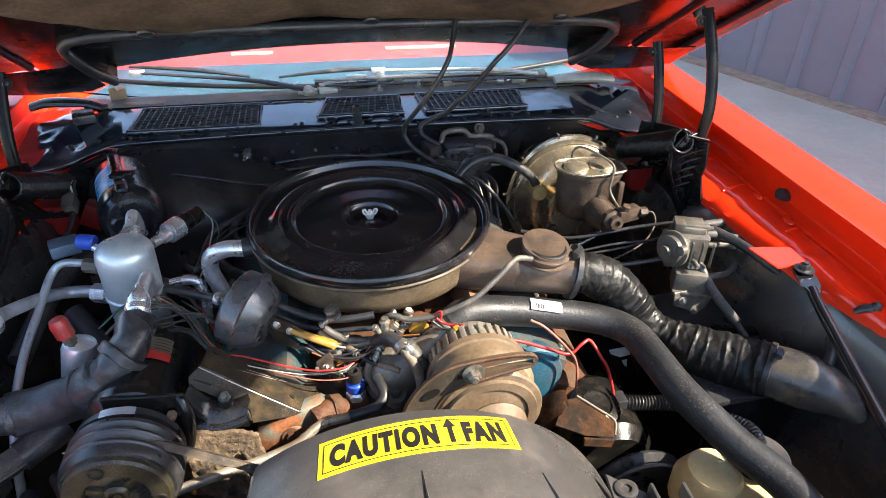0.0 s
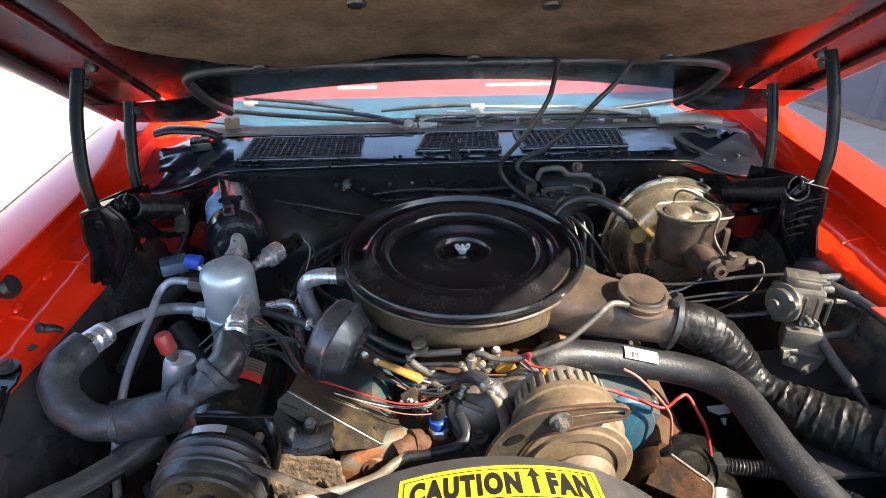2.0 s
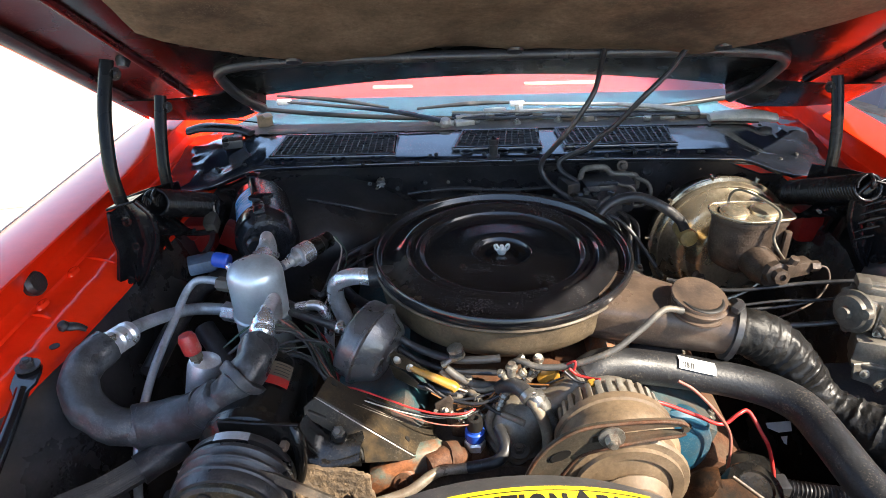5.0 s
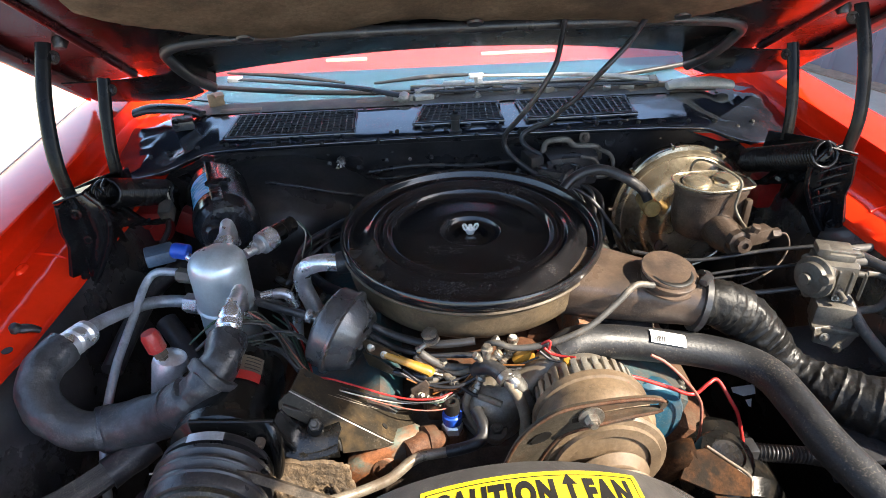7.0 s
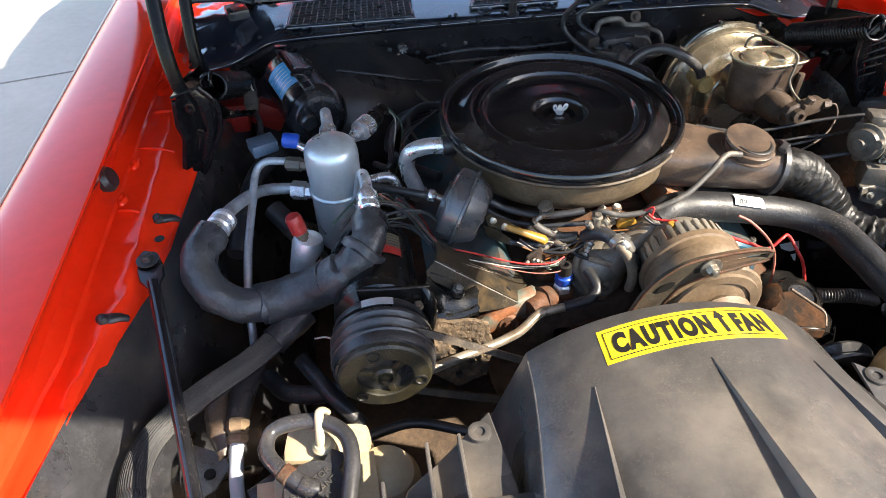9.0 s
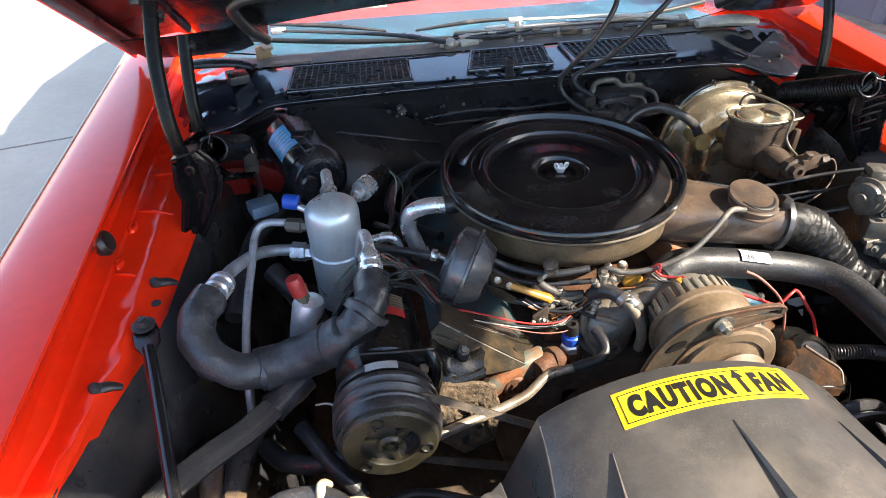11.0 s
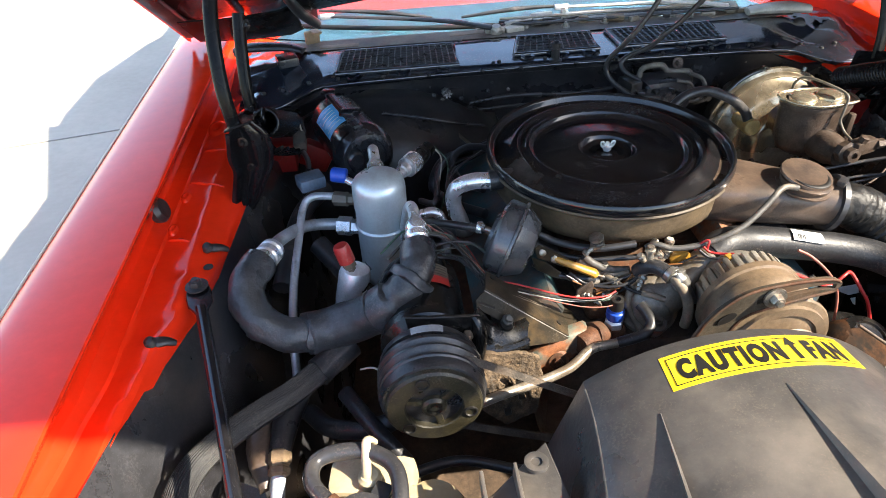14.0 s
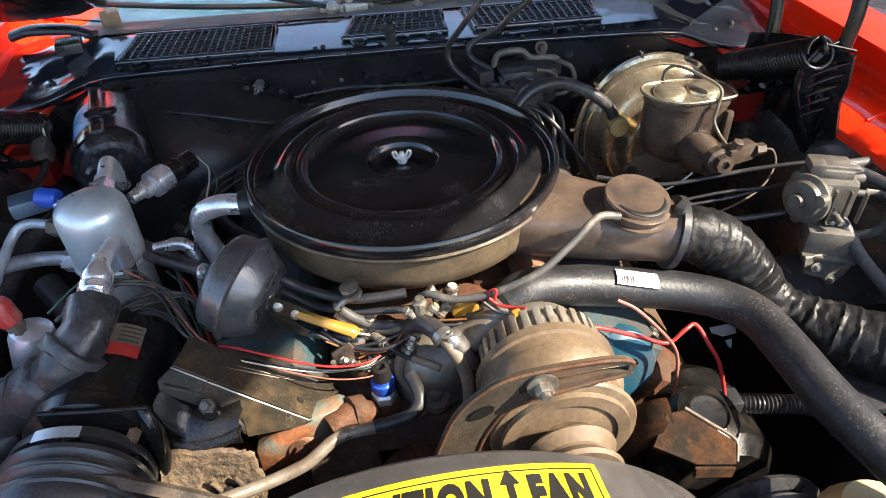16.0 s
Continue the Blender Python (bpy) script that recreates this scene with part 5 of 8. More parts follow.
# fittings cluster in front of the carburettor
lk = thing("throttle_linkage", "dusty throttle linkage and vacuum fittings", "linkage")
FIT = (((-0.124, -0.214, 0.776), (-0.106, -0.205, 0.793), 0.0075, M_ALUD), ((-0.106, -0.205, 0.791), (-0.103, -0.203, 0.813), 0.0052, M_RUBBER), ((-0.107, -0.205, 0.793), (-0.088, -0.230, 0.793), 0.0052, M_ALUD), ((-0.142, -0.220, 0.768), (-0.122, -0.214, 0.777), 0.0060, M_BOLT),
       ((-0.048, -0.228, 0.819), (-0.047, -0.226, 0.853), 0.0062, M_BOLT), ((-0.050, -0.228, 0.822), (-0.063, -0.229, 0.842), 0.0048, M_ALUD), ((-0.046, -0.228, 0.824), (-0.029, -0.226, 0.840), 0.0050, M_TANHOSE), ((-0.048, -0.229, 0.820), (-0.058, -0.238, 0.802), 0.0055, M_TANHOSE),
       ((-0.058, -0.238, 0.802), (-0.065, -0.245, 0.789), 0.0042, M_PALE), ((-0.026, -0.214, 0.812), (-0.014, -0.211, 0.826), 0.0055, M_TANHOSE), ((-0.011, -0.206, 0.820), (-0.009, -0.203, 0.846), 0.0060, M_PALE),
       ((-0.139, -0.210, 0.837), (-0.118, -0.203, 0.847), 0.0040, M_BOLT), ((-0.121, -0.203, 0.862), (-0.117, -0.203, 0.846), 0.0085, M_RUBBER), ((-0.036, -0.206, 0.846), (-0.024, -0.210, 0.834), 0.0055, M_BOLT))
for p, q, r, m in FIT:
    p, q = V(*p), V(*q)
    part("fitting", sweep(B(), [p, p.lerp(q, 0.5), q], [r * 0.9, r, r * 0.85], 10, 3), m, lk)
    for f_ in (0.15, 0.8):
        part("collar", lathe(B(), p.lerp(q, f_), q - p, [(r * 1.0, -0.003), (r * 1.3, -0.002), (r * 1.3, 0.002), (r * 1.0, 0.003)], 8), M_BOLT if m is not M_STEEL else M_STEEL, lk)
b = B()
plate(b, [(-0.150, -0.225, 0.785), (-0.128, -0.225, 0.800), (-0.118, -0.222, 0.776), (-0.128, -0.222, 0.758), (-0.148, -0.225, 0.765)], 0.004, (0, -0.8, 0.5))
box(b, (-0.090, -0.205, 0.765), (0.05, 0.03, 0.02), Matrix.Rotation(0.3, 3, 'Z'), 0.005)
box(b, (-0.062, -0.212, 0.772), (0.025, 0.025, 0.03), Matrix.Rotation(0.2, 3, 'Z'), 0.005)
part("lever", b, M_CAST, lk)
b = B()
for k in range(9):
    a = 0.7 * k
    lathe(b, V(-0.148 + 0.0085 * k, -0.226 - 0.003 * math.sin(k), 0.768 + 0.006 * math.sin(1.3 * k)), (math.sin(a), -0.7, math.cos(a)), [(0.0045, 0), (0.0045, 0.006), (0.0028, 0.007), (0.0028, 0.012)], 6)
part("screws", b, M_BOLT, lk, "small rusty screws and nuts")
part("clamp", lathe(B(), V(-0.027, -0.259, 0.825), (0.45, -0.8, -0.15), [(0.0100, -0.005), (0.0122, -0.004), (0.0122, 0.004), (0.0100, 0.005)], 18), M_STEEL, lk, "bright spring clamp")
part("clamp", box(B(), V(-0.016, -0.262, 0.832), (0.013, 0.010, 0.006), Matrix.Rotation(0.4, 3, 'Z'), 0.001), M_STEEL, lk)
b = B()
box(b, (0.003, -0.216, 0.822), (0.030, 0.016, 0.014), Matrix.Rotation(-0.5, 3, 'Y'), 0.004)
tagged(part("connector", b, M_YPLAST), "dirty yellow plastic wire connector", "connector")
b = B()
lathe(b, V(-0.003, -0.268, 0.798), (-0.022, 0.006, 0.037), [(0.009, -0.02), (0.009, -0.004), (0.010, 0), (0.010, 0.012), (0.013, 0.014), (0.013, 0.028), (0.009, 0.032), (0.007, 0.04), (0, 0.04)], 12)
tagged(part("sensor", b, M_STEEL), "zinc-plated threaded temperature sensor", "sensor")
sen = thing("oil_sender", "bright blue plastic sender on a brass hex base", "sensor")
b = B()
lathe(b, V(-0.096, -0.253, 0.730), (0, 0, 1), [(0.0145, 0), (0.0145, 0.012), (0.011, 0.015), (0.011, 0.018)], 6)
part("base", b, M_ALU, sen)
b = B()
lathe(b, V(-0.096, -0.253, 0.747), (0, 0, 1), [(0.0125, 0), (0.0135, 0.003), (0.0135, 0.014), (0.0115, 0.016), (0.011, 0.019), (0, 0.019)], 16)
part("body", b, M_BPLAST, sen)
b = B()
lathe(b, V(-0.096, -0.253, 0.765), (0, 0, 1), [(0.0105, 0), (0.011, 0.004), (0.0095, 0.018), (0.005, 0.019), (0.004, 0.012), (0, 0.012)], 14)
part("socket", b, M_INK, sen)

# ---- alternator ----
alt = thing("alternator", "dusty alternator with ribbed aluminium case and tan pulley", "alternator")
A = V(0.075, -0.385, 0.792)
b = B()
lathe(b, A + V(0, 0.155, 0), (0, -1, 0), [(0.03, 0.0), (0.048, 0.008), (0.058, 0.026), (0.064, 0.045), (0.066, 0.075)], 40)
case = part("rear_case", b, M_ALUD, alt, "grey ribbed aluminium rear case")
for k in range(14):
    a = radians(-75 + 150 * k / 13)
    d = V(math.sin(a), 0, math.cos(a))
    b = B()
    box(b, A + d * 0.0640 + V(0, 0.103, 0), (0.0080, 0.036, 0.007), Matrix.Rotation(a, 3, 'Y'), 0.002)
    part("fin", b, M_ALUD, case)
b = B()
lathe(b, A + V(0, 0.10, 0), (0, -1, 0), [(0.069, 0.008), (0.0735, 0.010), (0.0735, 0.020), (0.0705, 0.022), (0.0705, 0.034), (0.0725, 0.036), (0.0725, 0.046), (0.066, 0.058), (0.060, 0.060), (0.058, 0.066), (0.05, 0.07), (0.02, 0.072)], 48)
part("front_case", b, M_DUSTY, alt, "tan dust-covered front case")
b = B()
lathe(b, A + V(0, 0.022, 0), (0, -1, 0), [(0.02, 0), (0.070, 0.002), (0.072, 0.005), (0.070, 0.009), (0.054, 0.012), (0.030, 0.018), (0.0, 0.018)], 40)
fan = part("cooling_fan", b, M_DUSTY, alt, "tan dusty cooling fan disc")
part("dished_web", lathe(B(), A + V(0, 0.010, 0), (0, -1, 0), [(0.063, -0.001), (0.062, 0.004), (0.050, 0.0045), (0.048, 0.0), (0.036, 0.001), (0.030, 0.006)], 40), M_DUSTY, fan)
b = B()
lathe(b, A + V(0, 0.0, 0), (0, -1, 0), [(0.020, 0.004), (0.041, 0.007), (0.043, 0.010), (0.034, 0.020), (0.034, 0.023), (0.043, 0.033), (0.041, 0.037), (0.026, 0.038), (0.022, 0.030), (0.013, 0.030), (0.012, 0.042), (0, 0.044)], 40)
part("pulley", b, M_DUSTY, alt)
stud = thing("tan_tip_rod", "thin black rod with a tan rubber tip", "rod")
part("rod", sweep(B(), [(-0.090, -0.228, 0.794), (-0.073, -0.243, 0.789), (-0.058, -0.252, 0.787)], 0.0028, 8, 4), M_INK, stud)
part("tip", sweep(B(), [(-0.060, -0.251, 0.788), (-0.046, -0.260, 0.789), (-0.032, -0.268, 0.787)], 0.0045, 10, 4), M_TANHOSE, stud)
# slotted adjusting arm
b = B()
oa = spline([V(-0.062, -0.371, 0.740), V(-0.053, -0.371, 0.775), V(-0.034, -0.371, 0.836), V(-0.011, -0.372, 0.869), V(0.018, -0.373, 0.889), V(0.060, -0.374, 0.897), V(0.097, -0.374, 0.899), V(0.120, -0.374, 0.896), V(0.129, -0.374, 0.888)], 6)
ia = spline([V(-0.010, -0.371, 0.735), V(-0.013, -0.371, 0.768), V(-0.005, -0.371, 0.806), V(0.009, -0.372, 0.838), V(0.024, -0.373, 0.853), V(0.055, -0.374, 0.864), V(0.092, -0.374, 0.873), V(0.119, -0.374, 0.878), V(0.128, -0.374, 0.885)], 6)
rows_t = []
for p, q in zip(oa, ia):
    m = p.lerp(q, 0.52)
    n_ = (p - q).normalized()
    rows_t.append((p, m + n_ * 0.0042, m - n_ * 0.0042, q))
last = len(oa) - 1
for lo, hi, i0, i1 in ((0, last, 0, 1), (0, last, 2, 3), (0, 25, 1, 2), (last - 5, last, 1, 2)):
    grid(b, [[rows_t[i][i0], rows_t[i][i1]] for i in range(lo, hi + 1)])
bmesh.ops.remove_doubles(b, verts=b.verts[:], dist=1e-5)
extrude(b, (0, -0.006, 0))
arm = part("adjusting_arm", b, M_ARM, alt, "rusty slotted adjusting arm")
for edge in (oa, ia):
    part("rolled_edge", sweep(B(), [p + V(0, -0.006, 0) for p in edge[3:-2:3]], 0.0020, 6, 3), M_RUSTY, arm)
part("bolt", bolt(B(), V(0.046, -0.381, 0.879), (0, -1, 0), 0.0085, 0.010), M_BOLT, arm)
b = B()
t = bmesh.new()
lathe(t, V(0, 0, 0), (0, -1, 0), [(0.0075, 0), (0.0075, 0.0008)], 16)
put(b, t, Matrix.Translation((-0.006, -0.3785, 0.8485)) @ Matrix.Rotation(-0.6, 4, 'Y') @ Matrix.Diagonal((1.7, 1, 0.85, 1)))
part("hole", b, M_INK, arm)
b = B()
box(b, (0.056, -0.266, 0.838), (0.030, 0.016, 0.013), Matrix.Rotation(0.3, 3, 'Z'), 0.003)
box(b, (0.050, -0.264, 0.848), (0.010, 0.010, 0.012), Matrix.Rotation(0.3, 3, 'Z'), 0.002)
tagged(part("connector", b, M_YPLAST), "bright yellow plastic plug on the alternator", "connector")

wl_ = thing("wiring", "loose red and faded pink alternator wires", "wires")
wire(wl_, [(0.026, -0.235, 0.850), (0.036, -0.238, 0.842), (0.050, -0.245, 0.842), (0.062, -0.255, 0.848)], 0.0019, M_WIRE_R)
wire(wl_, [(0.020, -0.236, 0.846), (0.034, -0.242, 0.836), (0.050, -0.250, 0.838), (0.064, -0.258, 0.846)], 0.0019, M_RUBBER)
wire(wl_, [(0.020, -0.225, 0.838), (0.026, -0.228, 0.852), (0.034, -0.232, 0.858), (0.032, -0.236, 0.846)], 0.0017, M_WIRE_R)
wire(wl_, [(0.119, -0.26, 0.815), (0.142, -0.26, 0.812), (0.190, -0.255, 0.786), (0.230, -0.252, 0.765), (0.252, -0.246, 0.777), (0.268, -0.240, 0.776), (0.284, -0.255, 0.752), (0.294, -0.264, 0.734), (0.303, -0.275, 0.700), (0.308, -0.278, 0.678), (0.325, -0.272, 0.668)], 0.0026, M_WIRE_R)
wire(wl_, [(0.165, -0.245, 0.835), (0.185, -0.252, 0.825), (0.212, -0.265, 0.800), (0.238, -0.262, 0.760), (0.242, -0.270, 0.725), (0.238, -0.280, 0.690), (0.232, -0.29, 0.66)], 0.0021, M_WIRE_P)
FW = [V(-0.266, -0.224, 0.812), V(-0.252, -0.230, 0.811), V(-0.217, -0.240, 0.805), V(-0.181, -0.247, 0.797), V(-0.144, -0.250, 0.790), V(-0.111, -0.246, 0.786), V(-0.094, -0.236, 0.785)]
for k, (m, r) in enumerate(((M_WIRE_R, 0.0014), (M_RUBBER, 0.0010), (M_WIRE_W, 0.0009), (M_WIRE_G, 0.0010), (M_WIRE_P, 0.0009))):
    wire(wl_, [p + V(0.003 * math.sin(2.1 * k + i), -0.0025 * k + 0.004 * math.sin(1.7 * k + 0.8 * i), -0.0016 * k + 0.002 * math.cos(2.6 * k + 1.1 * i)) for i, p in enumerate(FW)], r, m)
wire(wl_, [(-0.085, -0.232, 0.778), (-0.06, -0.225, 0.79), (-0.04, -0.22, 0.80), (-0.01, -0.225, 0.812), (0.02, -0.235, 0.835)], 0.0014, M_RUBBER)
wire(wl_, [(-0.12, -0.23, 0.776), (-0.09, -0.228, 0.788), (-0.07, -0.222, 0.792), (-0.05, -0.216, 0.806)], 0.0012, M_WIRE_O)

# ---- fan shroud ----
SC, SR = V(-0.050, 0, 0.650), 0.268
shroud = thing("fan_shroud", "dusty black plastic fan shroud with raised ribs", "fan shroud")


def shroud_pt(a, y, off=0.0):
    """On the shroud at the angle a from the top, in radians, and at y."""
    side, af = max(0.0, -0.66 - a), -0.66
    a = max(a, af)
    r = SR + 0.11 * max(0.0, -0.470 - y) + off - 0.25 * max(0, y + 0.4745) 
    k = max(0.0, -0.53 - y) / 0.25
    return V(SC.x + r * math.sin(a) * (1 + 0.16 * k) - 0.30 * SR * side, y, SC.z + r * math.cos(a) * (1 - 0.10 * k * abs(math.sin(a))) - 0.95 * SR * side)


SANG = [radians(-78 + 8 * k) for k in range(5)] + [-0.69, -0.66, -0.645] + [radians(-35 + 113 * k / 34) for k in range(35)]
b = B()
rows = []
for y in (-0.452, -0.462, -0.470, -0.476, -0.49, -0.51, -0.53, -0.56, -0.60, -0.64, -0.70, -0.78):
    rows.append([shroud_pt(a, y, -0.010 if y > -0.455 else 0) for a in SANG])
grid(b, rows)
thicken(b, 0.004)
part("ring", b, M_SHROUD, shroud, "curved dusty shroud ring", 24)
part("crease", sweep(B(), [shroud_pt(-0.66, y, -0.0008) for y in (-0.476, -0.51, -0.56, -0.62, -0.70, -0.78)], 0.0016, 8, 4), M_SHROUD, shroud)
for a0 in (-24, 1.2, 27.5, 46):
    b = B()
    a = radians(a0)
    L_, R_, T_ = [], [], []
    for k in range(9):
        y = -0.548 - 0.20 * k / 8
        hgt = 0.001 + 0.016 * (k / 8) ** 1.1
        wd = 0.0010 + 0.0022 * k / 8
        L_.append(shroud_pt(a - wd / SR, y, -0.001))
        R_.append(shroud_pt(a + wd / SR, y, -0.001))
        T_.append(shroud_pt(a, y, hgt))
    grid(b, [list(x) for x in zip(L_, T_, R_)])
    thicken(b, 0.001)
    part("rib", b, M_SHROUD, shroud)
# flat wings of the shroud and the radiator top panel
for s in (-1, 1):
    b = B()
    plate(b, [V(SC.x + s * 0.217, -0.518, 0.834), V(SC.x + s * 0.276, -0.563, 0.826), V(SC.x + s * 0.316, -0.588, 0.818), V(SC.x + s * 0.330, -0.62, 0.814), V(SC.x + s * 0.335, -0.72, 0.816), V(SC.x + s * 0.20, -0.72, 0.845), V(SC.x + s * 0.206, -0.607, 0.836)], 0.004, (0, 0, 1), 0.0015)
    wing = part("wing_plate", b, M_SHROUD, shroud)
    for k, (wx, wy) in enumerate(((0.291, -0.563), (0.256, -0.558), (0.340, -0.60))):
        b = B()
        box(b, V(SC.x + s * wx, wy - 0.05, 0.84), (0.004, 0.12, 0.022), None, 0.0015)
        part("rib", b, M_SHROUD, wing)
    b = B()
    lathe(b, V(SC.x + s * 0.232, -0.543, 0.836), (0, 0.1, 1), [(0.013, 0), (0.013, 0.004), (0.010, 0.005), (0.006, 0.004), (0.006, 0.002), (0, 0.002)], 16)
    part("boss", b, M_SHROUD, wing)
rs = thing("radiator_support", "black steel radiator support with plastic top cover", "radiator support")
b = B()
box(b, (CX, -0.705, 0.838), (0.70, 0.17, 0.03), Matrix.Rotation(-0.05, 3, 'X'), 0.01)
part("top_cover", b, M_SHROUD, rs)
b = B()
box(b, (CX, -0.68, 0.55), (1.30, 0.03, 0.54), None, 0.006)
part("core_panel", b, M_BLACK, rs)
for s in (-1, 1):
    b = B()
    box(b, (CX + s * 0.55, -0.69, 0.80), (0.26, 0.09, 0.035), Matrix.Rotation(s * 0.06, 3, 'Y'), 0.008)
    part("side_plate", b, M_BLACK, rs)
for k in range(5):
    b = B()
    box(b, V(-0.275 + 0.125 * k, -0.665, 0.856), (0.05, 0.05, 0.012), None, 0.004)
    part("rib", b, M_SHROUD, rs)
b = B()
box(b, (-0.380, -0.630, 0.812), (0.042, 0.05, 0.045), None, 0.008)
part("clip_block", b, M_SHROUD, rs, "moulded plastic mount block")

# caution label
lab = thing("caution_label", "yellow caution fan label stuck on the shroud", "label")
UA, UB, LIFT = -0.1425, 0.0645, 0.0004


def lab_pt(u, v, off):
    """u along the label from 0 to 1, v from its rear edge (0) to its front edge (1)."""
    a = (UA + (UB - UA) * u - SC.x) / SR + 0.0 * v
    y = -0.483 + 0.010 * u - 0.048 * v + 0.010 * (u - 0.5) ** 2
    return shroud_pt(a * (1 + 0.015 * v), y, LIFT + off)


def lab_patch(poly_u, poly_v, off):
    b = B()
    n = 24
    grid(b, [[lab_pt(poly_u[0] + (poly_u[1] - poly_u[0]) * i / n, poly_v[0] + (poly_v[1] - poly_v[0]) * k / 6, off) for k in range(7)] for i in range(n + 1)])
    return b


b = lab_patch((0, 1), (0, 1), 0)
thicken(b, 0.0002)
part("backing", b, M_YELLOW, lab)
for uu, vv in (((0.025, 0.975), (0.10, 0.125)), ((0.025, 0.975), (0.875, 0.90)), ((0.025, 0.030), (0.10, 0.90)), ((0.970, 0.975), (0.10, 0.90))):
    part("border_line", lab_patch(uu, vv, 0.0004), M_INK, lab)


def lab_text(body, u0, u1, v0=0.815, v1=0.19):
    cu = bpy.data.curves.new("lettering", 'FONT')
    cu.body, cu.size, cu.resolution_u, cu.offset, cu.space_character = body, 1.0, 4, 0.068, 1.22
    ob = new("lettering", cu)
    dg = bpy.context.evaluated_depsgraph_get()
    me = bpy.data.meshes.new_from_object(ob.evaluated_get(dg))
    bpy.data.objects.remove(ob)
    b = B()
    b.from_mesh(me)
    bmesh.ops.subdivide_edges(b, edges=[e for e in b.edges if e.calc_length() > 0.2], cuts=3)
    xs, ys = [v.co.x for v in b.verts], [v.co.y for v in b.verts]
    for v in b.verts:
        u = u0 + (u1 - u0) * (v.co.x - min(xs)) / (max(xs) - min(xs))
        w = v0 + (v1 - v0) * (v.co.y - min(ys)) / (max(ys) - min(ys))
        v.co = lab_pt(u, w, 0.0005)
    return part("lettering", b, M_INK, lab, "bold black lettering")


lab_text("CAUTION", 0.06, 0.585)
lab_text("FAN", 0.715, 0.935)
b = B()
for us, vs in (((0.64, 0.665), (0.30, 0.80)),):
    grid(b, [[lab_pt(us[0] + (us[1] - us[0]) * i, vs[0] + (vs[1] - vs[0]) * k / 4, 0.0005) for k in range(5)] for i in range(2)])
b.faces.new([b.verts.new(lab_pt(u, v, 0.0005)) for u, v in ((0.618, 0.34), (0.687, 0.34), (0.6525, 0.07))])
part("arrow", b, M_INK, lab)

# ---- radiator hose and intake duct ----
rh = thing("radiator_hose", "thick black rubber upper radiator hose", "hose")
RH = [(0.050, -0.219, 0.822), (0.075, -0.210, 0.832), (0.12, -0.201, 0.824), (0.20, -0.198, 0.807), (0.262, -0.203, 0.796), (0.308, -0.220, 0.790), (0.333, -0.252, 0.789), (0.342, -0.302, 0.787), (0.351, -0.362, 0.782), (0.368, -0.411, 0.775), (0.392, -0.458, 0.763), (0.425, -0.512, 0.752), (0.438, -0.57, 0.742), (0.442, -0.66, 0.732)]
part("tube", sweep(B(), RH, [0.0245, 0.0235] + [0.0235] * 12, 20, 8), M_RADHOSE, rh)
b = B()
# printed paper tag wrapped on the hose
t0, t1 = V(0.172, -0.200, 0.8145), V(0.222, -0.203, 0.802)
ax = (t1 - t0).normalized()
u, w = frame_of(ax)
grid(b, [[t0.lerp(t1, i / 6) + 0.0242 * (math.cos(a) * u + math.sin(a) * w) for a in [math.atan2(V(0, -0.25, 1).dot(w), V(0, -0.25, 1).dot(u)) + radians(-22 + 7 * k) for k in range(8)]] for i in range(7)])
tag = part("paper_tag", b, M_WHITE, rh, "white printed tag on the hose")
for k in range(6):
    b = B()
    q = t0.lerp(t1, 0.10 + 0.05 * k)
    a0 = math.atan2(V(0, -0.25, 1).dot(w), V(0, -0.25, 1).dot(u))
    grid(b, [[q + ax * dx + 0.0246 * (math.cos(a) * u + math.sin(a) * w) for a in (a0 + radians(2), a0 + radians(12), a0 + radians(22))] for dx in (0, 0.0012 + 0.0006 * (k % 3))])
    part("bar", b, M_INK, tag)
duct = thing("intake_duct", "crinkled black flexible intake duct with plastic tube", "duct")
DP = [(0.250, -0.158, 0.853), (0.288, -0.162, 0.846), (0.328, -0.166, 0.822), (0.362, -0.180, 0.784), (0.400, -0.208, 0.752), (0.444, -0.243, 0.738), (0.495, -0.283, 0.738), (0.535, -0.318, 0.744)]
Q = fine(DP, 0.0025)
b = B()
def foil(f, l):
    ridge = max(0.0, math.sin(l * 2 * math.pi / (0.0165 if f < 0.5 else 0.027) + 1.6 * noise.noise(V(l * 30, 7, 0)))) ** 4
    return 0.0320 - 0.0115 * math.exp(-((f - 0.52) / 0.11) ** 2) + 0.0105 * f + (0.0018 if f < 0.5 else 0.0026) * ridge + 0.0030 * noise.noise(V(l * 70, 3, 0))


sweep(b, Q, foil, 40, 1, smooth=False)
for v in b.verts:
    v.co += 0.0024 * noise.noise_vector(v.co * 42) + 0.0022 * noise.noise_vector(v.co * 120) + 0.0008 * noise.noise_vector(v.co * 320)
part("flexible_tube", b, M_FOIL, duct, "crinkled black foil tube", 50)
b = B()
sweep(b, [(0.528, -0.311, 0.743), (0.556, -0.340, 0.748), (0.582, -0.366, 0.748), (0.604, -0.390, 0.741), (0.618, -0.407, 0.730), (0.624, -0.415, 0.722)], [0.040, 0.042, 0.042, 0.037, 0.026, 0.010], 32, 6)
part("plastic_tube", b, M_SNOUT, duct, "dusty black plastic inlet snout")
part("moulded_ridge", sweep(B(), [(0.560, -0.352, 0.790), (0.592, -0.382, 0.778), (0.612, -0.402, 0.756), (0.624, -0.416, 0.732)], [0.001, 0.0025, 0.003, 0.002], 8, 4), M_SNOUT, duct)
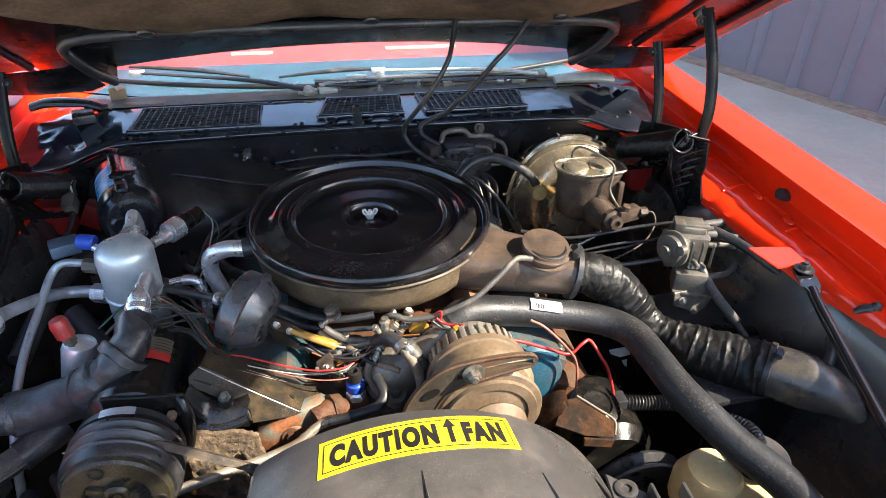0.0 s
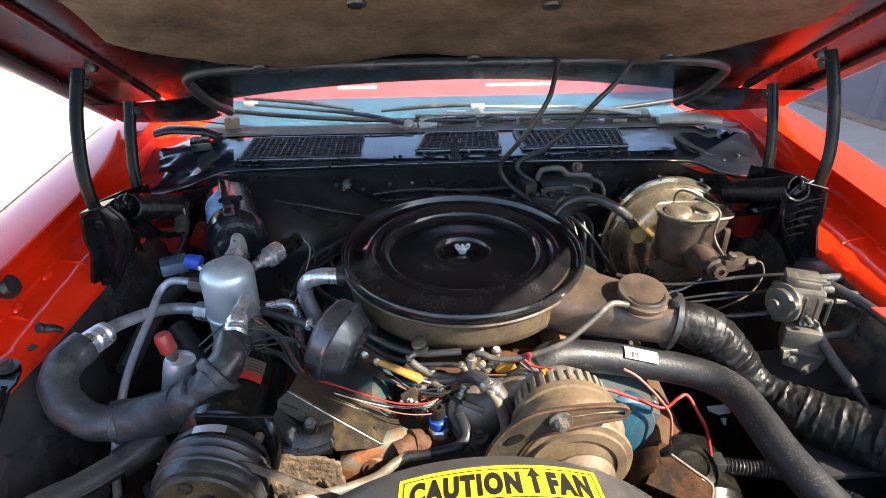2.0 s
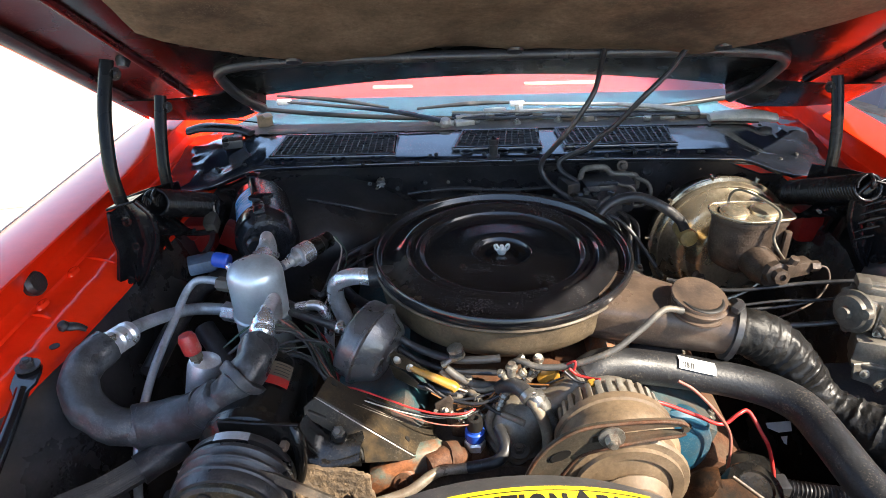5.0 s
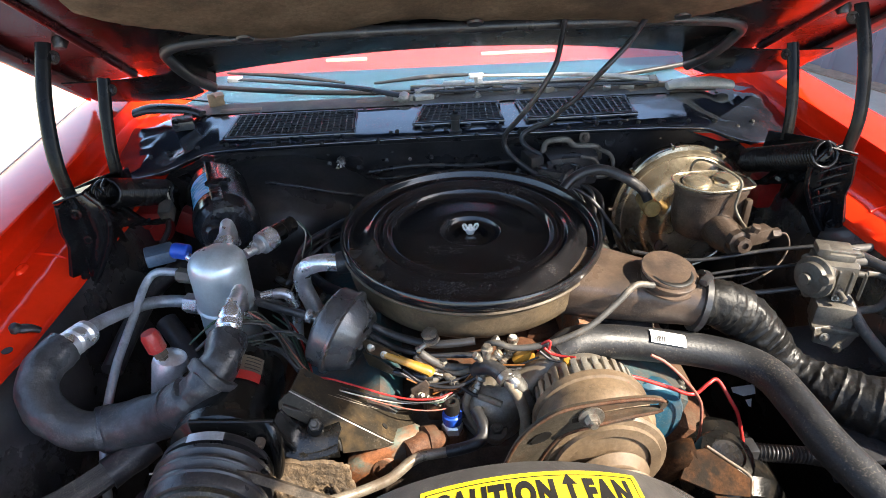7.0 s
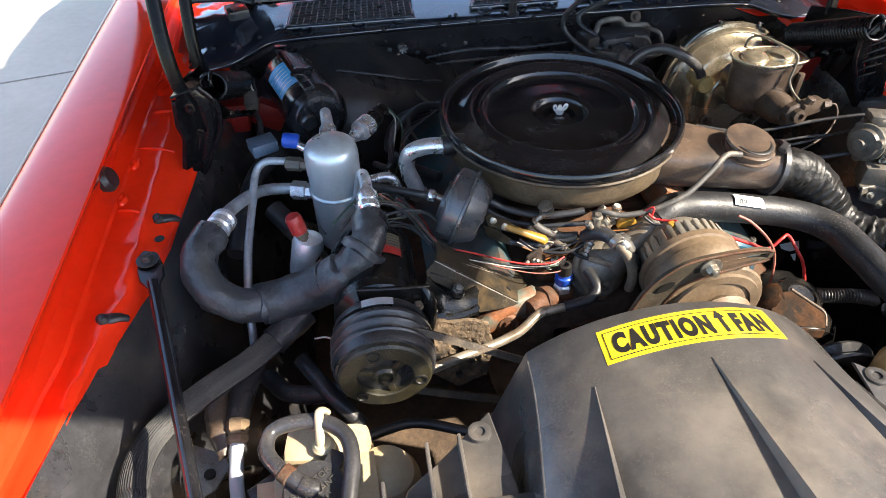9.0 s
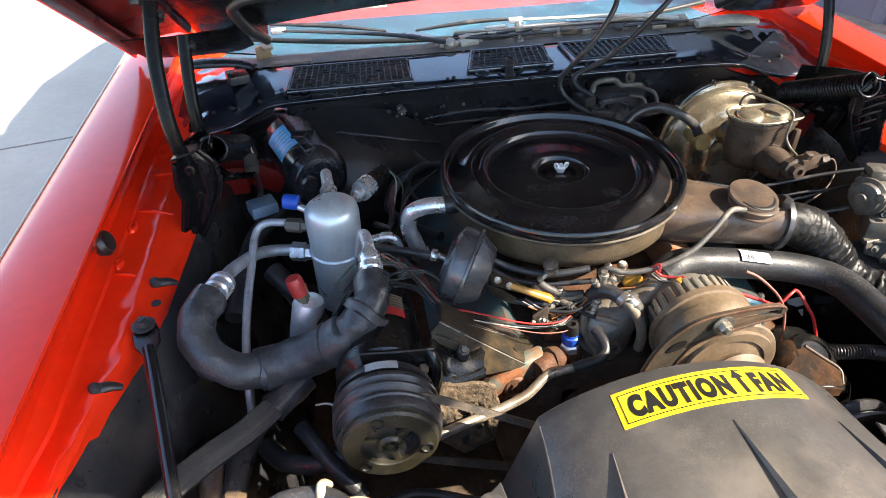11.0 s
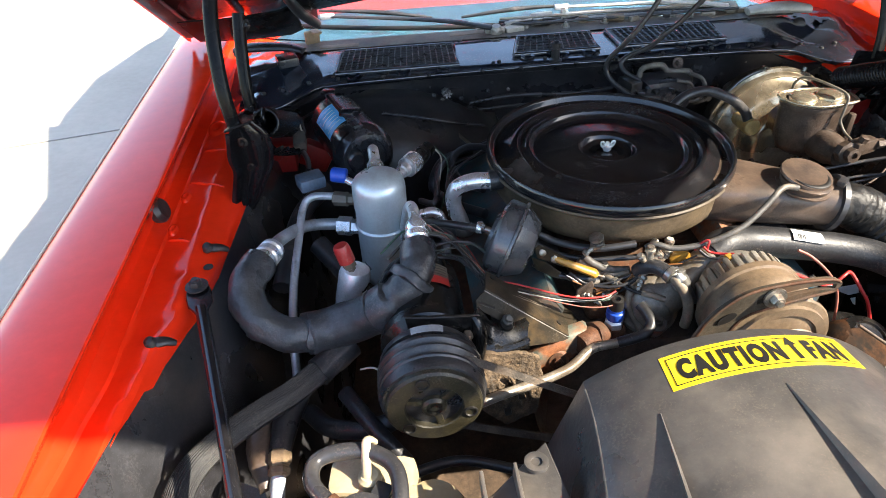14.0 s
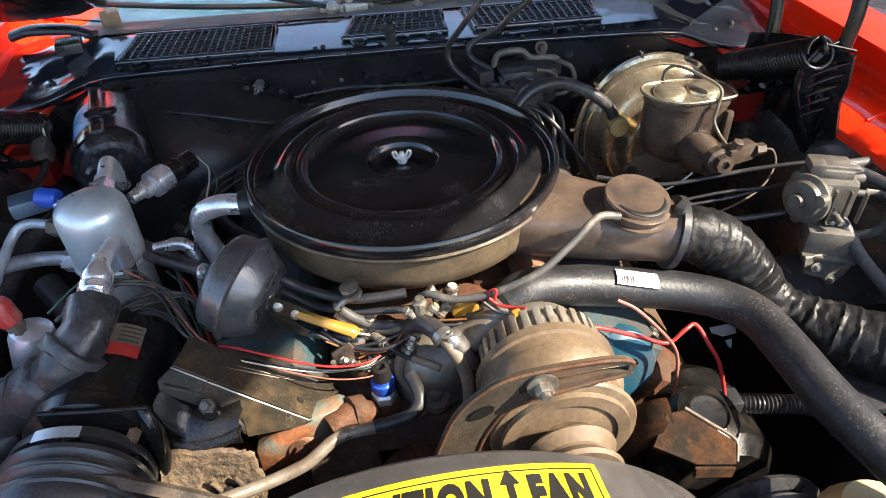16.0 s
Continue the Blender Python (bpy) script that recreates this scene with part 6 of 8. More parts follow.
for p, q in (((0.533, -0.316, 0.744), (0.03, -0.029, 0.003)), ((0.258, -0.160, 0.852), (0.05, -0.01, -0.01))):
    b = B()
    lathe(b, p, q, [(0.0405, -0.005), (0.0440, -0.004), (0.0440, 0.004), (0.0405, 0.005)], 28)
    box(b, V(*p) + V(0, -0.01, 0.042), (0.02, 0.012, 0.01), Matrix.Rotation(0.7, 3, 'Z'), 0.003)
    part("clamp", b, M_BLACK, duct)

# ---- air conditioning ----
acc = thing("accumulator", "silver aluminium air-conditioning accumulator can", "accumulator")
C = V(-0.4275, -0.0367, 0)
b = B()
lathe(b, C + V(0, 0, 0.69), (0, 0, 1), [(0.03, 0), (0.040, 0.01), (0.0425, 0.02), (0.0425, 0.116), (0.0440, 0.117), (0.0452, 0.1195), (0.0440, 0.122), (0.0425, 0.123), (0.0430, 0.183), (0.0426, 0.190), (0.0408, 0.1975), (0.0368, 0.2035), (0.0295, 0.2080), (0.0200, 0.2110), (0.0100, 0.2128), (0, 0.2133)], 56)
part("can", b, M_CANALU, acc)
b = B()
lathe(b, C + V(-0.002, 0.034, 0.874), (-0.05, 0.92, 0.16), [(0.0185, -0.004), (0.0185, 0.018), (0.0165, 0.020), (0.0140, 0.021), (0.0140, 0.036), (0.0105, 0.040)], 6)
sweep(b, [C + V(-0.003, 0.060, 0.878), C + V(-0.005, 0.088, 0.887), C + V(-0.006, 0.104, 0.888), C + V(-0.006, 0.116, 0.872), C + V(-0.004, 0.120, 0.84)], 0.0095, 14, 6)
part("outlet_pipe", b, M_ALU, acc)
b = B()
lathe(b, V(-0.393, 0.022, 0.862), (0.55, 0.75, 0.02), [(0.008, -0.01), (0.009, 0.008), (0.012, 0.01), (0.012, 0.022), (0.018, 0.024), (0.0185, 0.05), (0.016, 0.052)], 20)
sw = part("pressure_switch", b, M_ALU, acc, "silver pressure switch")
b = B()
lathe(b, V(-0.393, 0.022, 0.862) + V(0.55, 0.75, 0.02).normalized() * 0.051, (0.55, 0.75, 0.02), [(0.015, 0), (0.0155, 0.02), (0.014, 0.022), (0.014, 0.045), (0.010, 0.047)], 18)
part("plug", b, M_OILBLK, sw, "black rubber plug")
b = B()
sweep(b, [C + V(-0.04, 0.02, 0.875), V(-0.488, 0.002, 0.878)], 0.006, 10, 3)
part("service_port", b, M_ALU, acc)
b = B()
lathe(b, V(-0.478, 0.0, 0.880), (-0.9, 0.15, 0.12), [(0.011, 0), (0.0125, 0.002), (0.0125, 0.022), (0.0105, 0.026), (0, 0.027)], 16)
part("valve_cap", b, M_BPLAST, acc, "blue plastic valve cap")
for z, r in ((0.838, 0.012), (0.783, 0.0165)):
    b = B()
    lathe(b, V(-0.468, -0.008, z), (-1, 0.3, 0), [(r * 0.7, -0.01), (r * 0.8, 0.012), (r, 0.014), (r, 0.038), (r * 0.7, 0.04)], 6)
    part("nut", b, M_BROWNP if z > 0.8 else M_ALU, acc)
b = B()
sweep(b, [(-0.505, 0.008, 0.839), (-0.54, 0.012, 0.839), (-0.558, 0.0, 0.826), (-0.565, -0.06, 0.803), (-0.572, -0.135, 0.775), (-0.575, -0.20, 0.735), (-0.575, -0.24, 0.69), (-0.578, -0.27, 0.62)], 0.0065, 10, 8)
tagged(part("thin_pipe", b, M_PIPE), "thin grey aluminium refrigerant pipe", "pipe", "refrigerant lines")
sl = thing("suction_line", "wrapped black suction hose with crimped silver ends", "hose", "refrigerant lines")
b = B()
sweep(b, [(-0.500, 0.006, 0.783), (-0.54, 0.008, 0.785), (-0.565, -0.02, 0.80), (-0.585, -0.09, 0.83), (-0.597, -0.15, 0.85)], 0.010, 12, 8)
part("pipe", b, M_PIPE, sl)
F1, F1b = V(-0.591, -0.130, 0.842), V(-0.606, -0.195, 0.855)
b = B()
lathe(b, F1, F1b - F1, [(0.013, 0), (0.018, 0.003), (0.019, 0.012), (0.016, 0.016), (0.019, 0.02), (0.019, 0.032), (0.016, 0.036), (0.0195, 0.04), (0.0195, 0.05), (0.015, 0.052)], 22)
part("ferrule", b, M_ALU, sl)
H = [(-0.602, -0.175, 0.853), (-0.616, -0.208, 0.849), (-0.617, -0.238, 0.832), (-0.598, -0.259, 0.808), (-0.562, -0.266, 0.790), (-0.52, -0.258, 0.785), (-0.466, -0.258, 0.800), (-0.428, -0.262, 0.824), (-0.400, -0.258, 0.848), (-0.383, -0.244, 0.864), (-0.378, -0.224, 0.873), (-0.377, -0.206, 0.880)]
b = B()
sweep(b, fine(H, 0.004), lambda f, l: 0.0245 + (0.0060 if 0.43 < f < 0.78 else 0.0) + 0.0012 * noise.noise(V(l * 50, 0, 0)), 32, 1, smooth=False)
for v in b.verts:
    k = 1.0 if v.co.x > -0.44 else 0.45
    v.co += 0.0026 * noise.noise_vector(v.co * 34) + k * 0.0018 * noise.noise_vector(v.co * 95)
hz = part("hose", b, M_WRAP, sl, "black hose wrapped in taped insulation", 60)
Qs = spline(H, 10)
for f, wide, k in ((0.43, 0.010, 1), (0.775, 0.006, 0), (0.60, 0.003, 2)):
    i = int(f * (len(Qs) - 1))
    fat = 0.0048 if f > 0.5 else 0.002
    b = B()
    lathe(b, Qs[i], Qs[i + 1] - Qs[i], [(0.0250 + fat, -wide), (0.0272 + fat, -0.85 * wide), (0.0268 + fat, -0.3 * wide), (0.0274 + fat, 0.3 * wide), (0.0270 + fat, 0.85 * wide), (0.0250 + fat, wide)], 40)
    ax = (Qs[i + 1] - Qs[i]).normalized()
    for v in b.verts:
        side = (v.co - Qs[i]).dot(ax)
        v.co += ax * (0.006 * noise.noise(v.co * 55 + V(k, 0, 0)) * (1 if abs(side) > 0.5 * wide else 0)) + 0.0026 * noise.noise_vector(v.co * 60)
    part("tape_band", b, M_TAPE if k % 2 else M_WRAP, hz, "", 50)
F2 = V(-0.377, -0.208, 0.879)
b = B()
lathe(b, F2, V(0.0, 0.026, 0.010), [(0.0155, -0.006), (0.0170, 0.002), (0.0140, 0.008), (0.0170, 0.012), (0.0170, 0.020), (0.0140, 0.023), (0.0155, 0.026), (0.0150, 0.036), (0.0090, 0.046), (0.0085, 0.055)], 24)
part("ferrule", b, M_ALU, sl)
b = B()
sweep(b, [F2 + V(0.0, 0.035, 0.0135), (-0.378, -0.135, 0.890), (-0.382, -0.105, 0.878), (-0.388, -0.085, 0.845), (-0.395, -0.075, 0.80)], [0.0085, 0.0088, 0.0088, 0.0085, 0.0085], 14, 6)
part("end_pipe", b, M_ALU, sl)
b = B()
sweep(b, [(-0.375, -0.03, 0.81), (-0.34, -0.028, 0.812), (-0.325, -0.035, 0.79), (-0.325, -0.05, 0.74)], 0.0085, 10, 6)
part("return_pipe", b, M_ALU, acc)

comp = thing("ac_compressor", "black air-conditioning compressor with grooved clutch pulley", "compressor")
P0 = V(-0.378, -0.420, 0.790)
b = B()
lathe(b, P0 + V(0, 0.245, 0.0), (0, -1, 0), [(0.05, 0), (0.056, 0.004), (0.058, 0.02), (0.058, 0.12), (0.062, 0.125), (0.062, 0.14), (0.05, 0.15)], 36)
part("body", b, M_OILBLK, comp)
b = B()
lathe(b, P0 + V(0, 0.062, 0), (0, -1, 0), [(0.03, 0), (0.066, 0.001), (0.068, 0.003), (0.068, 0.008), (0.062, 0.013), (0.068, 0.018), (0.068, 0.021), (0.0665, 0.0225), (0.068, 0.024), (0.062, 0.029), (0.068, 0.034), (0.068, 0.037), (0.066, 0.039), (0.066, 0.045), (0.063, 0.052), (0.055, 0.054)], 56)
part("pulley", b, M_PULLEY, comp, "dull black grooved pulley")
b = B()
lathe(b, P0 + V(0, 0.012, 0), (0, -1, 0), [(0.058, 0), (0.060, 0.002), (0.060, 0.009), (0.057, 0.012), (0.037, 0.0125), (0.0355, 0.011), (0.0345, 0.0), (0.0345, -0.008)], 48, caps=False)
cl = part("clutch_plate", b, M_CLUTCH, comp, "worn black clutch plate with bare edges")
b = B()
lathe(b, P0 + V(0, 0.012, 0), (0, -1, 0), [(0.016, 0), (0.016, 0.010), (0.013, 0.014), (0.010, 0.014), (0.010, 0.008), (0.0055, 0.008), (0.005, 0.013), (0, 0.013)], 24)
part("hub", b, M_CLUTCH, cl)
for k in range(3):
    a = radians(90 + 120 * k + 15)
    b = B()
    lathe(b, P0 + V(0.046 * math.cos(a), -0.0005, 0.046 * math.sin(a)), (0, -1, 0), [(0.009, -0.002), (0.009, 0.0015), (0.007, 0.002), (0.006, -0.001), (0, -0.001)], 14)
    part("hole", b, M_INK, cl)
    b = B()
    box(b, P0 + V(0.024 * math.cos(a + 1), 0.006, 0.024 * math.sin(a + 1)), (0.022, 0.006, 0.009), Matrix.Rotation(-(a + 1), 3, 'Y'), 0.002)
    part("spoke", b, M_CLUTCH, cl)
part("recess", lathe(B(), P0 + V(0, 0.022, 0), (0, -1, 0), [(0.036, 0), (0.020, 0.001), (0.019, 0.004), (0, 0.004)], 32), M_PULLEY, cl, "dark recess behind the hub")
b = B()
grid(b, [[P0 + V(r * math.cos(a), 0.013, r * math.sin(a)) for a in [radians(205 + 10 * k) for k in range(12)]] for r in (0.019, 0.031)])
thicken(b, 0.002)
part("armature_leaf", b, M_SERVO, cl, "bare grey steel leaf")
b = B()
lathe(b, P0 + V(0, 0.082, 0), (0, -1, 0), [(0.03, 0), (0.062, 0.001), (0.0645, 0.005), (0.0645, 0.013), (0.03, 0.014)], 40)
coil = part("coil", b, M_PULLEY, comp)
b = B()
grid(b, [[P0 + V(0.0655 * math.cos(a), y, 0.0655 * math.sin(a)) for a in [radians(72 + 4 * k) for k in range(10)]] for y in (0.066, 0.068, 0.076, 0.078)])
part("bright_band", b, M_PIPE, coil, "bright metal band on top of the coil")
b = B()
a0 = radians(62)
grid(b, [[P0 + V(0.0592 * math.cos(a), y, 0.0592 * math.sin(a)) for a in [a0 + radians(-14 + 5 * k) for k in range(7)]] for y in (0.186, 0.214)])
lb = part("rating_label", b, M_BROWNP, comp, "small worn rating label")
b = B()
grid(b, [[P0 + V(0.0596 * math.cos(a), y, 0.0596 * math.sin(a)) for a in [a0 + radians(-14 + 5 * k) for k in range(7)]] for y in (0.170, 0.186)])
part("red_band", b, M_RPLAST, lb, "red band")
for k in range(4):
    b = B()
    grid(b, [[P0 + V(0.0596 * math.cos(a), y, 0.0596 * math.sin(a)) for a in [a0 + radians(-11 + 5 * j) for j in range(5)]] for y in (0.190 + 0.006 * k, 0.1918 + 0.006 * k)])
    part("bar", b, M_INK, lb)
muf = thing("muffler_can", "small silver refrigerant muffler with red cap", "muffler")
b = B()
lathe(b, V(-0.487, -0.185, 0.755), (0.12, 0.05, 0.5), [(0.012, -0.02), (0.020, -0.01), (0.0235, 0), (0.0235, 0.065), (0.021, 0.074), (0.012, 0.08), (0, 0.081)], 28)
part("can", b, M_ALU, muf)
b = B()
lathe(b, V(-0.474, -0.187, 0.828), (-0.12, 0.05, 0.5), [(0.007, 0), (0.007, 0.008), (0.010, 0.010), (0.010, 0.018), (0.006, 0.02)], 6)
part("port", b, M_BROWNP, muf)
b = B()
lathe(b, V(-0.479, -0.185, 0.845), (-0.12, 0.05, 0.5), [(0.010, 0), (0.0125, 0.002), (0.0125, 0.024), (0.010, 0.030), (0, 0.031)], 10)
part("cap", b, M_RPLAST, muf, "faded red plastic cap")

# bracket work round the compressor
brk = thing("compressor_bracket", "grimy black steel compressor mounting bracket", "bracket")
b = B()
NT = V(0.624, -0.024, 0.781)
plate(b, [(-0.2954, -0.2782, 0.8467), (-0.2882, -0.2371, 0.8422), (-0.2844, -0.2329, 0.8393), (-0.2590, -0.2362, 0.8189), (-0.2079, -0.2138, 0.7788), (-0.1498, -0.2208, 0.7322), (-0.1520, -0.2270, 0.7340), (-0.1476, -0.2367, 0.7300), (-0.1557, -0.2470, 0.7361), (-0.1476, -0.2549, 0.7294), (-0.1443, -0.2612, 0.7266), (-0.1772, -0.2867, 0.7521)], 0.003, NT, 0.0008)
pl = part("plate", b, M_PLATE, brk, "folded black steel plate, dusty in patches, with a torn end")
b = B()
plate(b, [(-0.2954, -0.2785, 0.8465), (-0.3010, -0.2805, 0.8440), (-0.3090, -0.2865, 0.8393), (-0.3085, -0.2910, 0.8311), (-0.2990, -0.2930, 0.8217), (-0.2640, -0.2950, 0.7947), (-0.2470, -0.2950, 0.7850), (-0.2400, -0.2975, 0.7780), (-0.2383, -0.3050, 0.7602), (-0.1927, -0.2930, 0.7513), (-0.1463, -0.2640, 0.7262), (-0.1772, -0.2870, 0.7518)], 0.003, (0.315, -0.823, 0.473), 0.0008)
part("folded_flange", b, M_PLATE, pl)
part("edge_flange", sweep(B(), [(-0.2954, -0.2795, 0.8480), (-0.2650, -0.2820, 0.8232), (-0.2300, -0.2848, 0.7950), (-0.1772, -0.2880, 0.7530)], [0.0008, 0.0012, 0.0012, 0.0009], 6, 4), M_STEEL, pl, "bare bright folded edge")
for off in (0.0, 0.006):
    part("crease", sweep(B(), [p + NT * 0.0022 for p in (V(-0.2699, -0.2561 - off, 0.8270), V(-0.2300, -0.2490 - off * 0.7, 0.7954), V(-0.1964, -0.2426 - off * 0.3, 0.7687), V(-0.1560, -0.2250, 0.7370))], [0.0005, 0.0010, 0.0010, 0.0005], 6, 4), M_TANSTEEL, pl)
for p, r in (((-0.2795, -0.2429, 0.8365), 0.0042), ((-0.2775, -0.2432, 0.8350), 0.0036), ((-0.1870, -0.2680, 0.7622), 0.0032), ((-0.1855, -0.2695, 0.7608), 0.0026)):
    part("hole", lathe(B(), V(*p) + NT * 0.0020, NT, [(r, 0), (r, 0.0010)], 12), M_INK, pl)
part("hole", sweep(B(), [(-0.3030, -0.2880, 0.8365), (-0.2950, -0.2880, 0.8315), (-0.2824, -0.2876, 0.8235)], [0.0050, 0.0056, 0.0040], 10, 3, squash=0.25), M_INK, pl)
part("hole", sweep(B(), [(-0.2440, -0.2985, 0.7815), (-0.2405, -0.3015, 0.7720), (-0.2385, -0.3040, 0.7650)], [0.0025, 0.0040, 0.0025], 10, 3, squash=0.6), M_INK, pl)
b = B()
plate(b, [(-0.404, -0.325, 0.855), (-0.360, -0.325, 0.850), (-0.307, -0.325, 0.847), (-0.310, -0.330, 0.792), (-0.318, -0.340, 0.749), (-0.338, -0.345, 0.758), (-0.364, -0.335, 0.805), (-0.401, -0.330, 0.834)], 0.005, (0, 1, 0))
part("side_plate", b, M_OILBLK, brk)
# casting with a rolled front over the dirt-caked leg
b = B()
rows = []
for k in range(13):
    f = k / 12
    x = -0.312 + 0.072 * f
    top = 0.814 - 0.016 * f - 0.006 * math.sin(math.pi * f) + 0.018 * max(0.0, 0.3 - f) / 0.3
    sag = 0.008 * math.sin(math.pi * f)
    rows.append([V(x + 0.010 * (1 - f), -0.288, top + 0.001), V(x + 0.004, -0.299, top), V(x, -0.308, top - 0.005), V(x, -0.314 - 0.3 * sag, top - 0.012), V(x, -0.317 - 0.5 * sag, top - 0.018), V(x, -0.318 - 0.6 * sag, 0.791 - sag), V(x, -0.323 - 0.6 * sag, 0.787 - sag),
                 V(x, -0.325 - 0.6 * sag, 0.783 - sag), V(x, -0.318 - 0.6 * sag, 0.778 - sag), V(x, -0.300, 0.774 - sag)])
grid(b, rows)
bmesh.ops.subdivide_edges(b, edges=b.edges[:], cuts=1, use_grid_fill=True)
for v in b.verts:
    v.co += 0.0012 * noise.noise_vector(v.co * 50)
thicken(b, 0.003)
cst = part("casting", b, M_OILBLK, brk, "oily black cast bracket with a rolled lip", 50)
part("boss", lathe(B(), V(-0.267, -0.300, 0.802), (0.05, -0.5, 0.85), [(0.0105, -0.008), (0.0100, 0.001), (0.009, 0.003), (0, 0.003)], 24), M_OILBLK, cst)
b = B()
lathe(b, V(-0.267, -0.298, 0.806), (0.05, -0.6, 0.8), [(0.0082, 0), (0.0082, 0.008), (0.0074, 0.009), (0.0048, 0.009), (0.0048, 0.017), (0.0042, 0.018), (0, 0.018)], 6)
part("nut", b, M_SERVO, cst, "grey hex nut on a stud")
part("rib", sweep(B(), [(-0.316, -0.320, 0.842), (-0.311, -0.326, 0.832), (-0.308, -0.331, 0.810), (-0.310, -0.334, 0.780), (-0.314, -0.336, 0.755)], [0.006, 0.0095, 0.0085, 0.0065, 0.004], 12, 5), M_OILBLK, brk)
part("bolt", bolt(B(), V(-0.325, -0.331, 0.822), (0, -1, 0.1), 0.0065, 0.009, False), M_CAST, brk)
OUT = [V(-0.312, -0.330, 0.782), V(-0.246, -0.330, 0.776), V(-0.228, -0.333, 0.764), V(-0.221, -0.340, 0.728), V(-0.232, -0.345, 0.668), V(-0.276, -0.350, 0.657), V(-0.311, -0.350, 0.698), V(-0.319, -0.345, 0.749)]
mid = sum(OUT, V(0, 0, 0)) / 8
loop = [OUT[k].lerp(OUT[(k + 1) % 8], j / 10) for k in range(8) for j in range(10)]
b = B()
rows = [[mid.lerp(p, 0.06 + 0.94 * i / 24) for p in loop + loop[:1]] for i in range(25)]
grid(b, rows)
bmesh.ops.remove_doubles(b, verts=b.verts[:], dist=0.0001)
for v in b.verts:
    v.co += 0.0022 * noise.noise_vector(v.co * 45) + 0.0026 * noise.noise_vector(v.co * 190) + V(0, -0.003, 0)
extrude(b, (0, 0.006, 0))
part("lower_bracket", b, M_GRIME, brk, "dirt-caked lower bracket", 60)
for y0, pts in ((-0.345, ((-0.272, 0.750), (-0.266, 0.738), (-0.262, 0.712), (-0.254, 0.690))), (-0.344, ((-0.248, 0.752), (-0.243, 0.735), (-0.240, 0.708), (-0.243, 0.690)))):
    part("caked_ridge", sweep(B(), [V(x, y0 - 0.002, z) for x, z in pts], [0.002, 0.0032, 0.0032, 0.002], 8, 4), M_GRIME, brk)
for x, y, z, w, h in ((-0.256, -0.350, 0.722, 0.009, 0.030), (-0.303, -0.348, 0.727, 0.008, 0.011), (-0.273, -0.352, 0.683, 0.010, 0.010)):
    part("slot", box(B(), V(x, y + 0.001, z), (w, 0.009, h), Matrix.Rotation(-0.15, 3, 'Y'), 0.002), M_INK, brk)
belt = thing("drive_belt", "worn dusty black drive belt", "belt")
b = B()
sweep(b, [V(-0.340, -0.385, 0.835), V(-0.31, -0.388, 0.822), V(-0.20, -0.40, 0.765), V(-0.08, -0.41, 0.70)], 0.0072, 4, 4, squash=0.8)
part("upper_run", b, M_BELT, belt)
b = B()
sweep(b, [V(-0.37, -0.39, 0.728), V(-0.25, -0.40, 0.69), V(-0.12, -0.41, 0.655)], 0.0072, 4, 4, squash=0.8)
part("lower_run", b, M_BELT, belt)
hp = thing("heater_pipe", "bare steel heater pipe running across the engine front", "pipe")
part("tube", sweep(B(), [(-0.33, -0.385, 0.742), (-0.29, -0.370, 0.740), (-0.255, -0.356, 0.735), (-0.218, -0.342, 0.731), (-0.185, -0.330, 0.733), (-0.168, -0.321, 0.738), (-0.155, -0.312, 0.742), (-0.140, -0.304, 0.742), (-0.120, -0.301, 0.742), (-0.098, -0.301, 0.745)], 0.0068, 12, 8), M_TANSTEEL, hp)
part("hose_end", sweep(B(), [(-0.106, -0.301, 0.744), (-0.085, -0.303, 0.751), (-0.068, -0.302, 0.758), (-0.058, -0.292, 0.766), (-0.060, -0.278, 0.773), (-0.066, -0.264, 0.778)], 0.0080, 12, 6), M_RUBBER, hp, "dark rubber hose on the pipe end")
b = B()
sweep(b, [(-0.240, -0.042, 0.872), (-0.275, -0.038, 0.872), (-0.302, -0.033, 0.858), (-0.308, -0.032, 0.83), (-0.298, -0.038, 0.80), (-0.293, -0.043, 0.782)], 0.0135, 16, 8)
el = thing("vent_elbow", "bright steel elbow pipe into the air cleaner", "pipe")
part("elbow", b, M_ALU, el)
b = B()
sweep(b, [(-0.200, -0.040, 0.873), (-0.225, -0.042, 0.874), (-0.250, -0.043, 0.873)], 0.017, 14, 4)
part("rubber_sleeve", b, M_RUBBER, el)
b = B()
lathe(b, V(-0.293, -0.043, 0.79), (0.1, -0.1, -1), [(0.0155, 0), (0.0165, 0.003), (0.0165, 0.012), (0.0155, 0.014)], 18)
part("clamp", b, M_STEEL, el)
tagged(part("heater_hose", sweep(B(), [(-0.290, -0.045, 0.775), (-0.32, -0.04, 0.785), (-0.355, -0.035, 0.80), (-0.39, -0.02, 0.81), (-0.45, 0.06, 0.78)], 0.0075, 12, 6), M_RUBBER), "black rubber hose beside the accumulator", "hose")

# ---- firewall fittings ----
blow = thing("blower_canister", "black metal canister with a light blue label", "canister")
c0, c1 = V(-0.508, 0.300, 0.838), V(-0.445, 0.105, 0.852)
ax = (c1 - c0).normalized()
b = B()
lathe(b, c0, ax, [(0.045, -0.01), (0.052, 0), (0.0535, 0.01), (0.0535, 0.168), (0.0560, 0.171), (0.0560, 0.180), (0.0525, 0.186), (0.050, 0.198), (0.044, 0.204), (0.036, 0.205), (0.034, 0.201), (0.016, 0.2005), (0.015, 0.204), (0, 0.204)], 48)
lathe(b, c1 + V(-0.020, -0.010, 0.004), ax, [(0.016, -0.006), (0.016, 0.004), (0.012, 0.007), (0, 0.007)], 20)
part("body", b, M_CANBLK, blow)
u, w = frame_of(ax)


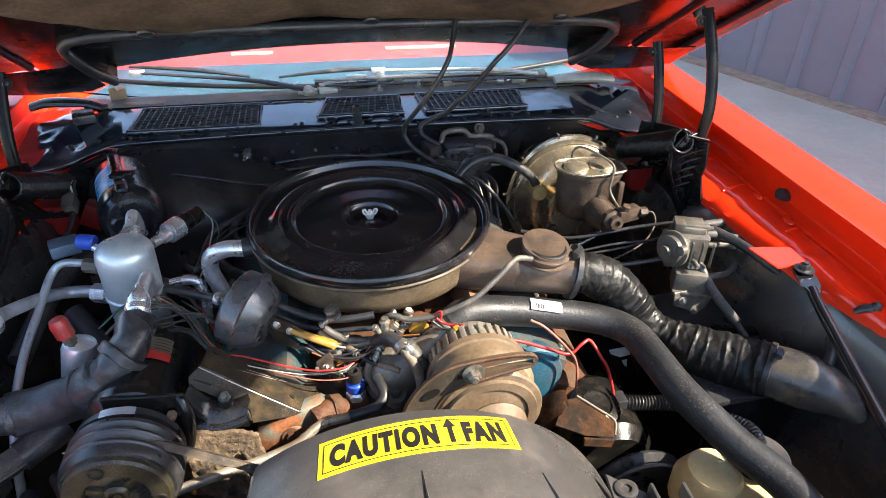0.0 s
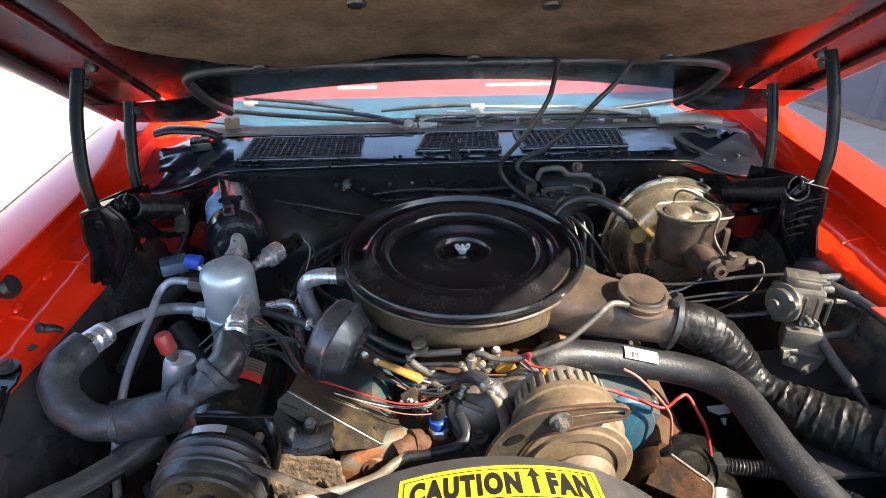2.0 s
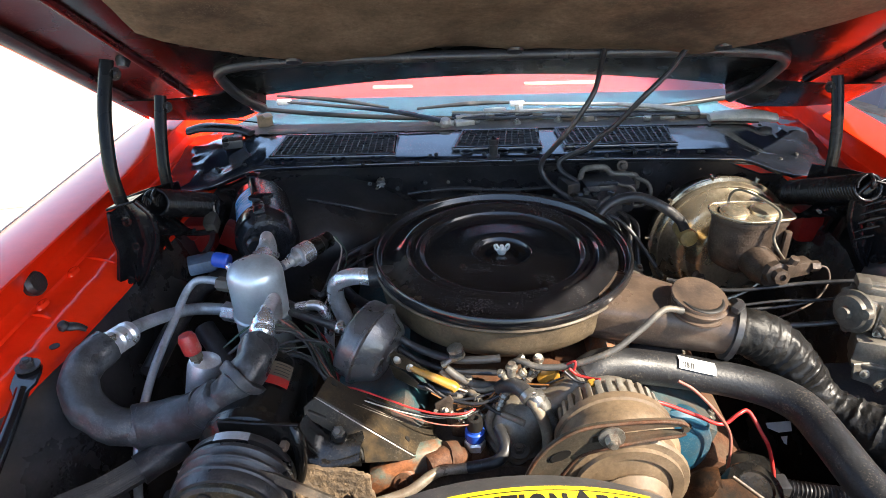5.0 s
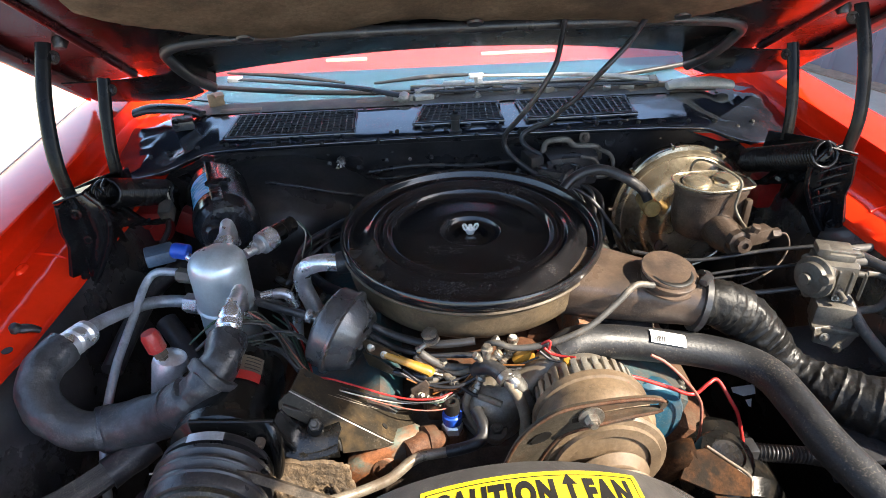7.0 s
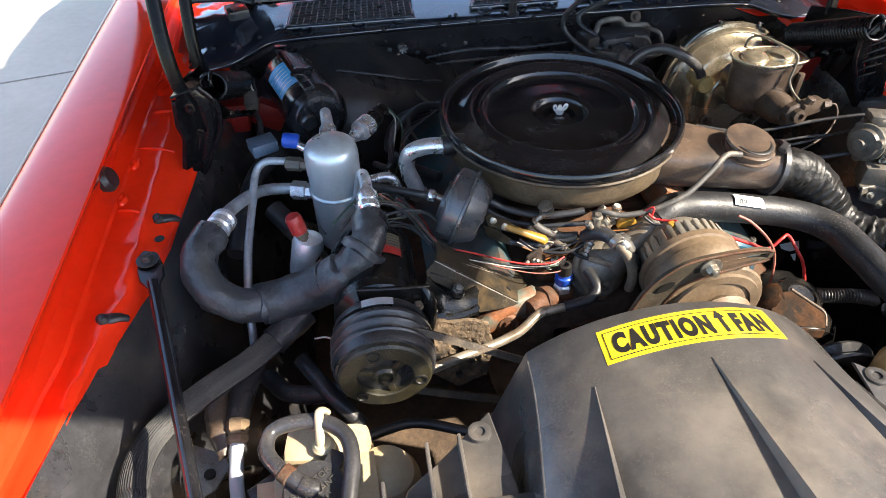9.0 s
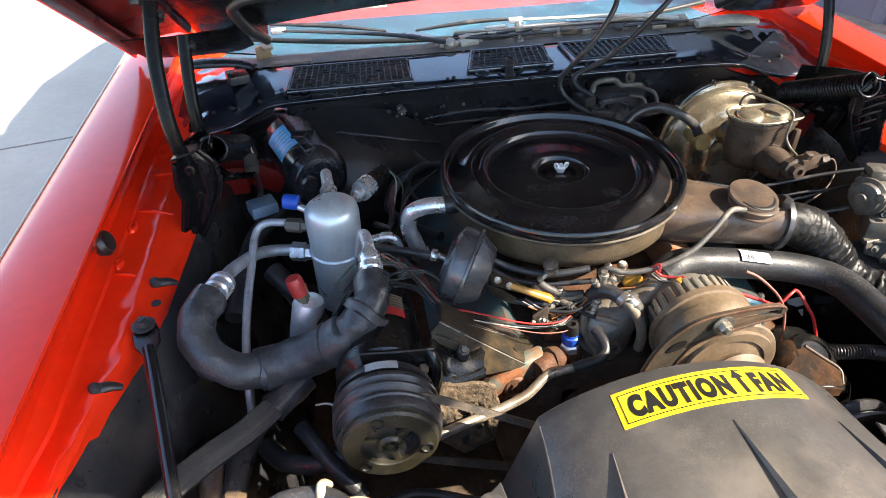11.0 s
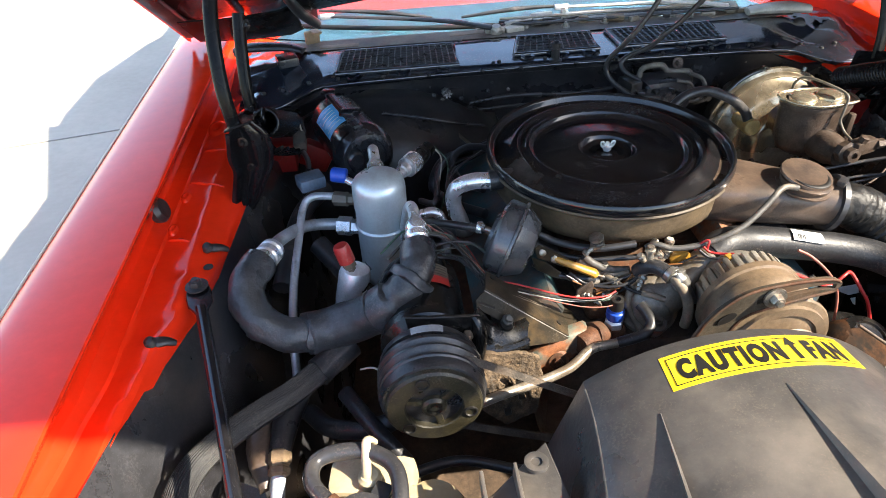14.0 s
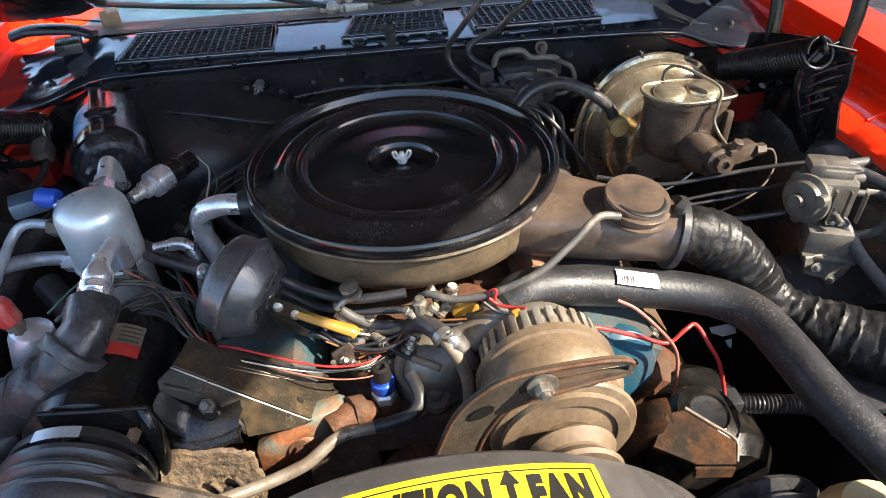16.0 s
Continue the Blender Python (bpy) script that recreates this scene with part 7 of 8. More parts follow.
def on_can(f, ang, r):
    """On the canister, f of the way along it, ang degrees from its top towards its left."""
    up = (V(0, 0, 1) - ax * ax.z).normalized()
    lf = ax.cross(up)
    if lf.x > 0:
        lf = -lf
    a = radians(ang)
    return c0 + (c1 - c0) * f + r * (math.cos(a) * up + math.sin(a) * lf)


b = B()
grid(b, [[on_can(0.20 + 0.48 * i / 4, 14 + 52 * k / 10, 0.0539) for k in range(11)] for i in range(5)])
lbl = part("label", b, M_BLUELBL, blow, "light blue printed label")
for i in range(6):
    b = B()
    grid(b, [[on_can(0.27 + 0.065 * i + 0.010 * j, 22 + (18 + 10 * (i % 3)) * k / 5, 0.0543) for k in range(6)] for j in range(2)])
    part("bar", b, M_WHITE, lbl)
b = B()
sweep(b, [on_can(f, 6, r) for f, r in ((-0.06, 0.058), (0.02, 0.057), (0.2, 0.0565), (0.55, 0.0565), (0.92, 0.0565))], 0.010, 8, 4, squash=0.30)
box(b, on_can(0.58, 4, 0.059), (0.026, 0.026, 0.008), Matrix.Rotation(-0.3, 3, 'Z'), 0.003)
box(b, on_can(0.58, -14, 0.059), (0.012, 0.018, 0.009), Matrix.Rotation(-0.3, 3, 'Z'), 0.003)
box(b, on_can(-0.04, 6, 0.060), (0.024, 0.022, 0.006), Matrix.Rotation(-0.3, 3, 'Z'), 0.002)
part("strap_clip", b, M_CANBLK, blow, "black plastic strap clip")
b = B()
grid(b, [[on_can(0.72 + 0.19 * i / 3, 24 + 50 * k / 8, 0.0556 + 0.001 * (0 < i < 3)) for k in range(9)] for i in range(4)])
part("clip_band", b, M_CANBLK, blow, "raised black band below the label")
hb = thing("heater_box", "black moulded heater and evaporator case on the firewall", "heater case")
b = B()
rows = []
for x, zt, yd in ((-0.60, 0.80, 0.30), (-0.52, 0.84, 0.26), (-0.44, 0.855, 0.23), (-0.36, 0.85, 0.24), (-0.28, 0.825, 0.27), (-0.20, 0.79, 0.31), (-0.15, 0.74, 0.36), (-0.14, 0.70, 0.41)):
    rows.append([V(x, 0.42, zt - 0.005), V(x, (yd + 0.42) / 2 + 0.03, zt), V(x, yd + 0.02, zt - 0.035), V(x, yd - 0.015, zt - 0.11), V(x, yd, 0.58), V(x, yd + 0.05, 0.45)])
grid(b, rows)
for v in b.verts:
    v.co += 0.006 * noise.noise_vector(v.co * 14)
thicken(b, 0.004)
part("case", b, M_WALLBLK, hb, "", 60)
for i in range(5):
    part("screw", bolt(B(), V(-0.42 + 0.06 * i, 0.405 - 0.006, 0.832 - 0.012 * (i % 2)), (0, -1, 0.2), 0.003, 0.003), M_WALLBLK, hb)
part("moulded_edge", sweep(B(), [(-0.415, 0.30, 0.846), (-0.34, 0.29, 0.835), (-0.27, 0.30, 0.812), (-0.20, 0.33, 0.785)], 0.003, 8, 5), M_WALLBLK, hb)
gp = thing("ground_strap", "firewall plug with a brown ground wire", "wire")
b = B()
lathe(b, V(-0.274, 0.385, 0.842), (0.1, -1, 0.2), [(0.009, -0.02), (0.008, 0), (0.009, 0.004), (0.004, 0.010), (0.002, 0.014)], 8)
for k in range(7):
    a = k * math.tau / 7
    sweep(b, [V(-0.273 + 0.004 * math.cos(a), 0.372, 0.845 + 0.004 * math.sin(a)), V(-0.273 + 0.0095 * math.cos(a), 0.369, 0.845 + 0.0095 * math.sin(a))], 0.0022, 5, 2)
part("plug", b, M_STEEL, gp, "star-shaped bright plug")
wire(gp, [(-0.282, 0.388, 0.828), (-0.296, 0.375, 0.812), (-0.285, 0.35, 0.795), (-0.26, 0.31, 0.78), (-0.235, 0.27, 0.77)], 0.0035, M_BROWNP)

wm = thing("wiper_motor", "black wiper motor and bracket on the firewall", "motor")
b = B()
box(b, (0.20, 0.365, 0.815), (0.11, 0.07, 0.07), Matrix.Rotation(0.1, 3, 'Z'), 0.014)
lathe(b, V(0.185, 0.34, 0.80), (0.3, -1, 0.3), [(0.035, 0), (0.036, 0.03), (0.026, 0.045), (0, 0.046)], 20)
part("body", b, M_PLASTIC, wm)
b = B()
sweep(b, [(0.145, 0.37, 0.845), (0.155, 0.375, 0.866), (0.195, 0.378, 0.868), (0.215, 0.378, 0.853), (0.262, 0.378, 0.848), (0.268, 0.378, 0.82)], 0.0065, 8, 5, squash=0.7)
part("bracket", b, M_SERVO, wm, "dusty grey mounting plate edge")
part("bolt", bolt(B(), V(0.235, 0.385, 0.868), (0, -1, 0.3), 0.007, 0.008), M_CAST, wm)
b = B()
box(b, (0.118, 0.345, 0.835), (0.03, 0.05, 0.045), Matrix.Rotation(0.3, 3, 'Z'), 0.006)
box(b, (0.15, 0.32, 0.81), (0.07, 0.04, 0.05), Matrix.Rotation(0.2, 3, 'Y'), 0.008)
part("connector", b, M_BLACK, wm)
for pts, r, m in (([(0.262, 0.372, 0.846), (0.285, 0.36, 0.838), (0.292, 0.352, 0.815), (0.280, 0.350, 0.795), (0.255, 0.352, 0.790)], 0.0045, M_SERVO), ([(0.215, 0.330, 0.850), (0.240, 0.325, 0.846), (0.252, 0.325, 0.828), (0.238, 0.325, 0.812), (0.214, 0.328, 0.812)], 0.0035, M_SERVO)):
    part("gasket_edge", sweep(B(), pts, r, 8, 5), m, wm)
for k in range(6):
    part("terminal", box(B(), V(0.150 + 0.016 * k, 0.322 - 0.004 * k, 0.838 - 0.006 * (k % 3)), (0.010, 0.016, 0.012), Matrix.Rotation(0.2 * k, 3, 'Z'), 0.002), (M_PLASTIC, M_INK, M_BRKT)[k % 3], wm)
for k, (m, r) in enumerate(((M_WIRE_R, 0.002), (M_WIRE_W, 0.0016), (M_WIRE_W, 0.0016), (M_RUBBER, 0.004), (M_RUBBER, 0.005))):
    wire(wm, [(0.16 + 0.012 * k, 0.32, 0.80), (0.175 + 0.018 * k, 0.28, 0.785 + 0.01 * (k % 2)), (0.19 + 0.014 * k, 0.24, 0.74), (0.17 + 0.02 * k, 0.20, 0.68)], r, m)
wire(wm, [(0.09, 0.33, 0.83), (0.075, 0.32, 0.80), (0.09, 0.30, 0.775), (0.11, 0.31, 0.79), (0.10, 0.33, 0.82)], 0.005, M_RUBBER)
dis = thing("distributor", "black distributor cap with leads behind the air cleaner", "distributor")
b = B()
lathe(b, V(0.135, 0.265, 0.70), (0, 0, 1), [(0.045, 0), (0.055, 0.03), (0.055, 0.06), (0.045, 0.085), (0.02, 0.09), (0, 0.09)], 24)
part("cap", b, M_PLASTIC, dis)
for k in range(7):
    a = k * 0.9
    wire(dis, [(0.135 + 0.03 * math.cos(a), 0.265 + 0.03 * math.sin(a), 0.785), (0.135 + 0.045 * math.cos(a), 0.265 + 0.045 * math.sin(a), 0.815), (0.135 + 0.09 * math.cos(a), 0.25 + 0.06 * math.sin(a), 0.79), (0.14 + 0.14 * math.cos(a), 0.22 + 0.05 * math.sin(a), 0.72)], 0.004, M_RUBBER, "lead")

# brake booster and master cylinder
bo = thing("brake_booster", "gold zinc-plated round brake booster", "brake booster")
BC = V(0.428, 0.305, 0.724)
bax = V(0.0, -1, 0.10).normalized()
b = B()
lathe(b, BC, bax, [(0.10, -0.08), (0.130, -0.05), (0.138, -0.008), (0.144, -0.006), (0.145, 0.000), (0.144, 0.006), (0.137, 0.008), (0.134, 0.016), (0.130, 0.020), (0.127, 0.018), (0.122, 0.022), (0.112, 0.036), (0.106, 0.046), (0.094, 0.052), (0.082, 0.054), (0.076, 0.060), (0.070, 0.072), (0.060, 0.078), (0.0, 0.080)], 72)
part("shell", b, M_GOLD, bo)
for k in range(10):
    a = radians(30 + 36 * k)
    b = B()
    uu, ww = frame_of(bax)
    box(b, BC + bax * 0.001 + 0.146 * (math.cos(a) * uu + math.sin(a) * ww), (0.014, 0.012, 0.006), bax.to_track_quat('Y', 'Z').to_matrix() @ Matrix.Rotation(a, 3, 'Y'), 0.002)
    part("crimp", b, M_GOLD, bo)
for hx, hz in ((-0.055, -0.035), (0.055, -0.03)):
    b = B()
    bolt(b, BC + V(hx, -0.075, hz), bax, 0.010, 0.012)
    part("stud", b, M_CAST, bo, "dark mounting stud")
b = B()
lathe(b, V(0.321, 0.200, 0.800), (-0.05, -1, 0.15), [(0.014, -0.05), (0.0165, 0), (0.0175, 0.012), (0.015, 0.017), (0, 0.018)], 20)
part("check_valve", b, M_OCHRE, bo, "ochre check-valve grommet")
tagged(part("vacuum_hose", sweep(B(), [(0.316, 0.200, 0.812), (0.302, 0.200, 0.835), (0.268, 0.20, 0.862), (0.225, 0.215, 0.876), (0.18, 0.215, 0.868), (0.145, 0.20, 0.84), (0.11, 0.16, 0.80)], 0.0095, 14, 8), M_RUBBER), "thick black booster vacuum hose", "hose", "vacuum hoses")
mc = thing("master_cylinder", "rust-brown iron brake master cylinder with gold lid", "master cylinder")
b = B()
MCO = [V(0.329, 0.130), V(0.340, 0.108), V(0.360, 0.091), V(0.382, 0.084), V(0.418, 0.087), V(0.447, 0.093), V(0.455, 0.104), V(0.455, 0.128), V(0.440, 0.150), V(0.395, 0.160), V(0.348, 0.156), V(0.333, 0.146)]
MCM = sum(MCO, V(0, 0)) / len(MCO)
rows = []
for z, k in ((0.882, 0.985), (0.874, 0.985), (0.870, 0.95), (0.850, 0.95), (0.826, 0.94), (0.804, 0.92), (0.788, 0.84), (0.778, 0.60)):
    ring = [MCM + (q - MCM) * k for q in MCO]
    rows.append([V(q.x + 0.10 * max(0, 0.83 - z), q.y, z) for q in ring + ring[:1]])
grid(b, rows)
bmesh.ops.remove_doubles(b, verts=b.verts[:], dist=1e-5)
bmesh.ops.holes_fill(b, edges=[e for e in b.edges if e.is_boundary])
bmesh.ops.subdivide_edges(b, edges=b.edges[:], cuts=1, use_grid_fill=True, smooth=0.1)
lathe(b, V(0.400, 0.16, 0.806), (0.05, -1, 0.06), [(0.03, -0.06), (0.032, 0.0), (0.029, 0.10), (0.024, 0.115), (0.019, 0.13), (0, 0.13)], 20)
box(b, V(0.447, 0.088, 0.838), (0.012, 0.012, 0.06), None, 0.004)
for v in b.verts:
    v.co += 0.0012 * noise.noise_vector(v.co * 90)
part("reservoir", b, M_MC, mc, "rough brown cast reservoir", 50)
b = B()
plate(b, [V(*(MCM + (q - MCM) * 1.05), 0.8825) for q in MCO], 0.006, (0, 0, 1), 0.002)
cv = part("cover", b, M_GOLD, mc, "gold plated stamped cover")
for dx in (-0.028, 0.024):
    b = B()
    lathe(b, V(0.392 + dx, 0.122, 0.8875), (0, 0, 1), [(0.025, 0), (0.024, 0.005), (0.019, 0.009), (0.008, 0.0105), (0, 0.0105)], 28)
    part("dome", b, M_GOLD, cv)
part("rim", sweep(B(), [V(*(MCM + (q - MCM) * 1.05), 0.8885) for q in MCO + MCO[:1]], 0.0022, 8, 4), M_GOLD, cv)
b = B()
sweep(b, [(0.378, 0.182, 0.872), (0.379, 0.178, 0.898), (0.388, 0.16, 0.912), (0.408, 0.12, 0.912), (0.424, 0.088, 0.904), (0.421, 0.080, 0.882), (0.419, 0.078, 0.860), (0.426, 0.068, 0.842), (0.428, 0.045, 0.836)], 0.0024, 8, 8)
part("bail_wire", b, M_BROWNP, mc)
b = B()
lathe(b, V(0.405, 0.028, 0.826), (0.05, -1, 0.15), [(0.020, 0), (0.020, 0.014), (0.013, 0.016), (0.013, 0.028), (0.006, 0.029), (0.006, 0.022), (0, 0.022)], 8)
part("end_plug", b, M_MC, mc)
b = B()
box(b, (0.435, 0.025, 0.835), (0.05, 0.024, 0.026), Matrix.Rotation(0.3, 3, 'Z'), 0.005)
lathe(b, V(0.458, 0.022, 0.838), (1, 0.1, 0), [(0.009, 0), (0.009, 0.014), (0.006, 0.016)], 6)
lathe(b, V(0.425, 0.018, 0.846), (0.2, -0.2, 1), [(0.008, 0), (0.008, 0.012), (0.005, 0.013)], 6)
part("outlet_block", b, M_MC, mc)
bl = thing("brake_lines", "thin steel brake lines and proportioning valve", "brake lines")
for pts in ([(0.47, 0.022, 0.838), (0.485, 0.02, 0.835), (0.488, 0.01, 0.815), (0.46, -0.01, 0.79), (0.40, -0.03, 0.775), (0.33, -0.04, 0.77)],):
    part("line", sweep(B(), pts, 0.0018, 8, 6), M_CAST, bl)
b = B()
sweep(b, [(0.285, -0.025, 0.775), (0.36, -0.035, 0.775)], 0.009, 8, 2)
for k in range(3):
    lathe(b, V(0.29 + 0.03 * k, -0.03, 0.775), (1, 0, 0), [(0.012, 0), (0.012, 0.010)], 6)
part("valve", b, M_GOLD, bl, "brass proportioning valve")
for pts, r in (([(0.24, 0.05, 0.80), (0.33, 0.02, 0.795), (0.45, 0.0, 0.82), (0.53, -0.02, 0.835), (0.58, -0.03, 0.83)], 0.0032), ([(0.28, -0.03, 0.78), (0.36, -0.07, 0.79), (0.45, -0.08, 0.80), (0.50, -0.09, 0.82)], 0.004)):
    tagged(part("loom", sweep(B(), pts, r, 8, 6), M_RUBBER), "thin black wiring loom", "wiring loom", "wiring looms")

# purge valve pump on the right inner fender
pv = thing("cruise_servo", "grey-brown vacuum servo unit with small hoses", "servo")
SR3 = Matrix.Rotation(-0.35, 3, 'Z')
b = B()
box(b, (0.497, -0.088, 0.832), (0.062, 0.050, 0.056), SR3, 0.007)
for v in b.verts:
    v.co += 0.0008 * noise.noise_vector(v.co * 120)
sb = part("body", b, M_SERVO, pv, "", 45)
part("cap", box(B(), (0.500, -0.078, 0.864), (0.050, 0.044, 0.014), SR3, 0.004), M_SERVO, pv)
part("boss", box(B(), (0.478, -0.082, 0.872), (0.018, 0.022, 0.012), SR3, 0.003), M_SERVO, pv)
for k in range(4):
    part("rib", box(B(), V(0.472 + 0.016 * k, -0.113 - 0.006 * k, 0.834), (0.003, 0.008, 0.044), SR3, 0.001), M_SERVO, sb)
b = B()
lathe(b, V(0.468, -0.100, 0.836), (-0.9, -0.35, 0.1), [(0.030, 0), (0.032, 0.003), (0.032, 0.008), (0.026, 0.012), (0.024, 0.018), (0.010, 0.021), (0.009, 0.03), (0, 0.03)], 24)
for k in range(3):
    a = 0.6 + 2.1 * k
    lathe(b, V(0.466, -0.1 + 0.030 * math.cos(a), 0.836 + 0.030 * math.sin(a)), (-0.9, -0.35, 0.1), [(0.008, -0.003), (0.008, 0.008), (0.005, 0.009)], 12)
part("diaphragm", b, M_SERVO, pv)
part("top_strap", box(B(), (0.503, -0.092, 0.873), (0.046, 0.010, 0.004), SR3, 0.001), M_BOLT, pv)
b = B()
box(b, (0.497, -0.118, 0.782), (0.056, 0.042, 0.040), SR3, 0.006)
box(b, (0.497, -0.132, 0.764), (0.066, 0.030, 0.008), SR3, 0.002)
plate(b, [(0.462, -0.135, 0.768), (0.535, -0.135, 0.772), (0.548, -0.128, 0.752), (0.533, -0.132, 0.724), (0.503, -0.144, 0.718), (0.490, -0.144, 0.735), (0.465, -0.138, 0.742)], 0.004, (0, -1, 0))
part("base", b, M_SERVO, pv)
for x, y, z in ((0.480, -0.112, 0.852), (0.520, -0.105, 0.852), (0.497, -0.117, 0.806), (0.505, -0.146, 0.73), (0.478, -0.146, 0.755), (0.528, -0.140, 0.758)):
    part("screw", bolt(B(), V(x, y, z), (-0.2, -1, 0.3), 0.0042, 0.005), M_BOLT, pv)
for p, d in (((0.520, -0.085, 0.858), (1, -0.2, 0.2)), ((0.522, -0.10, 0.838), (1, -0.4, 0)), ((0.494, -0.118, 0.822), (0.1, -1, -0.3))):
    part("nipple", lathe(B(), V(*p), d, [(0.007, -0.004), (0.007, 0.004), (0.0045, 0.006), (0.0045, 0.02)], 12), M_SERVO, pv)
for pts, r, m in (([(0.533, -0.078, 0.845), (0.56, -0.07, 0.836), (0.609, -0.07, 0.822), (0.646, -0.06, 0.816), (0.656, -0.04, 0.824), (0.636, -0.02, 0.826), (0.595, -0.02, 0.826), (0.55, -0.02, 0.824)], 0.0075, M_GREYHOSE),
                  ([(0.515, -0.128, 0.786), (0.542, -0.125, 0.785), (0.575, -0.115, 0.781), (0.60, -0.095, 0.791), (0.603, -0.08, 0.806), (0.585, -0.07, 0.812), (0.55, -0.075, 0.818)], 0.0062, M_GREYHOSE),
                  ([(0.507, -0.112, 0.812), (0.515, -0.128, 0.798), (0.524, -0.16, 0.776), (0.535, -0.20, 0.760), (0.540, -0.215, 0.754)], 0.0082, M_GREYHOSE),
                  ([(0.538, -0.21, 0.755), (0.545, -0.25, 0.74), (0.56, -0.31, 0.73), (0.60, -0.37, 0.74)], 0.006, M_RUBBER),
                  ([(0.56, -0.06, 0.84), (0.60, -0.12, 0.83), (0.635, -0.22, 0.81), (0.64, -0.29, 0.79), (0.615, -0.335, 0.775), (0.595, -0.345, 0.76)], 0.0085, M_RUBBER)):
    tagged(part("servo_hose", sweep(B(), pts, r, 10, 7), m), "small curved rubber hose at the servo", "hose", "servo hoses")

# filler box, added where only the black inner fender shows behind the duct
bt = thing("filler_box", "black filler box added low in front of the inner fender", "battery")
b = B()
box(b, (0.52, -0.20, 0.60), (0.17, 0.26, 0.20), Matrix.Rotation(0.05, 3, 'Z'), 0.012)
part("case", b, M_BLACKPAINT, bt)
part("rim", box(B(), (0.52, -0.20, 0.705), (0.18, 0.27, 0.012), Matrix.Rotation(0.05, 3, "Z"), 0.004), M_BLACK, bt)
part("top_bar", box(B(), (0.52, -0.20, 0.716), (0.19, 0.02, 0.008), None, 0.002), M_BLACKPAINT, bt)
b = B()
pu, pw = V(0.93, 0.1, -0.2).normalized(), V(0.1, 0.6, 0.75).normalized()
PC = V(0.400, -0.112, 0.615)
plate(b, [PC + pu * a + pw * c for a, c in ((-0.024, 0.006), (0.022, 0.012), (0.024, -0.004), (0.0, -0.008), (-0.020, -0.002))], 0.0006, pu.cross(pw), 0)
plate(b, [PC + pu * a + pw * c for a, c in ((0.004, -0.014), (0.016, -0.012), (0.015, -0.026), (0.010, -0.024))], 0.0006, pu.cross(pw), 0)
tagged(part("paper_scrap", b, M_WHITE), "torn white paper tag low beside the duct", "paper")

# power steering pump and bracket
ps = thing("steering_pump", "oily black power steering pump with filler cap", "pump")
b = B()
lathe(b, V(0.243, -0.326, 0.706), (0.12, -0.25, 1), [(0.030, -0.05), (0.030, 0.004), (0.036, 0.006), (0.0375, 0.012), (0.0375, 0.030), (0.034, 0.036), (0.022, 0.040), (0.020, 0.037), (0, 0.036)], 18)
part("filler_cap", b, M_OILBLK, ps, "oily knurled filler cap")
b = B()
lathe(b, V(0.29, -0.30, 0.60), (0, -1, 0), [(0.06, -0.1), (0.075, -0.08), (0.075, 0.02), (0.06, 0.04)], 32)
part("reservoir", b, M_OILBLK, ps)
b = B()
lathe(b, V(0.31, -0.375, 0.60), (0, -1, 0), [(0.03, 0), (0.076, 0.003), (0.078, 0.008), (0.066, 0.018), (0.078, 0.028), (0.076, 0.032), (0.06, 0.03), (0.03, 0.02), (0.015, 0.03), (0, 0.03)], 40)
part("pulley", b, M_PULLEY, ps)
b = B()
plate(b, [(0.165, -0.375, 0.752), (0.178, -0.362, 0.786), (0.200, -0.358, 0.784), (0.253, -0.378, 0.748), (0.246, -0.398, 0.740), (0.195, -0.405, 0.762)], 0.004, (0.2, -0.3, 1))
plate(b, [(0.195, -0.405, 0.762), (0.246, -0.398, 0.740), (0.243, -0.400, 0.726), (0.196, -0.406, 0.746)], 0.004, (0, -1, 0.2))
sweep(b, [(0.15, -0.34, 0.72), (0.175, -0.352, 0.765), (0.190, -0.355, 0.772)], 0.020, 10, 3)
part("bracket", b, M_OILBROWN, ps, "oily brown steel bracket")
# paler strip puts the sunlit rim into the colour
part("sunlit_edge", sweep(B(), [(0.200, -0.358, 0.789), (0.228, -0.368, 0.770), (0.253, -0.378, 0.752), (0.247, -0.397, 0.744)], 0.0022, 8, 4), M_ARM, ps, "folded bracket edge, paler to stand in for sun on it")
lo = thing("corrugated_loom", "black corrugated wiring conduit", "conduit")
b = B()
sweep(b, fine([(0.325, -0.275, 0.668), (0.36, -0.28, 0.665), (0.41, -0.285, 0.66), (0.47, -0.29, 0.64)], 0.0018), lambda f, l: 0.0115 + 0.0016 * math.sin(l * math.tau / 0.0055), 14, 1, smooth=False)
part("tube", b, M_PLASTIC, lo)
b = B()
box(b, (0.318, -0.275, 0.668), (0.02, 0.026, 0.028), None, 0.003)
part("end_block", b, M_PLASTIC, lo)

# ---- bottles ----
wb = thing("coolant_bottle", "milky white plastic bottle with black cap and hose loop", "bottle")
b = B()
t = bmesh.new()
bmesh.ops.create_cube(t, size=1.0)
for v in t.verts:
    v.co = V(v.co.x * 0.168, v.co.y * 0.175, v.co.z * 0.27)
bmesh.ops.bevel(t, geom=t.edges[:], offset=0.026, segments=5, affect='EDGES')
put(b, t, pose(-0.456, -0.566, 0.626, 0, 0, 3))
part("tank", b, M_MILK, wb)
b = B()
lathe(b, V(-0.398, -0.520, 0.66), (0.1, 0, 1), [(0.040, 0), (0.046, 0.03), (0.044, 0.065), (0.034, 0.085), (0.016, 0.094), (0, 0.096)], 32)
box(b, (-0.458, -0.478, 0.735), (0.105, 0.055, 0.050), Matrix.Rotation(-0.12, 3, 'Z'), 0.016)
part("shoulder", b, M_MILK, wb)
b = B()
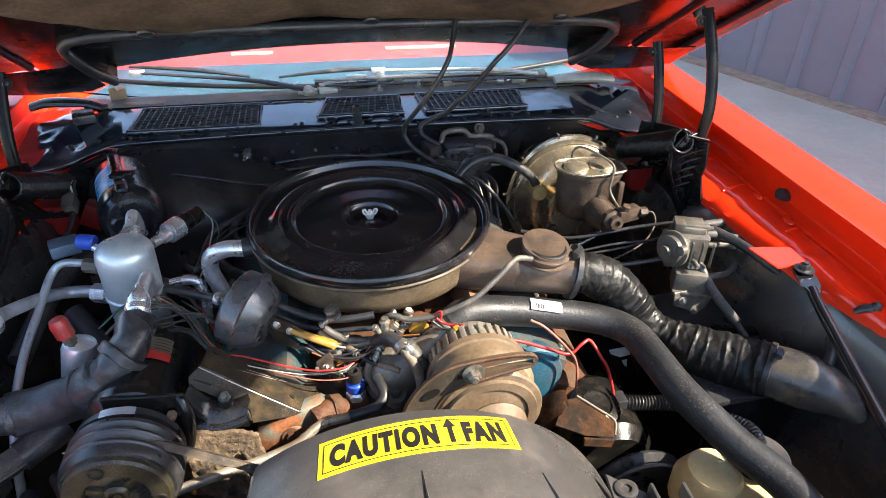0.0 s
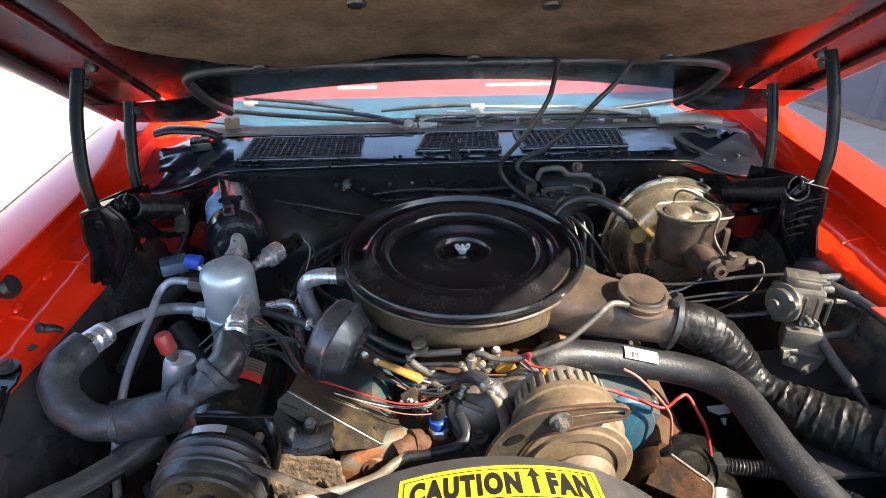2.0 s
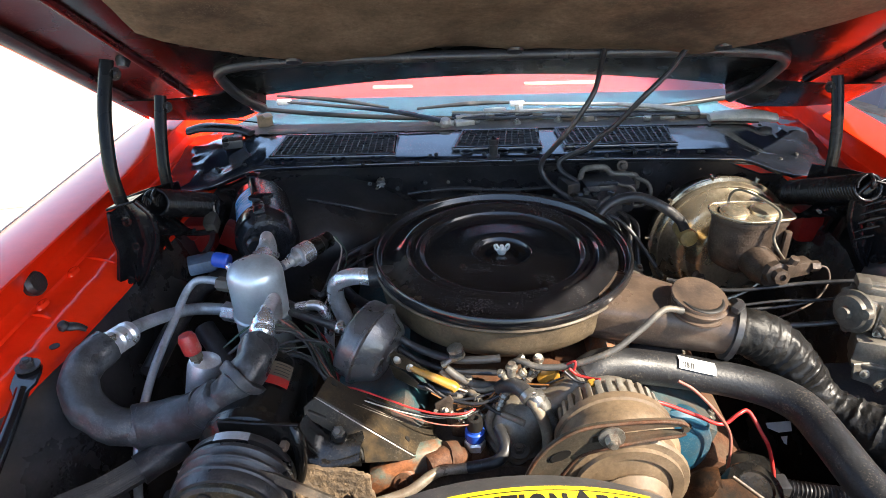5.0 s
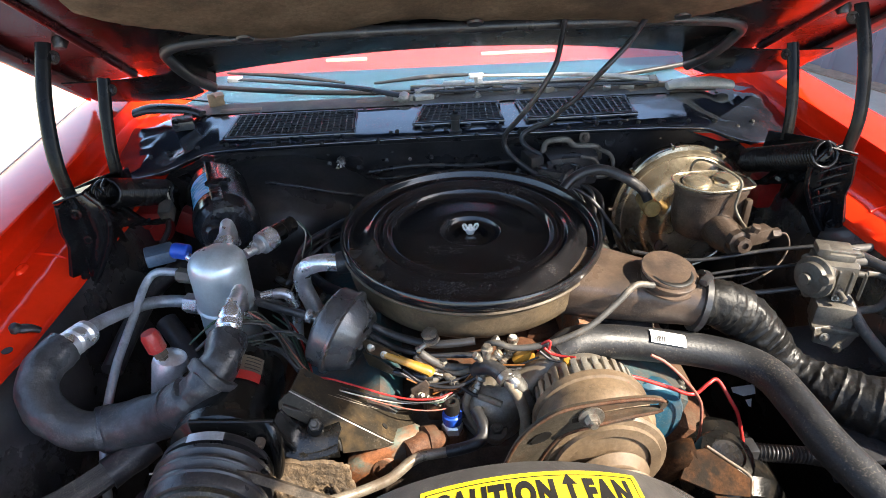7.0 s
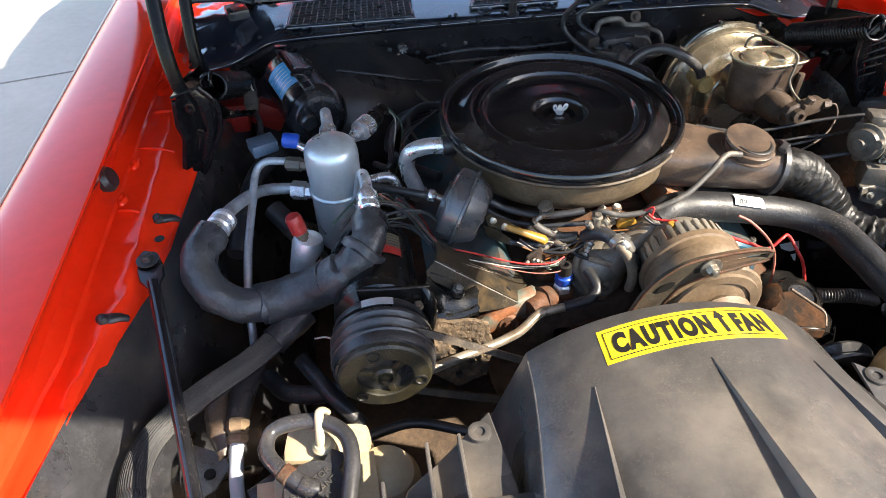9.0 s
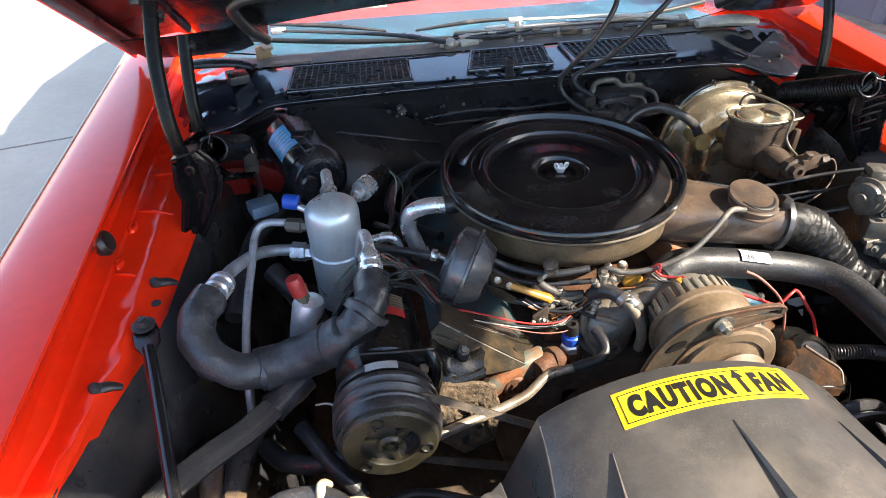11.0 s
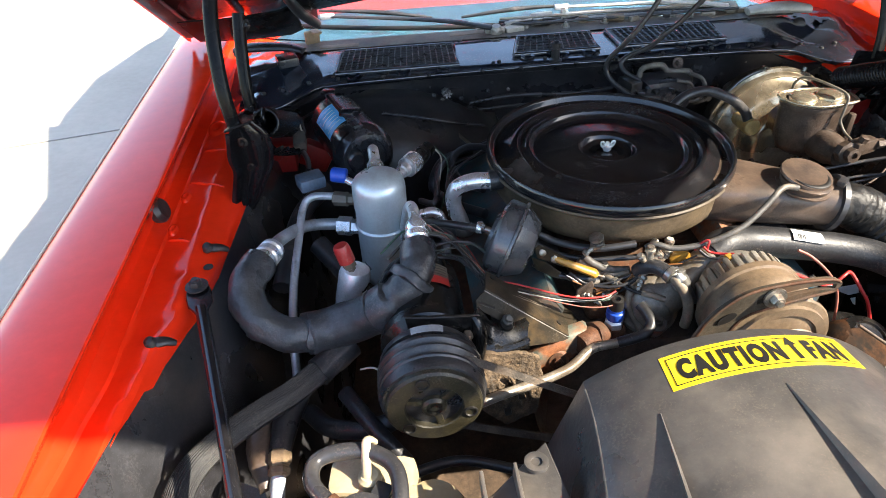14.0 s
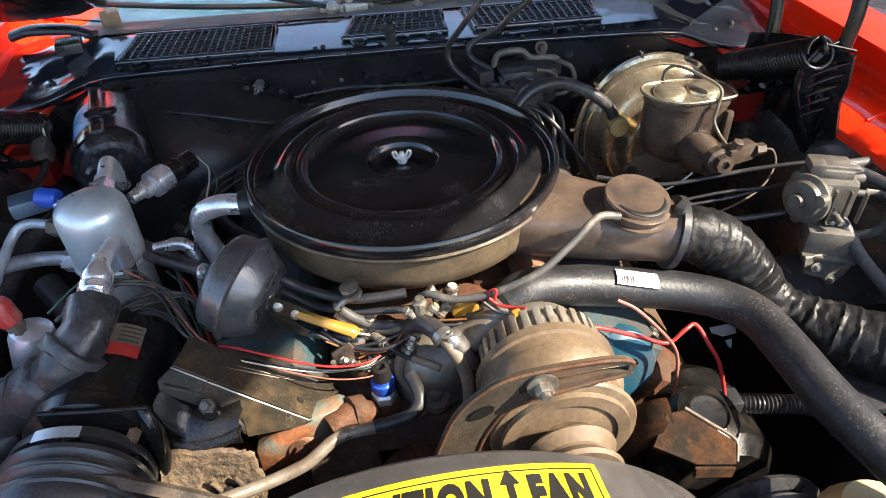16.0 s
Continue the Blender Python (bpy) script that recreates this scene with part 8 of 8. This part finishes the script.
CPC = V(-0.470, -0.546, 0.762)
CPN = V(0.05, -0.12, 1).normalized()
lathe(b, CPC, CPN, [(0.031, -0.012), (0.032, 0), (0.036, 0.002), (0.036, 0.008), (0.034, 0.011), (0, 0.0115)], 36)
box(b, (-0.447, -0.514, 0.771), (0.022, 0.026, 0.008), Matrix.Rotation(-0.5, 3, 'Z'), 0.004)
cp = part("cap", b, M_PLASTIC, wb, "black cap with embossed writing")
for body, v0, size in (("RADIATOR", 0.010, 0.0105), ("COOLANT", -0.003, 0.0105), ("ONLY", -0.016, 0.0105)):
    cu = bpy.data.curves.new("lettering", 'FONT')
    cu.body, cu.size, cu.resolution_u, cu.align_x, cu.extrude = body, size, 2, 'CENTER', 0.0006
    tmp = new("lettering", cu)
    me = bpy.data.meshes.new_from_object(tmp.evaluated_get(bpy.context.evaluated_depsgraph_get()))
    bpy.data.objects.remove(tmp)
    b = B()
    b.from_mesh(me)
    du = (V(0.80, 0.60, 0) - CPN * V(0.80, 0.60, 0).dot(CPN)).normalized()
    dv = CPN.cross(du)
    for v in b.verts:
        v.co = CPC + V(0.004, -0.003, 0) + CPN * (0.0122 + v.co.z) + du * v.co.x + dv * (v.co.y + v0)
    # letters are coloured paler than the cap to bring out the relief
    part("lettering", b, M_GREYHOSE, cp, "raised lettering, a paler grey than the cap so it reads")
b = B()
LP = [(-0.481, -0.543, 0.778), (-0.492, -0.535, 0.783), (-0.505, -0.525, 0.786), (-0.522, -0.500, 0.787), (-0.518, -0.475, 0.788), (-0.491, -0.467, 0.790), (-0.456, -0.472, 0.790), (-0.431, -0.492, 0.788), (-0.425, -0.523, 0.785), (-0.430, -0.560, 0.780), (-0.437, -0.60, 0.770), (-0.445, -0.65, 0.755)]
sweep(b, LP, 0.0095, 14, 8)
part("hose_loop", b, M_PLASTIC, wb, "black hose looped over the bottle")
b = B()
sweep(b, [(-0.466, -0.548, 0.775), (-0.474, -0.547, 0.778), (-0.483, -0.542, 0.780)], 0.0105, 12, 3)
part("spigot", b, M_PLASTIC, wb)
b = B()
sweep(b, [(-0.464, -0.494, 0.760), (-0.462, -0.484, 0.782), (-0.460, -0.470, 0.803), (-0.456, -0.462, 0.800), (-0.452, -0.458, 0.790)], 0.0055, 10, 5, squash=0.7)
lathe(b, V(-0.460, -0.488, 0.745), (0, 0, 1), [(0.014, 0), (0.014, 0.022), (0.010, 0.026), (0, 0.026)], 18)
part("strap", b, M_MILK, wb)
part("clamp", lathe(B(), V(-0.499, -0.530, 0.785), (0.011, -0.010, -0.003), [(0.0098, -0.006), (0.0112, -0.005), (0.0112, 0.005), (0.0098, 0.006)], 18), M_RUSTY, wb, "rusty hose clamp")
rb = thing("washer_bottle", "yellowed cream plastic tank with dark lid", "bottle")
b = B()
t = bmesh.new()
bmesh.ops.create_cube(t, size=1.0)
for v in t.verts:
    v.co = V(v.co.x * 0.15, v.co.y * 0.17, v.co.z * 0.26)
bmesh.ops.bevel(t, geom=t.edges[:], offset=0.035, segments=5, affect='EDGES')
put(b, t, pose(0.405, -0.515, 0.58, 0, 0, 20))
lathe(b, V(0.37, -0.455, 0.66), (0, 0, 1), [(0.05, 0), (0.05, 0.03), (0.035, 0.06), (0, 0.065)], 24)
part("tank", b, M_CREAM, rb)
b = B()
lathe(b, V(0.437, -0.452, 0.722), (0, 0, 1), [(0.03, -0.03), (0.032, 0), (0.038, 0.001), (0.039, 0.008), (0.036, 0.011), (0, 0.0115)], 28)
part("lid", b, M_PLASTIC, rb, "dark grey lid")
b = B()
sweep(b, fine([(0.40, -0.34, 0.69), (0.43, -0.375, 0.72), (0.445, -0.41, 0.735), (0.443, -0.44, 0.737)], 0.0018), lambda f, l: 0.009 + 0.001 * math.sin(l * math.tau / 0.006), 12, 1, smooth=False)
part("hose", b, M_RUBBER, rb)

# ---- braces, ribbed hose ----
for s in (-1, 1):
    br = thing("brace_rod", "black painted steel brace bar bolted to the fender", "brace", "brace rods")
    p0, p1 = V(CX + s * 0.655, -0.228, 0.858), V(CX + s * 0.545, -0.60, 0.852)
    if s > 0:
        p0, p1 = V(0.622, -0.222, 0.855), V(0.53, -0.52, 0.842)
        p1 = p0 + (p1 - p0) * 1.35
    d = (p1 - p0).normalized()
    sd = V(-d.y, d.x, 0).normalized()
    b = B()
    rows = []
    for f, wd in ((-0.03, 0.011), (-0.015, 0.015), (0.03, 0.017), (0.085, 0.016), (0.115, 0.010), (0.13, 0.008)):
        q = p0 + (p1 - p0) * f
        rows.append([q - sd * wd + V(0, 0, -0.003), q - sd * wd * 0.9, q + sd * wd * 0.9, q + sd * wd + V(0, 0, -0.003)])
    grid(b, rows)
    thicken(b, 0.003)
    part("end_plate", b, M_BRACE, br)
    b = B()
    sweep(b, [p0 + (p1 - p0) * f + V(0, 0, z) for f, z in ((0.10, -0.004), (0.16, -0.006), (0.3, -0.007), (0.6, -0.007), (1.0, -0.008))], [0.0085, 0.0085, 0.0080, 0.0078, 0.0078], 14, 5)
    part("bar", b, M_BRACE, br)
    b = B()
    bolt(b, p0 + V(0, 0, 0.003), (0, 0, 1), 0.009, 0.009)
    part("bolt", b, M_BLACK, br)
rbh = thing("ribbed_hose", "ribbed black condenser hose curving down the bay", "hose", "refrigerant lines")
RP = [(-0.52, -0.295, 0.752), (-0.536, -0.31, 0.75), (-0.565, -0.338, 0.75), (-0.599, -0.368, 0.755), (-0.636, -0.405, 0.76), (-0.662, -0.442, 0.765), (-0.675, -0.476, 0.765), (-0.678, -0.509, 0.76), (-0.674, -0.529, 0.75), (-0.674, -0.609, 0.69)]
Q = spline(RP, 12)
b = B()
sweep(b, RP, 0.0165, 36, 10)
part("hose", b, M_RADHOSE, rbh)
for k in range(18):
    a = radians(10 + 10 * k)
    pts = []
    for i, q in enumerate(Q):
        tn = (Q[min(i + 1, len(Q) - 1)] - Q[max(i - 1, 0)]).normalized()
        up = (V(0, 0, 1) - tn * tn.z).normalized()
        sd = tn.cross(up)
        pts.append(q + 0.0167 * (math.sin(a) * up + math.cos(a) * sd))
    part("ridge", sweep(B(), pts, 0.0010, 4, 1, smooth=False), M_RADHOSE, rbh)
b = B()
sweep(b, [(-0.485, -0.262, 0.757), (-0.507, -0.282, 0.753), (-0.530, -0.304, 0.750)], 0.0205, 16, 4)
for v in b.verts:
    v.co += 0.002 * noise.noise_vector(v.co * 60)
part("tape_wrap", b, M_RUBBER, rbh, "black tape wrap")
dl = thing("discharge_line", "rubber line with brass fitting and pale pipe", "hose", "refrigerant lines")
part("hose", sweep(B(), [(-0.566, -0.310, 0.716), (-0.575, -0.350, 0.716), (-0.581, -0.398, 0.709)], [0.020, 0.018, 0.014], 14, 5), M_RUBBER, dl)
part("fitting", lathe(B(), V(-0.581, -0.396, 0.710), (-0.02, -1, -0.35), [(0.013, 0), (0.0155, 0.003), (0.0155, 0.016), (0.013, 0.018), (0.0125, 0.021), (0.0145, 0.023), (0.0145, 0.030), (0.011, 0.033)], 6), M_BROWNTAB, dl)
part("pipe", sweep(B(), [(-0.582, -0.420, 0.700), (-0.583, -0.444, 0.690), (-0.583, -0.471, 0.680), (-0.580, -0.499, 0.670), (-0.572, -0.56, 0.65)], 0.0095, 14, 5), M_TUBE, dl)
b = B()
sweep(b, [(-0.612, -0.318, 0.708), (-0.612, -0.345, 0.704), (-0.611, -0.376, 0.700), (-0.606, -0.410, 0.694), (-0.602, -0.438, 0.688)], [0.012, 0.021, 0.019, 0.016, 0.007], 20, 8)
for v in b.verts:
    v.co += 0.004 * noise.noise_vector(v.co * 40) + 0.002 * noise.noise_vector(v.co * 110)
part("heat_sleeve", b, M_SNORK, dl, "crumpled brown heat sleeve", 50)
tab = thing("galvanised_bracket", "pale galvanised steel bracket low in the bay", "bracket")
part("plate", plate(B(), [(-0.661, -0.381, 0.640), (-0.614, -0.405, 0.640), (-0.606, -0.420, 0.632), (-0.622, -0.451, 0.632), (-0.646, -0.465, 0.630), (-0.668, -0.43, 0.635)], 0.003, (0, 0, 1)), M_STEEL, tab)
part("hole", lathe(B(), V(-0.632, -0.430, 0.639), (0, 0, 1), [(0.008, 0), (0.008, 0.001)], 14), M_INK, tab)
part("stay", sweep(B(), [(-0.60, -0.35, 0.50), (-0.625, -0.40, 0.58), (-0.635, -0.415, 0.634)], 0.008, 8, 3), M_STEEL, tab)
for k, pts in enumerate(([(-0.40, -0.33, 0.70), (-0.45, -0.35, 0.68), (-0.52, -0.33, 0.66), (-0.56, -0.28, 0.64)], [(-0.50, -0.30, 0.70), (-0.46, -0.36, 0.69), (-0.42, -0.40, 0.66)], [(-0.42, -0.44, 0.69), (-0.35, -0.42, 0.68), (-0.28, -0.45, 0.69), (-0.24, -0.47, 0.70)], [(-0.56, -0.50, 0.69), (-0.50, -0.47, 0.70), (-0.42, -0.42, 0.69)])):
    tagged(part("lower_hose", sweep(B(), pts, (0.014, 0.012, 0.007, 0.01)[k], 12, 6), M_RUBBER), "black rubber hose low in the bay", "hose", "lower hoses")

# connectors and thin wires by the accumulator
rc = thing("relay_box", "small dark relay with wires on the fender", "relay")
b = B()
box(b, (-0.545, 0.05, 0.848), (0.045, 0.035, 0.022), Matrix.Rotation(0.4, 3, 'Z'), 0.004)
part("box", b, M_BLUESTEEL, rc, "steel-blue relay case")
b = B()
box(b, (-0.572, 0.19, 0.853), (0.022, 0.03, 0.03), Matrix.Rotation(0.4, 3, 'X'), 0.004)
part("plug", b, M_GREYHOSE, rc, "grey wire plug")
for k in range(5):
    wire(rc, [(-0.580 + 0.005 * k, 0.198, 0.866), (-0.588 + 0.006 * k, 0.21, 0.878), (-0.592 + 0.007 * k, 0.225, 0.882)], 0.0018, M_WIRE_W if k % 2 else M_RUBBER)
wire(rc, [(-0.57, 0.18, 0.84), (-0.555, 0.13, 0.845), (-0.55, 0.08, 0.85)], 0.005, M_RUBBER)
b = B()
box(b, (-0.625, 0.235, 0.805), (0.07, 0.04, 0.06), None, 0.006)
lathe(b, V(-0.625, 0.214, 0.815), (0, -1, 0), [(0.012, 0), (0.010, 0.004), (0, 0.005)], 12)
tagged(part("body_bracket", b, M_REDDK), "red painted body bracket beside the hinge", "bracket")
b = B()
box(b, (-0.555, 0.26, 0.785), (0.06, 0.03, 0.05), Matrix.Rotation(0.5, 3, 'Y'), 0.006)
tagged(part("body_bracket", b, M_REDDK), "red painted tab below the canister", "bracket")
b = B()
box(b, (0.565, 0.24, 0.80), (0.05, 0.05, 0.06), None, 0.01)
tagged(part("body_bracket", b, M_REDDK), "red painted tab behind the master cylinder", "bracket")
hw = thing("switch_wires", "thin pale and green wires by the accumulator", "wires")
for k, (m, pts) in enumerate(((M_WIRE_W, [(-0.33, 0.105, 0.865), (-0.315, 0.09, 0.845), (-0.33, 0.04, 0.80), (-0.35, 0.0, 0.765)]), (M_WIRE_G, [(-0.325, 0.10, 0.868), (-0.305, 0.08, 0.84), (-0.32, 0.03, 0.795), (-0.34, 0.0, 0.765)]),
                             (M_WIRE_G, [(-0.43, -0.20, 0.865), (-0.39, -0.175, 0.885), (-0.35, -0.16, 0.865), (-0.31, -0.17, 0.845), (-0.29, -0.20, 0.82), (-0.28, -0.23, 0.80)]), (M_RUBBER, [(-0.42, -0.21, 0.862), (-0.385, -0.185, 0.878), (-0.34, -0.165, 0.86), (-0.30, -0.18, 0.83), (-0.285, -0.215, 0.80)]),
                             (M_RUBBER, [(-0.36, -0.05, 0.80), (-0.33, -0.10, 0.825), (-0.31, -0.15, 0.83), (-0.29, -0.20, 0.805)]), (M_WIRE_R, [(-0.33, -0.10, 0.82), (-0.305, -0.14, 0.825), (-0.285, -0.19, 0.81), (-0.27, -0.24, 0.80)]), (M_WIRE_G, [(-0.35, -0.08, 0.81), (-0.315, -0.13, 0.82), (-0.295, -0.17, 0.80), (-0.28, -0.2, 0.79)]),
                             (M_WIRE_W, [(-0.43, -0.34, 0.76), (-0.45, -0.33, 0.775), (-0.47, -0.32, 0.765)]))):
    wire(hw, pts, 0.0014 if m is not M_RUBBER else 0.0022, m)
for pts, r in (([(-0.245, 0.05, 0.80), (-0.28, 0.10, 0.79), (-0.29, 0.16, 0.80), (-0.25, 0.21, 0.80), (-0.18, 0.22, 0.78)], 0.0075), ([(-0.25, 0.0, 0.78), (-0.30, 0.06, 0.77), (-0.33, 0.14, 0.76), (-0.30, 0.22, 0.77), (-0.24, 0.25, 0.77)], 0.009), ([(-0.60, -0.10, 0.74), (-0.59, -0.02, 0.76), (-0.57, 0.06, 0.78), (-0.53, 0.12, 0.79)], 0.016), ([(-0.545, 0.0, 0.75), (-0.50, -0.05, 0.72), (-0.47, -0.10, 0.70)], 0.018), ([(-0.35, 0.0, 0.74), (-0.30, 0.03, 0.73), (-0.26, 0.1, 0.72)], 0.012)):
    tagged(part("loom", sweep(B(), pts, r, 10, 7), M_RUBBER), "black hose or loom in the shade", "wiring loom", "wiring looms")

# loose harness between the accumulator and the engine
hn = thing("wiring_harness", "tangle of thin dark and pale wires beside the engine", "wires")
RND = random.Random(4)


def strand(pts, r, m, spread=0.004):
    wire(hn, [V(*p) + V(RND.uniform(-1, 1), RND.uniform(-1, 1), RND.uniform(-1, 1)) * spread for p in pts], r, m)


W1 = [(-0.389, -0.19, 0.856), (-0.366, -0.17, 0.869), (-0.334, -0.17, 0.859), (-0.303, -0.19, 0.844), (-0.284, -0.225, 0.819)]
W2 = [(-0.395, -0.19, 0.836), (-0.36, -0.18, 0.844), (-0.322, -0.18, 0.855), (-0.297, -0.18, 0.856), (-0.271, -0.2, 0.842)]
W3 = [(-0.365, -0.16, 0.876), (-0.345, -0.16, 0.868), (-0.318, -0.18, 0.849), (-0.294, -0.215, 0.831), (-0.28, -0.225, 0.816)]
W4 = [(-0.435, -0.21, 0.815), (-0.42, -0.2, 0.837), (-0.394, -0.19, 0.846), (-0.353, -0.185, 0.842), (-0.317, -0.2, 0.838), (-0.288, -0.225, 0.823)]
W5 = [(-0.335, -0.0, 0.823), (-0.32, 0.1, 0.822), (-0.277, 0.2, 0.795), (-0.209, 0.24, 0.791), (-0.167, 0.28, 0.791)]
W6 = [(-0.312, -0.05, 0.815), (-0.314, 0.02, 0.825), (-0.291, 0.1, 0.819), (-0.228, 0.18, 0.801)]
W7 = [(0.10, 0.30, 0.82), (0.13, 0.27, 0.835), (0.17, 0.25, 0.82), (0.20, 0.235, 0.79), (0.22, 0.22, 0.74)]
W8 = [(0.33, -0.02, 0.79), (0.40, -0.03, 0.80), (0.46, -0.04, 0.815), (0.50, -0.05, 0.83)]
W9 = [(-0.16, -0.215, 0.80), (-0.13, -0.225, 0.785), (-0.09, -0.232, 0.792), (-0.05, -0.225, 0.806), (0.0, -0.228, 0.815)]
for pts, cols in ((W1, (M_RUBBER, M_WIREDK, M_WIREDK, M_RUBBER)), (W2, (M_WIREDK, M_RUBBER, M_WIREDK)), (W3, (M_RUBBER, M_RUBBER, M_WIRE_P, M_WIREDK)), (W4, (M_WIREDK, M_RUBBER, M_RUBBER)),
                  (W5, (M_RUBBER, M_RUBBER)), (W6, (M_RUBBER, M_WIREDK, M_RUBBER)), (W7, (M_RUBBER, M_RUBBER, M_WIREDK, M_RUBBER, M_WIRE_R)), (W8, (M_RUBBER, M_RUBBER)), (W9, (M_RUBBER, M_RUBBER, M_WIRE_O))):
    for m in cols:
        strand(pts, 0.0011 if m is not M_RUBBER else RND.uniform(0.0014, 0.0024), m, 0.006)
part("loom_sleeve", sweep(B(), [(-0.374, -0.06, 0.822), (-0.346, -0.09, 0.835), (-0.312, -0.12, 0.846), (-0.276, -0.15, 0.855)], 0.0062, 12, 6), M_RUBBER, hn, "black hose to the canister")
part("loom_sleeve", sweep(B(), [(-0.36, 0.03, 0.80), (-0.335, 0.0, 0.815), (-0.322, 0.09, 0.818), (-0.279, 0.19, 0.797), (-0.212, 0.235, 0.79), (-0.165, 0.28, 0.785)], 0.0055, 12, 6), M_RUBBER, hn)

# small hardware on the firewall and the cowl face
fwl = thing("firewall_hardware", "small screws, clips and grommets on the black firewall", "fasteners")
for k in range(16):
    x = -0.40 + 0.055 * k + RND.uniform(-0.015, 0.015)
    z = RND.uniform(0.80, 0.855)
    part("screw", bolt(B(), V(x, 0.424, z), (0, -1, 0.1), RND.uniform(0.0018, 0.003), 0.003), M_BOLT if k % 5 == 0 else M_WALLBLK, fwl)
for x, z, r in ((-0.47, 0.815, 0.010), (0.30, 0.84, 0.01)):
    part("grommet", lathe(B(), V(x, 0.424, z), (0, -1, 0.1), [(r * 1.3, 0), (r * 1.3, 0.004), (r, 0.007), (r * 0.7, 0.003), (0, 0.003)], 16), M_WALLBLK, fwl)
for pts, r in (([(-0.22, 0.415, 0.80), (-0.12, 0.41, 0.812), (0.0, 0.41, 0.806), (0.10, 0.40, 0.815)], 0.005), ([(-0.20, 0.41, 0.785), (-0.08, 0.405, 0.79), (0.06, 0.40, 0.785), (0.14, 0.385, 0.80)], 0.0035)):
    part("harness_run", sweep(B(), pts, r, 8, 6), M_WALLBLK, fwl)
